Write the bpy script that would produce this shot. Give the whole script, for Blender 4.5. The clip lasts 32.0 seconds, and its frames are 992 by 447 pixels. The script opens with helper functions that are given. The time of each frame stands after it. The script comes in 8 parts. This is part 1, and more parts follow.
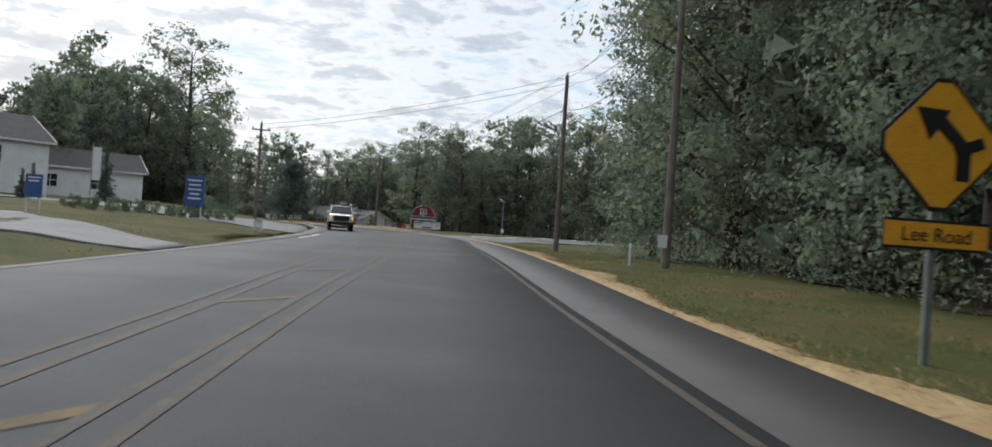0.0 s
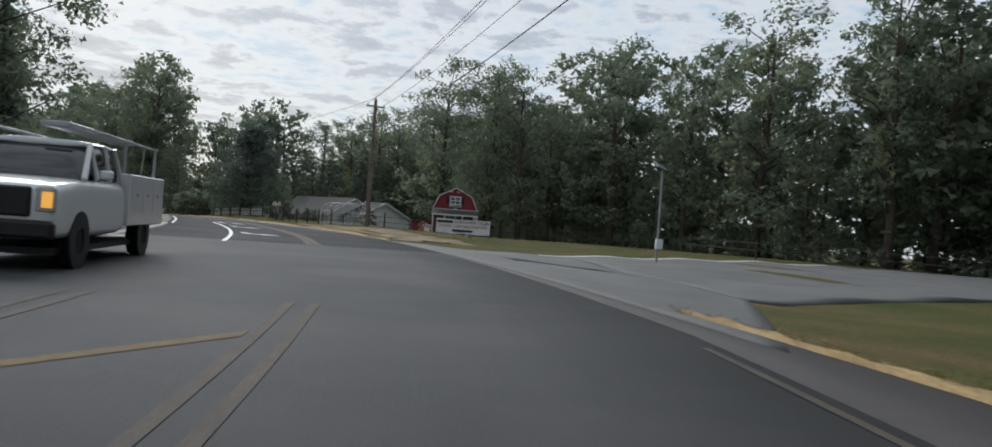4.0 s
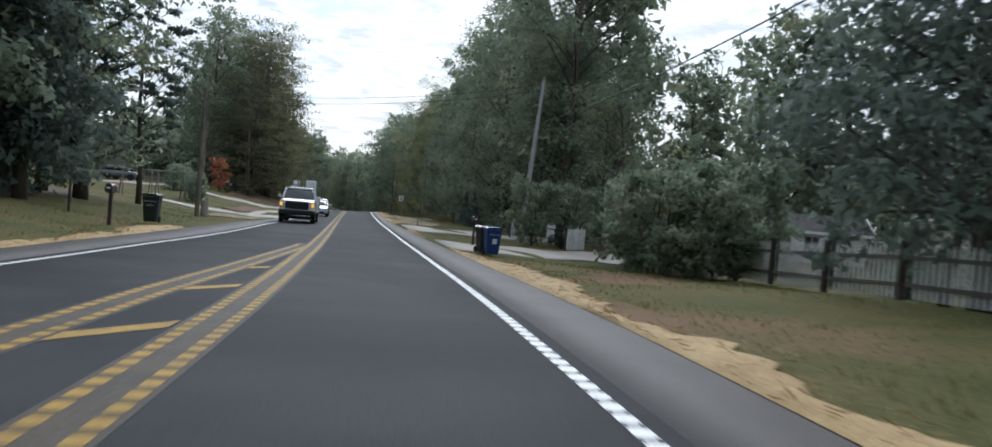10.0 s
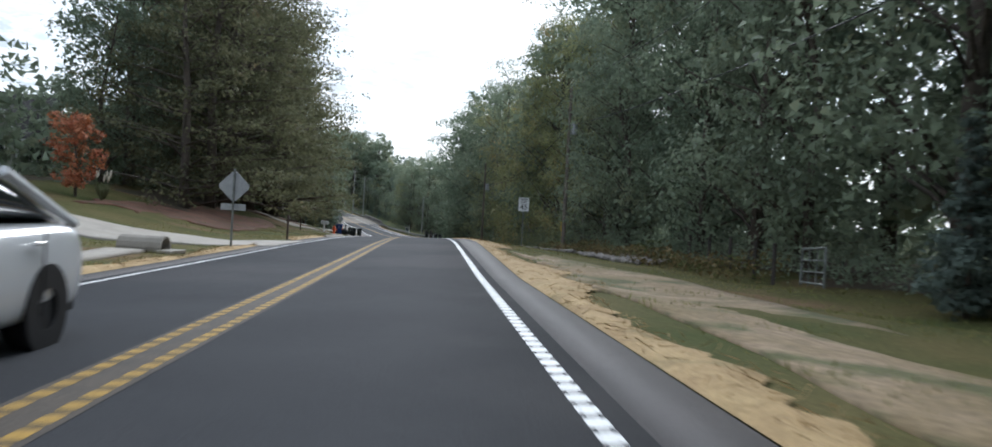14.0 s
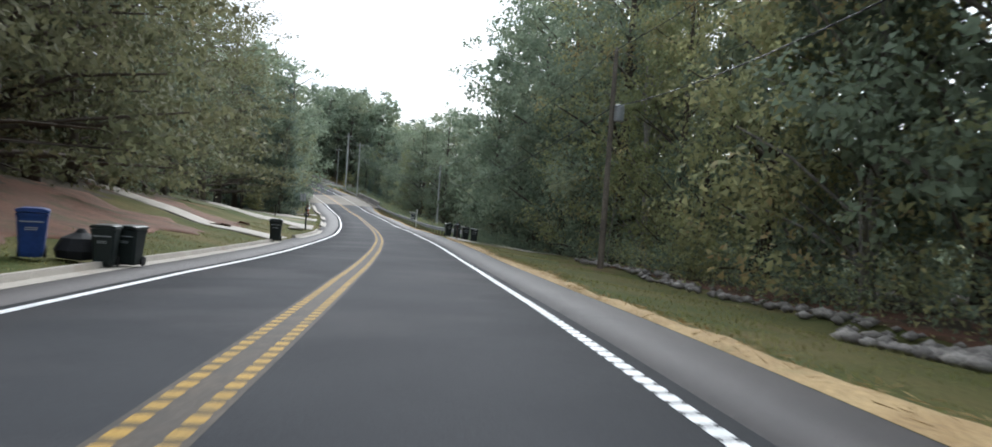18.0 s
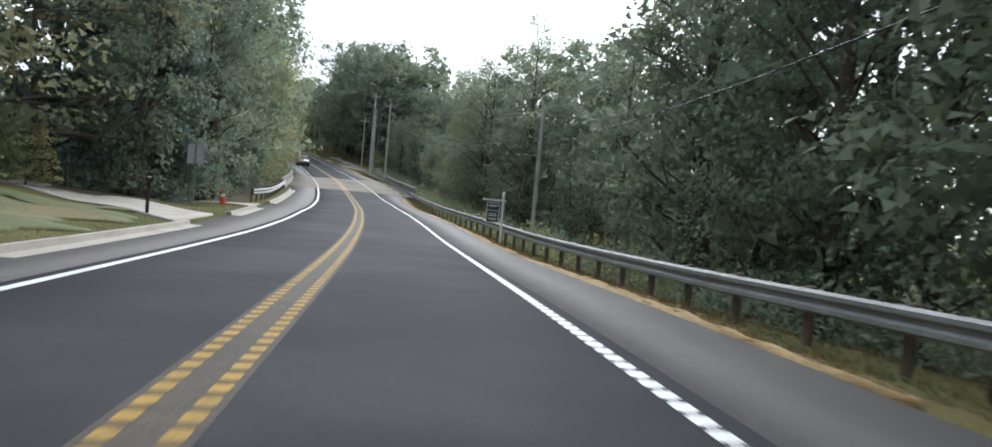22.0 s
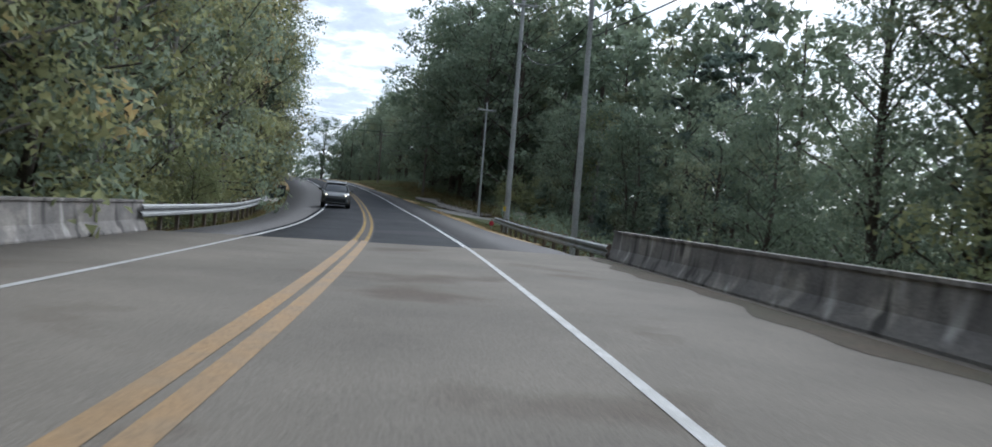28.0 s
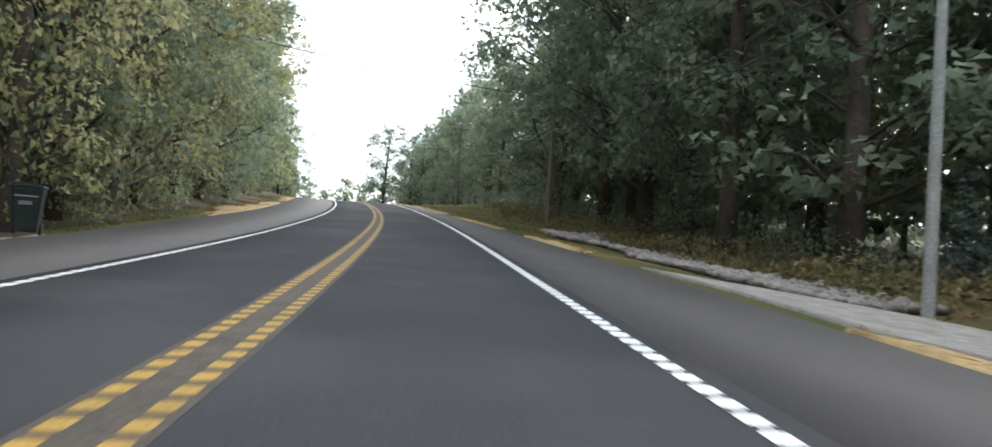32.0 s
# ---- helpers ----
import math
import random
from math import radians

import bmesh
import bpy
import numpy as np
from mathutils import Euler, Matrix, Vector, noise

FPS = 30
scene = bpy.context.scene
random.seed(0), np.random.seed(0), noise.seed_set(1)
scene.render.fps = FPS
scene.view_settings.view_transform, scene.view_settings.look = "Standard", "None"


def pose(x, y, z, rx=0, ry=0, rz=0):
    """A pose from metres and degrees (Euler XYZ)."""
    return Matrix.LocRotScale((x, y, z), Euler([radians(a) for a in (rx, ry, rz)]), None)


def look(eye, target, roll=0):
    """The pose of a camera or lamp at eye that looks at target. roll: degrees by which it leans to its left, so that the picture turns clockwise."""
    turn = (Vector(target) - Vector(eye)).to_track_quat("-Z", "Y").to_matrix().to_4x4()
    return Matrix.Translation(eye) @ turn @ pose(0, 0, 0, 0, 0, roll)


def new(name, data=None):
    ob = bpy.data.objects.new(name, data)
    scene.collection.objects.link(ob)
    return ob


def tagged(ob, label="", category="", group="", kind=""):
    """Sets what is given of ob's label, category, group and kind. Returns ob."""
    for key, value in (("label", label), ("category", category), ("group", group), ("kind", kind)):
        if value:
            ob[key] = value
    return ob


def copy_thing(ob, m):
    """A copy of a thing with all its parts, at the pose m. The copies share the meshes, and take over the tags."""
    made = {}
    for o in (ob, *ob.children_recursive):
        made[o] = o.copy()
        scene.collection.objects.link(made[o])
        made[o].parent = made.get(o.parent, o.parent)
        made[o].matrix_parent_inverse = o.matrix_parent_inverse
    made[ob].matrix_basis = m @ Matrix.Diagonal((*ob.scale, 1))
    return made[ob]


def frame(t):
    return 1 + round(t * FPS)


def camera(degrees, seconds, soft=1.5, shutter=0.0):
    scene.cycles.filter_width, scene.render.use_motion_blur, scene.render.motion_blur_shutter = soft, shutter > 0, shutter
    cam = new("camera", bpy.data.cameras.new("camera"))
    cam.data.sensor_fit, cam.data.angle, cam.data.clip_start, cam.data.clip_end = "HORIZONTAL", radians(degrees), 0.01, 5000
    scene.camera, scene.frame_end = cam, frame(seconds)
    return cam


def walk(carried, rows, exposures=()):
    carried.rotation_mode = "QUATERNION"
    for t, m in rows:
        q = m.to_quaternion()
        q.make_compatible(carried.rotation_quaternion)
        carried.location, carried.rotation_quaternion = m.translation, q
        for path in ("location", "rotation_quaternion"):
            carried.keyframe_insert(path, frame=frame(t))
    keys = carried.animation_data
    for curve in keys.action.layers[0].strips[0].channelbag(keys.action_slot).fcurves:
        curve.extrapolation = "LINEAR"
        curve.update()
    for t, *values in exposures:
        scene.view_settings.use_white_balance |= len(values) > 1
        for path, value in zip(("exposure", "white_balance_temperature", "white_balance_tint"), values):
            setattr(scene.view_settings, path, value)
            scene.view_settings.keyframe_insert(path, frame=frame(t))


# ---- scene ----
cam = camera(62.43, 32.0, soft=1.6, shutter=0.22)

# seconds, place in metres, heading to the left of +y, tilt up, lean to the left
PATH = [
    (0.0, 0.000, 0.000, 0.000, -6.19, 0.57, 3.97),
    (0.5, 0.163, 6.483, 0.051, -6.28, 0.53, 3.77),
    (1.0, 0.334, 13.064, 0.076, -6.29, 0.51, 3.59),
    (1.5, 0.643, 19.876, 0.091, -6.29, 0.41, 3.57),
    (2.0, 0.966, 26.756, 0.130, -6.31, 0.59, 3.92),
    (2.5, 1.111, 33.597, 0.177, -6.24, 0.54, 4.29),
    (3.0, 1.191, 40.387, 0.272, -5.97, 0.37, 4.41),
    (3.5, 1.211, 47.108, 0.287, -5.23, 0.26, 4.34),
    (4.0, 1.114, 53.734, 0.311, -3.93, 0.27, 4.17),
    (4.5, 0.843, 60.235, 0.340, -2.13, 0.29, 3.99),
    (5.0, 0.213, 66.589, 0.371, -0.09, 0.02, 4.05),
    (5.5, -0.652, 73.162, 0.453, 2.33, -0.04, 4.20),
    (6.0, -1.713, 80.022, 0.517, 4.90, -0.43, 4.47),
    (6.5, -3.096, 86.557, 0.544, 8.20, -0.43, 4.70),
    (7.0, -4.882, 92.866, 0.533, 11.27, -0.59, 5.13),
    (7.5, -6.971, 99.277, 0.483, 13.72, -0.70, 5.47),
    (8.0, -9.304, 105.756, 0.431, 15.79, -0.68, 5.66),
    (8.5, -11.996, 112.068, 0.469, 18.13, -0.82, 5.49),
    (9.0, -15.142, 118.422, 0.512, 22.09, -1.16, 5.23),
    (9.5, -18.779, 124.906, 0.500, 24.65, -1.22, 4.94),
    (10.0, -22.832, 131.550, 0.418, 26.43, -1.25, 4.69),
    (10.5, -27.226, 138.274, 0.269, 28.34, -1.43, 4.38),
    (11.0, -31.667, 144.839, 0.114, 29.44, -1.33, 4.14),
    (11.5, -36.036, 151.177, -0.018, 30.13, -1.27, 4.01),
    (12.0, -40.630, 157.521, -0.163, 30.66, -1.29, 3.89),
    (12.5, -45.324, 163.899, -0.245, 31.18, -0.71, 3.64),
    (13.0, -50.173, 170.320, -0.312, 31.51, -0.90, 3.44),
    (13.5, -55.064, 176.888, -0.361, 31.66, -0.55, 3.30),
    (14.0, -59.966, 183.520, -0.407, 31.65, -0.48, 3.27),
    (14.5, -64.849, 190.020, -0.434, 31.72, -0.62, 3.54),
    (15.0, -69.648, 196.340, -0.452, 31.81, -0.70, 3.87),
    (15.5, -74.337, 202.493, -0.479, 31.96, -0.82, 3.89),
    (16.0, -78.918, 208.473, -0.523, 32.17, -1.01, 3.55),
    (16.5, -83.392, 214.278, -0.601, 32.32, -1.24, 3.10),
    (17.0, -87.667, 219.961, -0.779, 32.24, -1.46, 3.29),
    (17.5, -91.828, 225.526, -0.966, 32.33, -1.59, 3.71),
    (18.0, -96.014, 231.014, -1.142, 32.43, -1.69, 4.09),
    (18.5, -100.291, 236.683, -1.376, 32.61, -1.90, 4.50),
    (19.0, -104.738, 242.331, -1.692, 32.91, -1.80, 4.80),
    (19.5, -109.292, 247.873, -2.016, 33.17, -1.73, 5.25),
    (20.0, -113.754, 253.285, -2.215, 33.54, -1.80, 5.56),
    (20.5, -118.274, 258.804, -2.393, 34.02, -1.97, 5.75),
    (21.0, -123.041, 264.463, -2.618, 34.39, -2.00, 5.93),
    (21.5, -127.871, 269.925, -2.821, 35.09, -1.98, 5.66),
    (22.0, -132.649, 275.254, -3.013, 35.47, -1.94, 5.14),
    (22.5, -137.391, 280.406, -3.178, 36.28, -1.65, 4.84),
    (23.0, -142.015, 285.395, -3.328, 36.98, -1.41, 4.65),
    (23.5, -146.550, 290.192, -3.457, 37.57, -1.08, 4.40),
    (24.0, -151.083, 295.007, -3.499, 38.28, -0.76, 4.23),
    (24.5, -155.761, 299.812, -3.535, 38.94, -0.59, 4.23),
    (25.0, -160.500, 304.840, -3.505, 40.36, -0.27, 4.26),
    (25.5, -165.520, 309.860, -3.437, 41.32, 0.04, 4.24),
    (26.0, -171.050, 314.590, -3.341, 41.43, 0.24, 4.14),
    (26.5, -176.675, 319.350, -3.208, 41.13, 0.41, 4.02),
    (27.0, -181.983, 324.367, -2.981, 41.76, 0.81, 4.04),
    (27.5, -187.411, 329.442, -2.675, 42.65, 0.92, 4.37),
    (28.0, -192.886, 334.430, -2.428, 43.33, 1.40, 4.60),
    (28.5, -197.960, 338.864, -2.147, 43.92, 1.66, 4.77),
    (29.0, -203.367, 343.478, -1.881, 44.51, 1.53, 4.66),
    (29.5, -208.560, 347.854, -1.630, 45.22, 1.17, 4.51),
    (30.0, -213.540, 351.935, -1.365, 45.72, 1.56, 4.43),
    (30.5, -218.596, 355.899, -1.008, 46.36, 2.10, 4.44),
    (31.0, -223.740, 359.874, -0.678, 47.17, 2.41, 4.46),
    (31.5, -228.847, 363.706, -0.373, 48.02, 2.85, 4.45),
    (32.0, -233.910, 367.361, -0.061, 49.16, 3.21, 4.39),
]


def carried_pose(x, y, z, yaw, tilt, lean):
    a, b = radians(yaw), radians(tilt)
    ahead = Vector((-math.sin(a) * math.cos(b), math.cos(a) * math.cos(b), math.sin(b)))
    eye = Vector((x, y, z))
    return look(eye, eye + ahead * 10, lean)


EXPOSURES = [(t, e, k, 8.5) for t, e, k in ((0.0, 0.1, 6150.0), (2.5, 0.05, 6100.0), (5.0, -0.3, 6100.0), (7.0, -0.3, 5950.0), (9.0, -0.1, 5900.0), (10.0, 0.3, 5750.0), (11.0, 0.15, 5850.0), (12.0, 0.3, 5900.0), (13.0, 0.4, 5900.0), (14.5, 0.65, 5700.0), (17.0, 1.12, 5950.0), (20.0, 1.05, 5850.0),
                                          (22.0, 1.05, 5950.0), (24.0, 0.8, 5850.0), (27.0, 0.65, 5950.0), (28.0, 0.5, 5650.0), (29.0, 0.3, 5700.0), (30.0, 0.9, 5800.0), (31.0, 1.4, 6100.0), (32.0, 1.65, 6200.0))]
walk(cam, [(r[0], carried_pose(*r[1:])) for r in PATH], EXPOSURES)

# ---- sky and sun: broken high cloud, the sun low ahead behind it ----
world = bpy.data.worlds.new("sky")
scene.world = world
world.use_nodes = True
wn, wl = world.node_tree.nodes, world.node_tree.links
wn.clear()


def wnode(kind, **values):
    n = wn.new(kind)
    for key, value in values.items():
        n.inputs[key].default_value = value
    return n


def wmath(op, a, b):
    n = wn.new("ShaderNodeMath")
    n.operation = op
    for i, v in enumerate((a, b)):
        if isinstance(v, (int, float)):
            n.inputs[i].default_value = v
        else:
            wl.new(v, n.inputs[i])
    return n.outputs[0]


SUN_TURN, SUN_UP = 24.0, 32.0
air = wn.new("ShaderNodeTexSky")
air.sky_type, air.sun_disc = "NISHITA", False
air.sun_elevation, air.sun_rotation = radians(SUN_UP), radians(-SUN_TURN)
air.air_density, air.dust_density = 1.0, 2.0
way_up = wn.new("ShaderNodeTexCoord")
split = wn.new("ShaderNodeSeparateXYZ")
wl.new(way_up.outputs["Generated"], split.inputs[0])
lift = wmath("ADD", wmath("MAXIMUM", split.outputs[2], 0.0), 0.13)
flat = wn.new("ShaderNodeCombineXYZ")
wl.new(wmath("DIVIDE", split.outputs[0], lift), flat.inputs[0])
wl.new(wmath("DIVIDE", split.outputs[1], lift), flat.inputs[1])
big = wnode("ShaderNodeTexNoise", Scale=0.7, Detail=3.0, Roughness=0.5)
small = wnode("ShaderNodeTexNoise", Scale=4.2, Detail=6.0, Roughness=0.62, Distortion=0.15)
for n in (big, small):
    wl.new(flat.outputs[0], n.inputs["Vector"])
cover = wmath("ADD", wmath("MULTIPLY", big.outputs[0], 0.45), wmath("MULTIPLY", small.outputs[0], 0.85))
cloud = wn.new("ShaderNodeValToRGB")
stops = cloud.color_ramp.elements
stops[0].position, stops[0].color = 0.52, (5.0, 5.8, 6.5, 1)
stops[1].position, stops[1].color = 0.575, (6.3, 6.7, 7.0, 1)
for at, col in ((0.63, (6.9, 7.0, 7.0, 1)), (0.665, (6.4, 6.5, 6.6, 1)), (0.71, (4.6, 4.9, 5.3, 1)), (0.80, (3.7, 4.0, 4.4, 1))):
    e = stops.new(at)
    e.color = col
wl.new(cover, cloud.inputs[0])
mix = wn.new("ShaderNodeMixRGB")
mix.inputs[0].default_value = 0.86
wl.new(air.outputs[0], mix.inputs[1])
wl.new(cloud.outputs[0], mix.inputs[2])
bg = wnode("ShaderNodeBackground", Strength=0.12)
wl.new(mix.outputs[0], bg.inputs[0])
wo = wn.new("ShaderNodeOutputWorld")
wl.new(bg.outputs[0], wo.inputs[0])

sun = new("sun", bpy.data.lights.new("sun", "SUN"))
sun.data.energy, sun.data.angle, sun.data.color = 2.8, radians(40), (1.0, 0.97, 0.93)
_a, _e = radians(SUN_TURN), radians(SUN_UP)
_toward = Vector((-math.sin(_a) * math.cos(_e), math.cos(_a) * math.cos(_e), math.sin(_e)))
sun.matrix_world = look(_toward * 200, (0, 0, 0))


# ---- materials ----
def material(name, base, other=None, rough=0.8, scale=4.0, fine=60.0, mixing=0.5, bump=0.3, bump_scale=None, metal=0.0, spec=0.3,
             islands=0.0, objects=0.0, third=None, third_scale=0.6, third_at=0.55, thin=0.0, emit=None, alpha=None):
    m = bpy.data.materials.new(name)
    m.use_nodes = True
    nt = m.node_tree
    N, L = nt.nodes, nt.links
    b = N["Principled BSDF"]
    b.inputs["Roughness"].default_value, b.inputs["Metallic"].default_value = rough, metal
    b.inputs["Specular IOR Level"].default_value = spec
    pos = N.new("ShaderNodeTexCoord")
    geo = N.new("ShaderNodeNewGeometry")
    info = N.new("ShaderNodeObjectInfo")
    other = other or tuple(v * 0.7 for v in base)

    def noise_of(sc, det=4.0):
        n = N.new("ShaderNodeTexNoise")
        n.inputs["Scale"].default_value, n.inputs["Detail"].default_value = sc, det
        L.new(geo.outputs["Position"], n.inputs["Vector"])
        return n.outputs[0]

    def ramped(v, lo, hi):
        r = N.new("ShaderNodeMapRange")
        r.inputs["From Min"].default_value, r.inputs["From Max"].default_value = lo, hi
        L.new(v, r.inputs["Value"])
        return r.outputs[0]

    def mixed(f, a, c):
        n = N.new("ShaderNodeMixRGB")
        for i, v in enumerate((f, a, c)):
            if isinstance(v, tuple):
                n.inputs[i].default_value = (*v, 1)
            elif isinstance(v, float):
                n.inputs[i].default_value = v
            else:
                L.new(v, n.inputs[i])
        return n

    large, little = noise_of(scale), noise_of(fine, 3.0)
    col = mixed(ramped(large, 0.5 - 0.25 * mixing - 0.05, 0.5 + 0.25 * mixing + 0.05), base, other).outputs[0]
    if third:
        col = mixed(ramped(noise_of(third_scale, 5.0), third_at, third_at + 0.12), col, third).outputs[0]
    grain = mixed(ramped(little, 0.3, 0.7), (0.72, 0.72, 0.72), (1.25, 1.25, 1.25))
    g = mixed(1.0, col, grain.outputs[0])
    g.blend_type = "MULTIPLY"
    col = g.outputs[0]
    if islands or objects:
        hsv = N.new("ShaderNodeHueSaturation")
        L.new(col, hsv.inputs["Color"])
        v = N.new("ShaderNodeMath")
        v.operation = "MULTIPLY_ADD"
        L.new(geo.outputs["Random Per Island"], v.inputs[0])
        v.inputs[1].default_value, v.inputs[2].default_value = islands, 1.0 - islands / 2
        w = N.new("ShaderNodeMath")
        w.operation = "MULTIPLY_ADD"
        L.new(info.outputs["Random"], w.inputs[0])
        w.inputs[1].default_value, w.inputs[2].default_value = objects, 1.0 - objects / 2
        k = N.new("ShaderNodeMath")
        k.operation = "MULTIPLY"
        L.new(v.outputs[0], k.inputs[0])
        L.new(w.outputs[0], k.inputs[1])
        L.new(k.outputs[0], hsv.inputs["Value"])
        h = N.new("ShaderNodeMath")
        h.operation = "MULTIPLY_ADD"
        L.new(info.outputs["Random"], h.inputs[0])
        h.inputs[1].default_value, h.inputs[2].default_value = -0.09 * objects, 0.5 + 0.03 * objects
        L.new(h.outputs[0], hsv.inputs["Hue"])
        col = hsv.outputs[0]
    L.new(col, b.inputs["Base Color"])
    if bump:
        bp = N.new("ShaderNodeBump")
        bp.inputs["Strength"].default_value, bp.inputs["Distance"].default_value = bump, 0.02
        L.new(noise_of(bump_scale or fine), bp.inputs["Height"])
        L.new(bp.outputs[0], b.inputs["Normal"])
    if thin:
        tr = N.new("ShaderNodeBsdfTranslucent")
        dim = mixed(1.0, col, (thin, thin, thin))
        dim.blend_type = "MULTIPLY"
        L.new(dim.outputs[0], tr.inputs[0])
        both = N.new("ShaderNodeAddShader")
        L.new(b.outputs[0], both.inputs[0])
        L.new(tr.outputs[0], both.inputs[1])
        L.new(both.outputs[0], N["Material Output"].inputs[0])
    if emit:
        b.inputs["Emission Color"].default_value = (*emit[:3], 1)
        b.inputs["Emission Strength"].default_value = emit[3]
    return m


def glass(name, tint, rough=0.03):
    m = bpy.data.materials.new(name)
    m.use_nodes = True
    b = m.node_tree.nodes["Principled BSDF"]
    b.inputs["Base Color"].default_value = (*tint, 1)
    b.inputs["Roughness"].default_value, b.inputs["Specular IOR Level"].default_value = rough, 0.8
    return m


M_ASPHALT = material("asphalt", (0.045, 0.047, 0.051), (0.035, 0.037, 0.041), rough=0.85, scale=0.5, fine=90, bump=0.35, spec=0.06,
                     third=(0.054, 0.054, 0.057), third_scale=0.22, third_at=0.5)
M_ASPHALT_OLD = material("worn_asphalt", (0.068, 0.069, 0.072), (0.054, 0.055, 0.058), rough=0.8, scale=0.5, fine=70, bump=0.4, spec=0.12,
                         third=(0.080, 0.079, 0.080), third_scale=0.25, third_at=0.5)
M_SHOULDER = material("shoulder_asphalt", (0.052, 0.045, 0.044), (0.040, 0.036, 0.036), rough=0.75, scale=0.8, fine=80, bump=0.4)
M_SIDE = material("worn_pavement", (0.135, 0.135, 0.132), (0.10, 0.10, 0.10), rough=0.8, scale=0.5, fine=60, third=(0.08, 0.08, 0.08), third_scale=0.15, third_at=0.62)
M_DECK = material("bridge_concrete", (0.205, 0.182, 0.152), (0.155, 0.138, 0.116), rough=0.88, spec=0.1, scale=0.5, fine=50, third=(0.125, 0.102, 0.08), third_scale=0.4, third_at=0.58)
M_CONCRETE = material("concrete", (0.34, 0.31, 0.265), (0.27, 0.245, 0.21), rough=0.85, scale=1.2, fine=45, third=(0.26, 0.22, 0.18), third_scale=0.7, third_at=0.6)
M_WALLC = material("weathered_barrier_concrete", (0.24, 0.22, 0.20), (0.13, 0.12, 0.115), rough=0.9, scale=1.6, fine=30, mixing=0.8, third=(0.36, 0.33, 0.29), third_scale=1.1, third_at=0.58, bump=0.5)


def streak(m, colour, low, high):
    """Runs of lime or dirt down a wall: noise drawn out upwards, laid over the material's colour."""
    N, L = m.node_tree.nodes, m.node_tree.links
    b = N["Principled BSDF"]
    old = b.inputs["Base Color"].links[0].from_socket
    geo, put, n, r, mx = (N.new(k) for k in ("ShaderNodeNewGeometry", "ShaderNodeMapping", "ShaderNodeTexNoise", "ShaderNodeMapRange", "ShaderNodeMixRGB"))
    put.inputs["Scale"].default_value = (3.2, 3.2, 0.45)
    n.inputs["Scale"].default_value, n.inputs["Detail"].default_value = 1.0, 5.0
    r.inputs["From Min"].default_value, r.inputs["From Max"].default_value = low, high
    L.new(geo.outputs["Position"], put.inputs[0])
    L.new(put.outputs[0], n.inputs["Vector"])
    L.new(n.outputs[0], r.inputs["Value"])
    L.new(r.outputs[0], mx.inputs[0])
    L.new(old, mx.inputs[1])
    mx.inputs[2].default_value = (*colour, 1)
    L.new(mx.outputs[0], b.inputs["Base Color"])


streak(M_WALLC, (0.42, 0.40, 0.37), 0.60, 0.70)
streak(M_WALLC, (0.07, 0.065, 0.06), 0.44, 0.34)
M_YELLOW = material("yellow_road_paint", (0.39, 0.245, 0.060), (0.29, 0.19, 0.058), rough=0.75, spec=0.1, scale=2.0, fine=40, bump=0.1, third=(0.12, 0.10, 0.07), third_scale=1.7, third_at=0.63)
M_YELLOW_WORN = material("worn_yellow_paint", (0.165, 0.115, 0.052), (0.108, 0.084, 0.048), rough=0.8, spec=0.1, scale=3.0, fine=40, bump=0.1)
M_WHITE = material("white_road_paint", (0.66, 0.67, 0.67), (0.52, 0.53, 0.53), rough=0.6, scale=2.0, fine=40, bump=0.1)
M_GRASS = material("grass", (0.058, 0.070, 0.023), (0.112, 0.094, 0.040), rough=0.95, spec=0.05, scale=0.35, fine=14, bump=0.8, bump_scale=25, third=(0.170, 0.106, 0.065), third_scale=0.16, third_at=0.57)
M_FLOOR = material("leaf_litter", (0.070, 0.048, 0.030), (0.045, 0.042, 0.022), rough=0.95, scale=0.8, fine=12, bump=0.8, bump_scale=20)
M_LAWN = material("lawn", (0.085, 0.095, 0.030), (0.067, 0.081, 0.028), rough=0.9, scale=0.5, fine=18, bump=0.7, bump_scale=30, third=(0.133, 0.106, 0.045), third_scale=0.3, third_at=0.58)
M_STRAW = material("straw", (0.40, 0.285, 0.135), (0.30, 0.20, 0.09), rough=0.9, scale=1.5, fine=22, bump=0.9, bump_scale=30, third=(0.22, 0.17, 0.07), third_scale=0.9, third_at=0.6)
M_SOIL = material("red_soil", (0.148, 0.071, 0.045), (0.097, 0.052, 0.032), rough=0.95, scale=0.7, fine=10, bump=0.8, bump_scale=16, third=(0.072, 0.054, 0.025), third_scale=0.6, third_at=0.56)
M_ROCK = material("riprap", (0.29, 0.265, 0.24), (0.185, 0.165, 0.15), rough=0.9, scale=3.0, fine=25, bump=0.5, islands=0.5)
M_GRAVEL = material("gravel", (0.33, 0.31, 0.28), (0.22, 0.20, 0.18), rough=0.95, scale=4.0, fine=35, bump=0.8)
M_LEAF = material("leaves", (0.125, 0.152, 0.102), (0.099, 0.124, 0.087), rough=0.9, spec=0.12, scale=0.35, fine=1.2, bump=0, islands=0.06, objects=0.35, thin=0.85, third=(0.146, 0.155, 0.095), third_scale=0.25, third_at=0.56)
M_LEAF_TURN = material("turning_leaves", (0.172, 0.172, 0.080), (0.132, 0.150, 0.080), rough=0.9, spec=0.12, scale=0.4, fine=1.2, bump=0, islands=0.1, objects=0.35, thin=0.85, third=(0.215, 0.168, 0.075), third_scale=0.35, third_at=0.58)
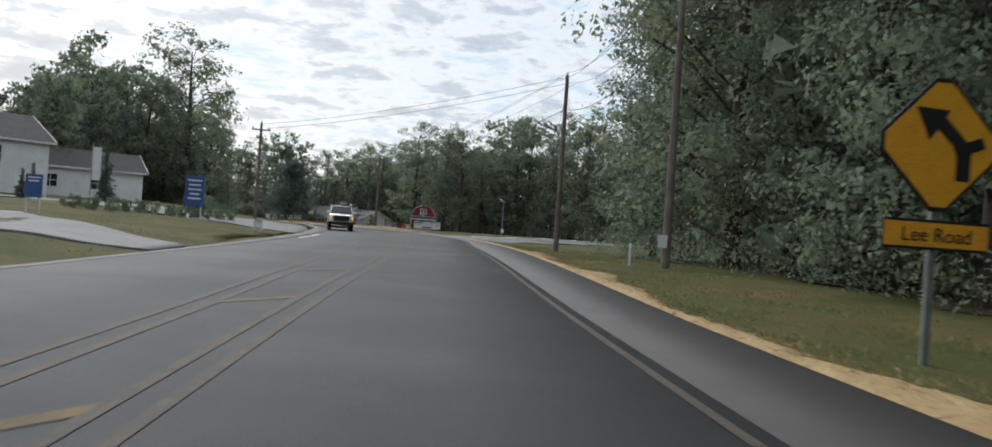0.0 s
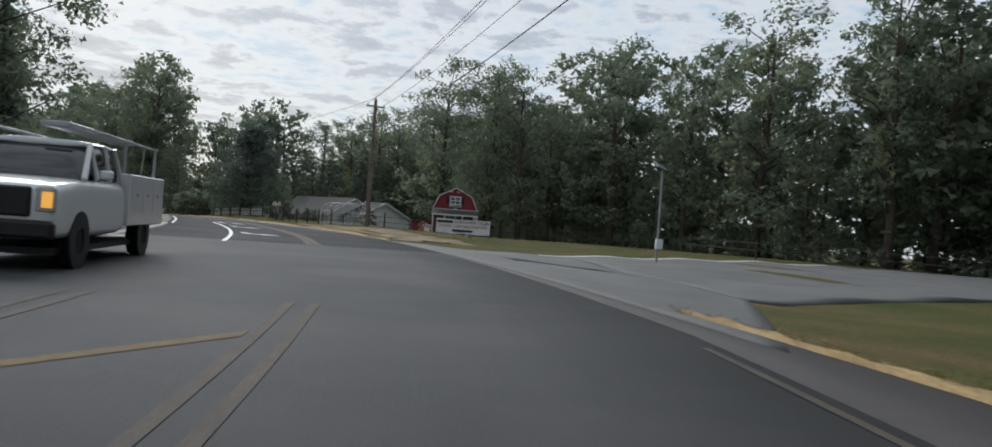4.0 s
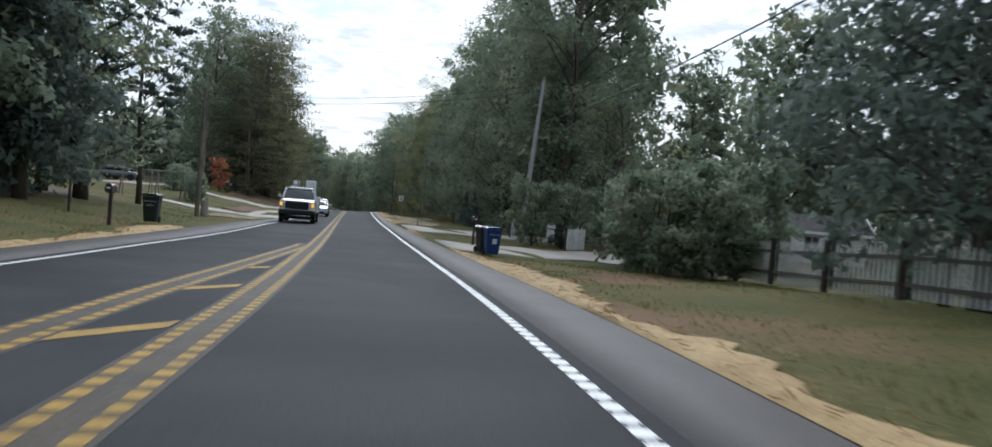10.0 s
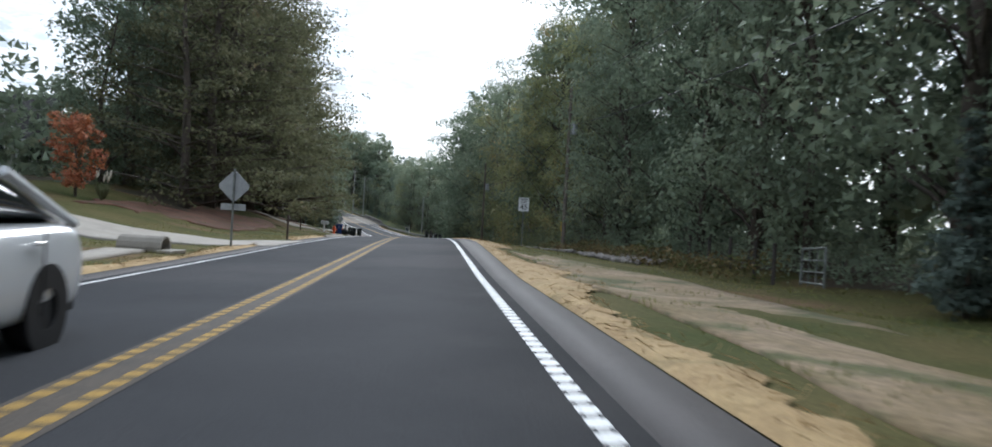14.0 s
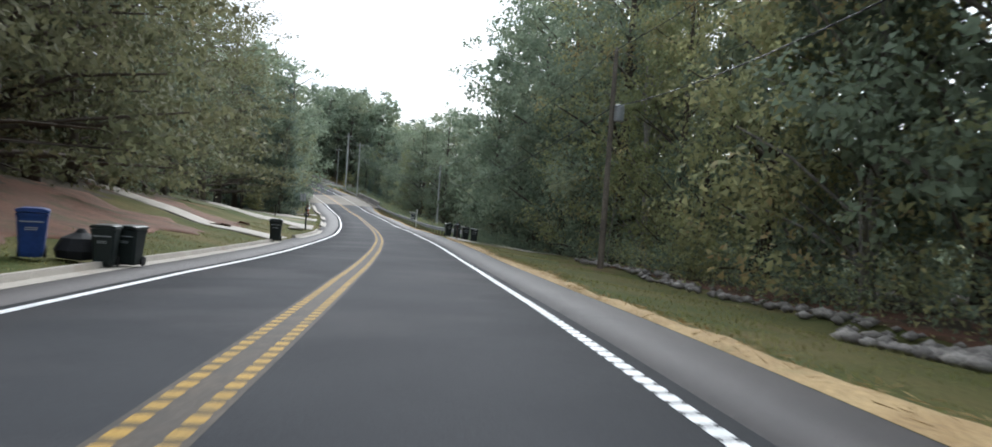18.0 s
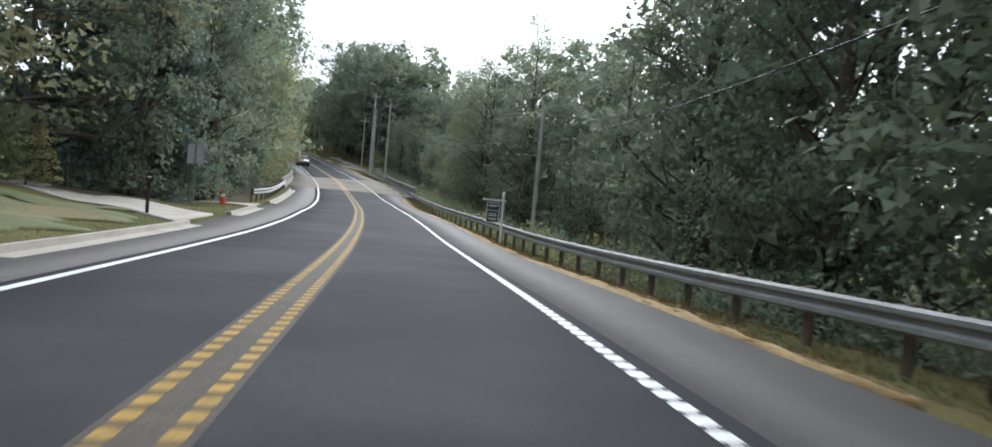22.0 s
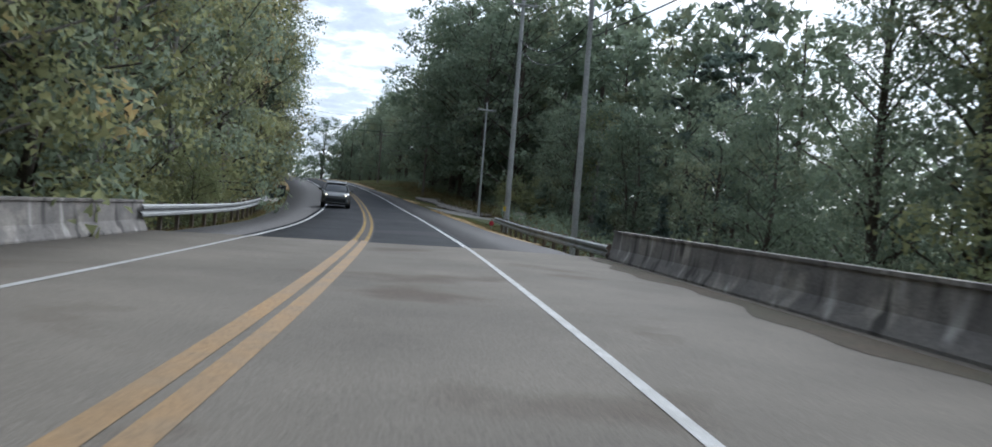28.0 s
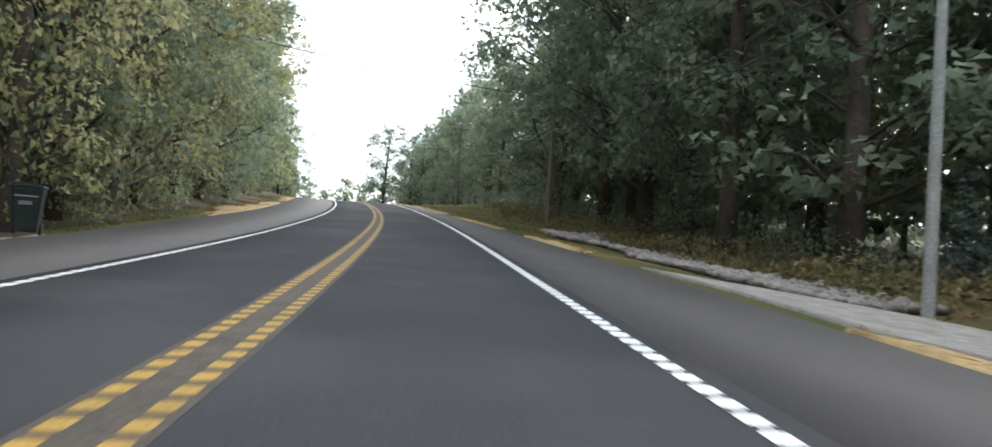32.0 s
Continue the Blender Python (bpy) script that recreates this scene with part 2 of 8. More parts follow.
M_LEAF_OLIVE = material("olive_leaves", (0.082, 0.083, 0.045), (0.065, 0.070, 0.039), rough=0.9, spec=0.12, scale=0.4, fine=1.2, bump=0, islands=0.06, objects=0.3, thin=0.85, third=(0.099, 0.083, 0.045), third_scale=0.3, third_at=0.6)
M_NEEDLE = material("needles", (0.092, 0.117, 0.095), (0.072, 0.094, 0.079), rough=0.85, spec=0.15, scale=0.4, fine=1.2, bump=0, islands=0.06, objects=0.3, thin=0.7)
M_RED_LEAF = material("red_autumn_leaves", (0.30, 0.085, 0.045), (0.36, 0.15, 0.060), rough=0.6, scale=0.6, fine=3.0, bump=0, islands=0.6, thin=0.3)
M_DRY = material("dry_weeds", (0.17, 0.12, 0.055), (0.12, 0.10, 0.045), rough=0.9, scale=1.0, fine=6.0, bump=0, islands=0.6, thin=0.2, third=(0.08, 0.09, 0.03), third_scale=0.4, third_at=0.5)
M_BARK = material("bark", (0.105, 0.085, 0.068), (0.065, 0.054, 0.045), rough=0.95, scale=2.5, fine=18, bump=0.9, bump_scale=14)
M_PALE_BARK = material("pale_bark", (0.30, 0.28, 0.25), (0.20, 0.185, 0.165), rough=0.9, scale=3.0, fine=18, bump=0.5)


# ---- small mesh builder ----
class Shape:
    def __init__(self):
        self.v, self.f = [], []

    def add(self, verts, faces, m=None):
        n = len(self.v)
        self.v += [tuple(m @ Vector(p)) if m is not None else tuple(p) for p in verts]
        self.f += [tuple(i + n for i in f) for f in faces]
        return self

    def box(self, c, size, m=None, bevel=0.0):
        x, y, z = (s / 2 for s in size)
        b = min(bevel, x * 0.9, y * 0.9, z * 0.9)
        if b <= 0:
            vs = [(c[0] + i * x, c[1] + j * y, c[2] + k * z) for i in (-1, 1) for j in (-1, 1) for k in (-1, 1)]
            fs = [(0, 1, 3, 2), (4, 6, 7, 5), (0, 4, 5, 1), (2, 3, 7, 6), (0, 2, 6, 4), (1, 5, 7, 3)]
            return self.add(vs, fs, m)
        ring = [(-x + b, -y), (x - b, -y), (x, -y + b), (x, y - b), (x - b, y), (-x + b, y), (-x, y - b), (-x, -y + b)]
        inner = [(max(min(p, x - b), b - x), max(min(q, y - b), b - y)) for p, q in ring]
        vs = []
        for zz, rr in ((-z, inner), (-z + b, ring), (z - b, ring), (z, inner)):
            vs += [(c[0] + p, c[1] + q, c[2] + zz) for p, q in rr]
        fs = [tuple(range(7, -1, -1)), tuple(range(24, 32))]
        for r in range(3):
            fs += [(r * 8 + i, r * 8 + (i + 1) % 8, r * 8 + 8 + (i + 1) % 8, r * 8 + 8 + i) for i in range(8)]
        return self.add(vs, fs, m)

    def tube(self, pts, radii, sides=8, cap=True):
        pts = [Vector(p) for p in pts]
        if isinstance(radii, (int, float)):
            radii = [radii] * len(pts)
        vs, fs = [], []
        for i, p in enumerate(pts):
            d = (pts[min(i + 1, len(pts) - 1)] - pts[max(i - 1, 0)]).normalized()
            a = d.orthogonal().normalized() if abs(d.z) < 0.95 else Vector((1, 0, 0)).cross(d).normalized()
            b = d.cross(a)
            for k in range(sides):
                t = 2 * math.pi * k / sides
                vs.append(p + (a * math.cos(t) + b * math.sin(t)) * radii[i])
        for i in range(len(pts) - 1):
            for k in range(sides):
                q = (k + 1) % sides
                fs.append((i * sides + k, i * sides + q, (i + 1) * sides + q, (i + 1) * sides + k))
        if cap:
            fs.append(tuple(range(sides - 1, -1, -1)))
            fs.append(tuple(range((len(pts) - 1) * sides, len(pts) * sides)))
        return self.add(vs, fs)

    def lathe(self, profile, sides=16, m=None):
        vs = [(r * math.cos(2 * math.pi * k / sides), r * math.sin(2 * math.pi * k / sides), z) for r, z in profile for k in range(sides)]
        fs = [(i * sides + k, i * sides + (k + 1) % sides, (i + 1) * sides + (k + 1) % sides, (i + 1) * sides + k)
              for i in range(len(profile) - 1) for k in range(sides)]
        fs += [tuple(range(sides - 1, -1, -1)), tuple(range((len(profile) - 1) * sides, len(profile) * sides))]
        return self.add(vs, fs, m)

    def prism(self, outline, y0, y1, m=None):
        """An outline in x and z, drawn out from y0 to y1."""
        n = len(outline)
        vs = [(x, y0, z) for x, z in outline] + [(x, y1, z) for x, z in outline]
        fs = [tuple(range(n)), tuple(range(2 * n - 1, n - 1, -1))] + [(i, i + n, (i + 1) % n + n, (i + 1) % n) for i in range(n)]
        return self.add(vs, fs, m)

    def mesh(self, name, mat, smooth=False):
        me = bpy.data.meshes.new(name)
        me.from_pydata(self.v, [], self.f)
        me.materials.append(mat)
        bm = bmesh.new()
        bm.from_mesh(me)
        bmesh.ops.recalc_face_normals(bm, faces=bm.faces)
        bm.to_mesh(me)
        bm.free()
        if smooth:
            me.shade_smooth()
        return me


def part(name, shape, mat, parent=None, label="", smooth=False):
    ob = new(name, shape.mesh(name, mat, smooth) if isinstance(shape, Shape) else shape)
    if parent is not None:
        ob.parent = parent
    if label:
        ob["label"] = label
    return ob


def thing(name, label, category, group="", kind="", at=None):
    ob = new(name)
    ob.empty_display_size = 0.2
    if at is not None:
        ob.matrix_world = at
    return tagged(ob, label, category, group, kind)


def raw_mesh(name, verts, faces, mat):
    """A mesh from arrays: faces of one size."""
    verts, faces = np.asarray(verts, dtype=np.float32), np.asarray(faces, dtype=np.int32)
    me = bpy.data.meshes.new(name)
    n, k = faces.shape
    me.vertices.add(len(verts))
    me.vertices.foreach_set("co", verts.ravel())
    me.loops.add(n * k)
    me.loops.foreach_set("vertex_index", faces.ravel())
    me.polygons.add(n)
    me.polygons.foreach_set("loop_start", np.arange(0, n * k, k, dtype=np.int32))
    me.update(calc_edges=True)
    me.materials.append(mat)
    return me


# ---- the road's line: heading (degrees left of +y) and height by the metres driven ----
BENDS = [(-80, -1.03), (0, -1.32), (20, -2.51), (40, -0.73), (55, 1.99), (70, 7.15), (85, 12.78), (100, 18.92), (120, 27.51), (140, 33.28),
         (160, 35.62), (190, 36.93), (230, 37.23), (265, 37.38), (290, 39.81), (320, 42.35), (345, 43.97), (365, 47.35), (395, 47.15),
         (420, 50.32), (440, 52.47), (460, 55.53), (500, 59.71), (540, 61.97), (600, 62.6), (680, 63.07)]
RISES = [(-80, -1.3), (0, -1.2), (40, -0.95), (85, -0.68), (115, -0.6), (125, -0.62), (135, -0.67), (145, -0.84), (155, -1.05), (165, -1.23), (175, -1.33),
           (185, -1.41), (195, -1.49), (205, -1.51), (215, -1.59), (225, -1.6), (235, -1.64), (245, -1.84), (255, -2.12), (265, -2.41), (275, -2.8), (285, -3.2),
           (295, -3.49), (305, -3.78), (315, -4.07), (325, -4.23), (335, -4.46), (345, -4.58), (355, -4.51), (365, -4.5), (375, -4.39), (385, -4.13),
           (395, -3.71), (405, -3.37), (415, -2.97), (425, -2.55), (435, -2.11), (445, -1.53), (455, -0.92), (465, -0.21), (475, 0.57), (485, 1.37), (495, 2.17),
           (505, 3), (515, 3.86), (525, 4.7), (535, 5.46), (545, 6.17), (555, 6.79), (565, 7.18), (600, 7.6), (640, 7), (680, 6)]
S_GRID = np.arange(-80.0, 681.0, 1.0)
_h = np.radians(np.interp(S_GRID, *zip(*BENDS)))
_m = (_h[1:] + _h[:-1]) / 2
_x = np.concatenate([[0], np.cumsum(-np.sin(_m))])
_y = np.concatenate([[0], np.cumsum(np.cos(_m))])
ROAD_X, ROAD_Y, ROAD_H = _x - _x[80], _y - _y[80], _h
_z = np.interp(S_GRID, *zip(*RISES))
ROAD_Z = np.convolve(np.pad(_z, 6, mode="edge"), np.ones(13) / 13, mode="valid")


def line(rows):
    xs, ys = zip(*rows)
    return lambda s: np.interp(s, xs, ys)


CENTRE = line([(-80, -1.6), (12, -1.6), (30, -1.6), (50, -1.15), (60, -1), (90, -1), (110, -1.18), (115, -1.14), (125, -1.21), (135, -1.45), (145, -1.65),
               (155, -1.89), (165, -2.03), (175, -2.11), (185, -2.13), (195, -2.06), (205, -1.94), (215, -1.76), (225, -1.55), (235, -1.36), (245, -1.23),
               (255, -1.2), (265, -1.26), (275, -1.31), (285, -1.27), (295, -1.17), (305, -1.07), (315, -1.03), (325, -1.02), (335, -1.01), (345, -1.02),
               (355, -0.97), (365, -0.77), (375, -0.66), (385, -0.79), (395, -1.06), (405, -1.19), (415, -1.21), (425, -1.2), (435, -1.21), (445, -1.24),
               (455, -1.16), (465, -0.95), (475, -0.71), (485, -0.47), (495, -0.26), (505, -0.06), (515, 0.05), (525, 0.07), (535, 0), (545, -0.16), (555, -0.48),
               (565, -0.97), (680, -1.2)])
EDGE_R = line([(-80, 2), (12, 2.03), (45, 2.25), (63, 3.4), (100, 2.6), (111, 2.2), (115, 1.93), (125, 1.64), (135, 1.38), (145, 1.24), (155, 1.06), (165, 0.96),
               (175, 0.89), (185, 0.86), (195, 0.91), (205, 1.02), (215, 1.18), (225, 1.39), (235, 1.6), (245, 1.73), (255, 1.76), (265, 1.69), (275, 1.62),
               (285, 1.61), (295, 1.64), (305, 1.67), (315, 1.69), (325, 1.7), (335, 1.7), (345, 1.67), (355, 1.69), (365, 1.83), (375, 1.9), (385, 1.78),
               (395, 1.58), (405, 1.47), (415, 1.47), (425, 1.51), (435, 1.52), (445, 1.5), (455, 1.53), (465, 1.65), (475, 1.81), (485, 2.01), (495, 2.22),
               (505, 2.43), (515, 2.54), (525, 2.56), (535, 2.49), (545, 2.34), (555, 2.01), (565, 1.52), (680, 2.5)])
EDGE_L = line([(-80, -5.8), (20, -6.3), (50, -6.3), (85, -6.3), (100, -6.15), (115, -5.08), (125, -5.31), (135, -5.38), (145, -5.25), (155, -5.17), (165, -5.1),
               (175, -5.09), (185, -5.09), (195, -5.01), (205, -4.89), (215, -4.72), (225, -4.52), (235, -4.33), (245, -4.2), (255, -4.14), (265, -4.17),
               (275, -4.18), (285, -4.1), (295, -3.97), (305, -3.84), (315, -3.73), (325, -3.65), (335, -3.62), (345, -3.61), (355, -3.53), (365, -3.33),
               (375, -3.18), (385, -3.25), (395, -3.48), (405, -3.72), (415, -3.83), (425, -3.85), (435, -3.84), (445, -3.8), (455, -3.66), (465, -3.42),
               (475, -3.18), (485, -2.95), (495, -2.74), (505, -2.55), (515, -2.44), (525, -2.42), (535, -2.49), (545, -2.65), (555, -2.97), (565, -3.46),
               (680, -4.3)])
SIDE_R = line([(-80, 3.6), (12, 3.85), (45, 4.7), (60, 4.8), (96, 3.1), (111, 3.4), (115, 3.09), (125, 2.71), (135, 2.48), (145, 2.54), (155, 2.39), (165, 2.25),
               (175, 2.04), (185, 1.88), (195, 1.8), (205, 1.82), (215, 1.9), (225, 2.22), (235, 2.55), (245, 2.8), (255, 2.94), (265, 2.94), (275, 2.93),
               (285, 2.98), (295, 3.14), (305, 3.29), (315, 3.38), (325, 3.3), (335, 3.2), (345, 3.14), (355, 3.27), (365, 3.25), (375, 3.2), (385, 3.56),
               (395, 4.44), (405, 4.41), (415, 4.38), (425, 4.35), (435, 3.86), (445, 3.8), (455, 3.84), (465, 3.96), (475, 3.88), (485, 3.88), (495, 3.89),
               (505, 3.97), (515, 4.12), (525, 4.17), (535, 4.14), (545, 4), (555, 3.68), (565, 3.19), (680, 4.2)])
SIDE_L = line([(-80, -6.4), (20, -6.9), (60, -7.8), (84, -7.2), (103, -6.6), (115, -6.23), (125, -6.45), (135, -6.52), (145, -6.41), (155, -6.47), (165, -6.68),
               (175, -6.55), (185, -6.24), (195, -5.9), (205, -5.68), (215, -5.49), (225, -5.41), (235, -5.37), (245, -5.37), (255, -5.41), (265, -5.58),
               (275, -5.74), (285, -5.85), (295, -5.67), (305, -5.42), (315, -5.14), (325, -5.21), (335, -5.31), (345, -5.49), (355, -5.51), (365, -5.59),
               (375, -5.61), (385, -5.49), (395, -5.81), (405, -5.85), (415, -5.9), (425, -5.85), (435, -5.85), (445, -6.08), (455, -6.27), (465, -6.47),
               (475, -6.61), (485, -6.49), (495, -6.33), (505, -6.19), (515, -6.1), (525, -6.05), (535, -6.05), (545, -6.11), (555, -6.27), (565, -6.52), (680, -6.6)])
# how far the surface rises to the right, by the metre
CROSS = line([(-80, 0), (100, 0), (115, -0.02), (135, 0.014), (155, -0.003), (175, 0.004), (195, 0.032), (215, 0.036), (235, 0.055), (255, 0.038), (275, 0.019), (295, 0.024), (315, 0.035), (335, 0.009), (355, -0.001), (375, 0.016), (395, -0.005), (415, 0.016), (435, 0.034), (455, 0.031), (475, 0.048), (495, 0.051), (515, 0.047), (535, 0.034), (555, 0.016), (680, 0)])
# the ground beside the road: height above it, 9 and 20 metres out
LEFT_NEAR = line([(-80, 0.1), (100, 0.3), (150, 0.35), (200, 0.1), (250, 0.3), (265, 0.7), (300, 0.6), (330, 0.5), (350, 0.2), (366, -0.3), (440, -0.6), (456, 0.0), (464, -0.3), (474, -0.45), (488, 0.1), (500, 0.4), (680, 0.4)])
LEFT_FAR = line([(-80, 0.2), (100, 1.2), (150, 1.4), (200, 1.0), (250, 2.4), (270, 3.4), (300, 3.3), (335, 2.3), (352, 0.8), (375, -2.6), (430, -3.0), (452, -0.4), (480, 1.4), (680, 1.5)])
RIGHT_NEAR = line([(-80, -0.1), (12, -0.1), (24, 0.15), (36, 0.1), (50, -0.2), (98, 0.0), (111, 0.38), (120, 0.35), (130, 0.25), (142, 0.45), (150, 0.25), (156, 0.1), (163, -0.3), (200, -0.1), (235, -0.5), (270, -0.6), (300, -0.4), (318, -0.6), (340, -1.3), (380, -1.9), (430, -1.5), (452, -0.3), (480, -0.5), (520, 0.3), (680, 0.4)])
RIGHT_FAR = line([(-80, 0.0), (50, 0.0), (100, 0.3), (150, -0.6), (200, 0.2), (235, 0.4), (270, 0.3), (310, -1.0), (340, -3.2), (430, -3.2), (455, -0.6), (480, 0.2), (520, 1.8), (680, 1.5)])


def beside(s, d):
    """Height of the ground over the road's surface, d metres to the right of the driven line."""
    s, d = np.asarray(s, float), np.asarray(d, float)
    r0, l0 = SIDE_R(s), SIDE_L(s)
    tr = np.clip((d - r0) / np.maximum(9 - r0, 1), 0, None)
    tl = np.clip((l0 - d) / np.maximum(l0 + 10, 1), 0, None)
    out_r = np.where(tr <= 1, RIGHT_NEAR(s) * tr, RIGHT_NEAR(s) + (RIGHT_FAR(s) - RIGHT_NEAR(s)) * np.clip((d - 9) / 11, 0, 1))
    out_l = np.where(tl <= 1, LEFT_NEAR(s) * tl, LEFT_NEAR(s) + (LEFT_FAR(s) - LEFT_NEAR(s)) * np.clip((-10 - d) / 10, 0, 1))
    rough = 0.07 * np.sin(s * 0.53 + d * 0.9) * np.sin(d * 0.7 - s * 0.21) * np.clip(np.maximum(d - r0, l0 - d) / 2.0, 0, 1)
    far = np.clip((np.abs(d) - 25) / 60, 0, 1) * 1.5 * np.sin(s * 0.031 + d * 0.02)
    return np.where(d > r0, out_r, np.where(d < l0, out_l, 0.0)) + rough + far


def xyz(s, d, h=0.0, ground=True):
    s, d = np.asarray(s, float), np.asarray(d, float)
    a = np.interp(s, S_GRID, ROAD_H)
    z = np.interp(s, S_GRID, ROAD_Z) + CROSS(s) * np.clip(d, -7.5, 2.5) + h + (beside(s, d) if ground else 0.0)
    k = np.clip((np.abs(d) - 95) / 50, 0, 1)
    z = z * (1 - k * k * (3 - 2 * k)) - 7.02 * k * k * (3 - 2 * k)
    return np.stack([np.interp(s, S_GRID, ROAD_X) + d * np.cos(a), np.interp(s, S_GRID, ROAD_Y) + d * np.sin(a), z], -1)


def spot(s, d, h=0.0, turn=0.0, size=1.0, tip=0.0):
    """A pose on the ground there: x along the road's right, y ahead, turned further to the left."""
    p = xyz(s, d, h)
    a = math.degrees(float(np.interp(s, S_GRID, ROAD_H)))
    return pose(*map(float, p), 0, tip, a + turn) @ Matrix.Diagonal((size, size, size, 1))


def sheet(name, ss, columns, mat, lift=0.0, ground=True, skirt=0.0):
    """A strip along the road. columns: functions or numbers giving the way out at each row."""
    ss = np.asarray(ss, float)
    cols = [np.asarray(c(ss) if callable(c) else np.full(len(ss), float(c))) for c in columns]
    grid = [xyz(ss, c, lift, ground) for c in cols]
    if skirt:
        low = np.array([0, 0, skirt])
        grid = [grid[0] - low] + grid + [grid[-1] - low]
    v = np.stack(grid, 1)
    n, k = v.shape[:2]
    i = np.arange(n - 1)[:, None] * k + np.arange(k - 1)[None]
    f = np.stack([i, i + 1, i + k + 1, i + k], -1).reshape(-1, 4)
    return raw_mesh(name, v.reshape(-1, 3), f, mat)


# ---- ground: one sheet from the road's verge to the horizon ----
GS = np.concatenate([np.arange(-80, -20, 4.0), np.arange(-20, 500, 1.0), np.arange(500, 560, 2.0), np.arange(560, 681, 8.0)])
cols = [-145, -130, -118, -106, -95, -80, -58, -42, -32, -26, -20, -17, -14.5, -12, -10, -8.8, -7.7, lambda s: SIDE_L(s) - 0.6, lambda s: SIDE_L(s) - 0.02]
cols += [lambda s: SIDE_R(s) + 0.02, lambda s: SIDE_R(s) + 0.6, lambda s: SIDE_R(s) + 1.6, 7.2, 8.2, 9.0, 10.5, 12, 14, 17, 20, 26, 34, 46, 62, 82, 95, 106, 118, 130, 145]
me = sheet("ground", GS, cols, M_GRASS, -0.035)
bm = bmesh.new()
bm.from_mesh(me)
mid = Vector((-110, 220, -7.0))
rim = [bm.verts.new(mid + Vector((3200 * math.cos(a), 3200 * math.sin(a), 0))) for a in (2 * math.pi * k / 24 for k in range(24))]
hub = bm.verts.new(mid)
for k in range(24):
    bm.faces.new((hub, rim[k], rim[(k + 1) % 24]))
bm.to_mesh(me)
bm.free()
tagged(new("ground", me), "grassy ground with bare patches beside the road", "ground", kind="structure")

RS = np.arange(-80, 681, 1.0)
LANES = [lambda s: EDGE_L(s) - 0.25, lambda s: (EDGE_L(s) + CENTRE(s)) / 2, CENTRE, lambda s: (EDGE_R(s) + CENTRE(s)) / 2, lambda s: EDGE_R(s) + 0.22]
tagged(new("road", sheet("road", RS[RS <= 81], LANES, M_ASPHALT_OLD, 0.012, False, 0.05)), "older grey asphalt of the road before the junction", "road", kind="structure")
tagged(new("road", sheet("road", RS[RS >= 81], LANES, M_ASPHALT, 0.012, False, 0.05)), "freshly paved dark asphalt two-lane road", "road", kind="structure")
tagged(new("shoulder", sheet("shoulder", RS, [lambda s: EDGE_R(s) + 0.225, SIDE_R], M_SHOULDER, 0.006, False, 0.07)), "brown-black asphalt shoulder beside the lane", "road shoulder", kind="structure")
tagged(new("shoulder", sheet("shoulder", RS, [SIDE_L, lambda s: EDGE_L(s) - 0.255], M_SHOULDER, 0.006, False, 0.07)), "brown-black asphalt shoulder beside the lane", "road shoulder", kind="structure")


# ---- trees ----

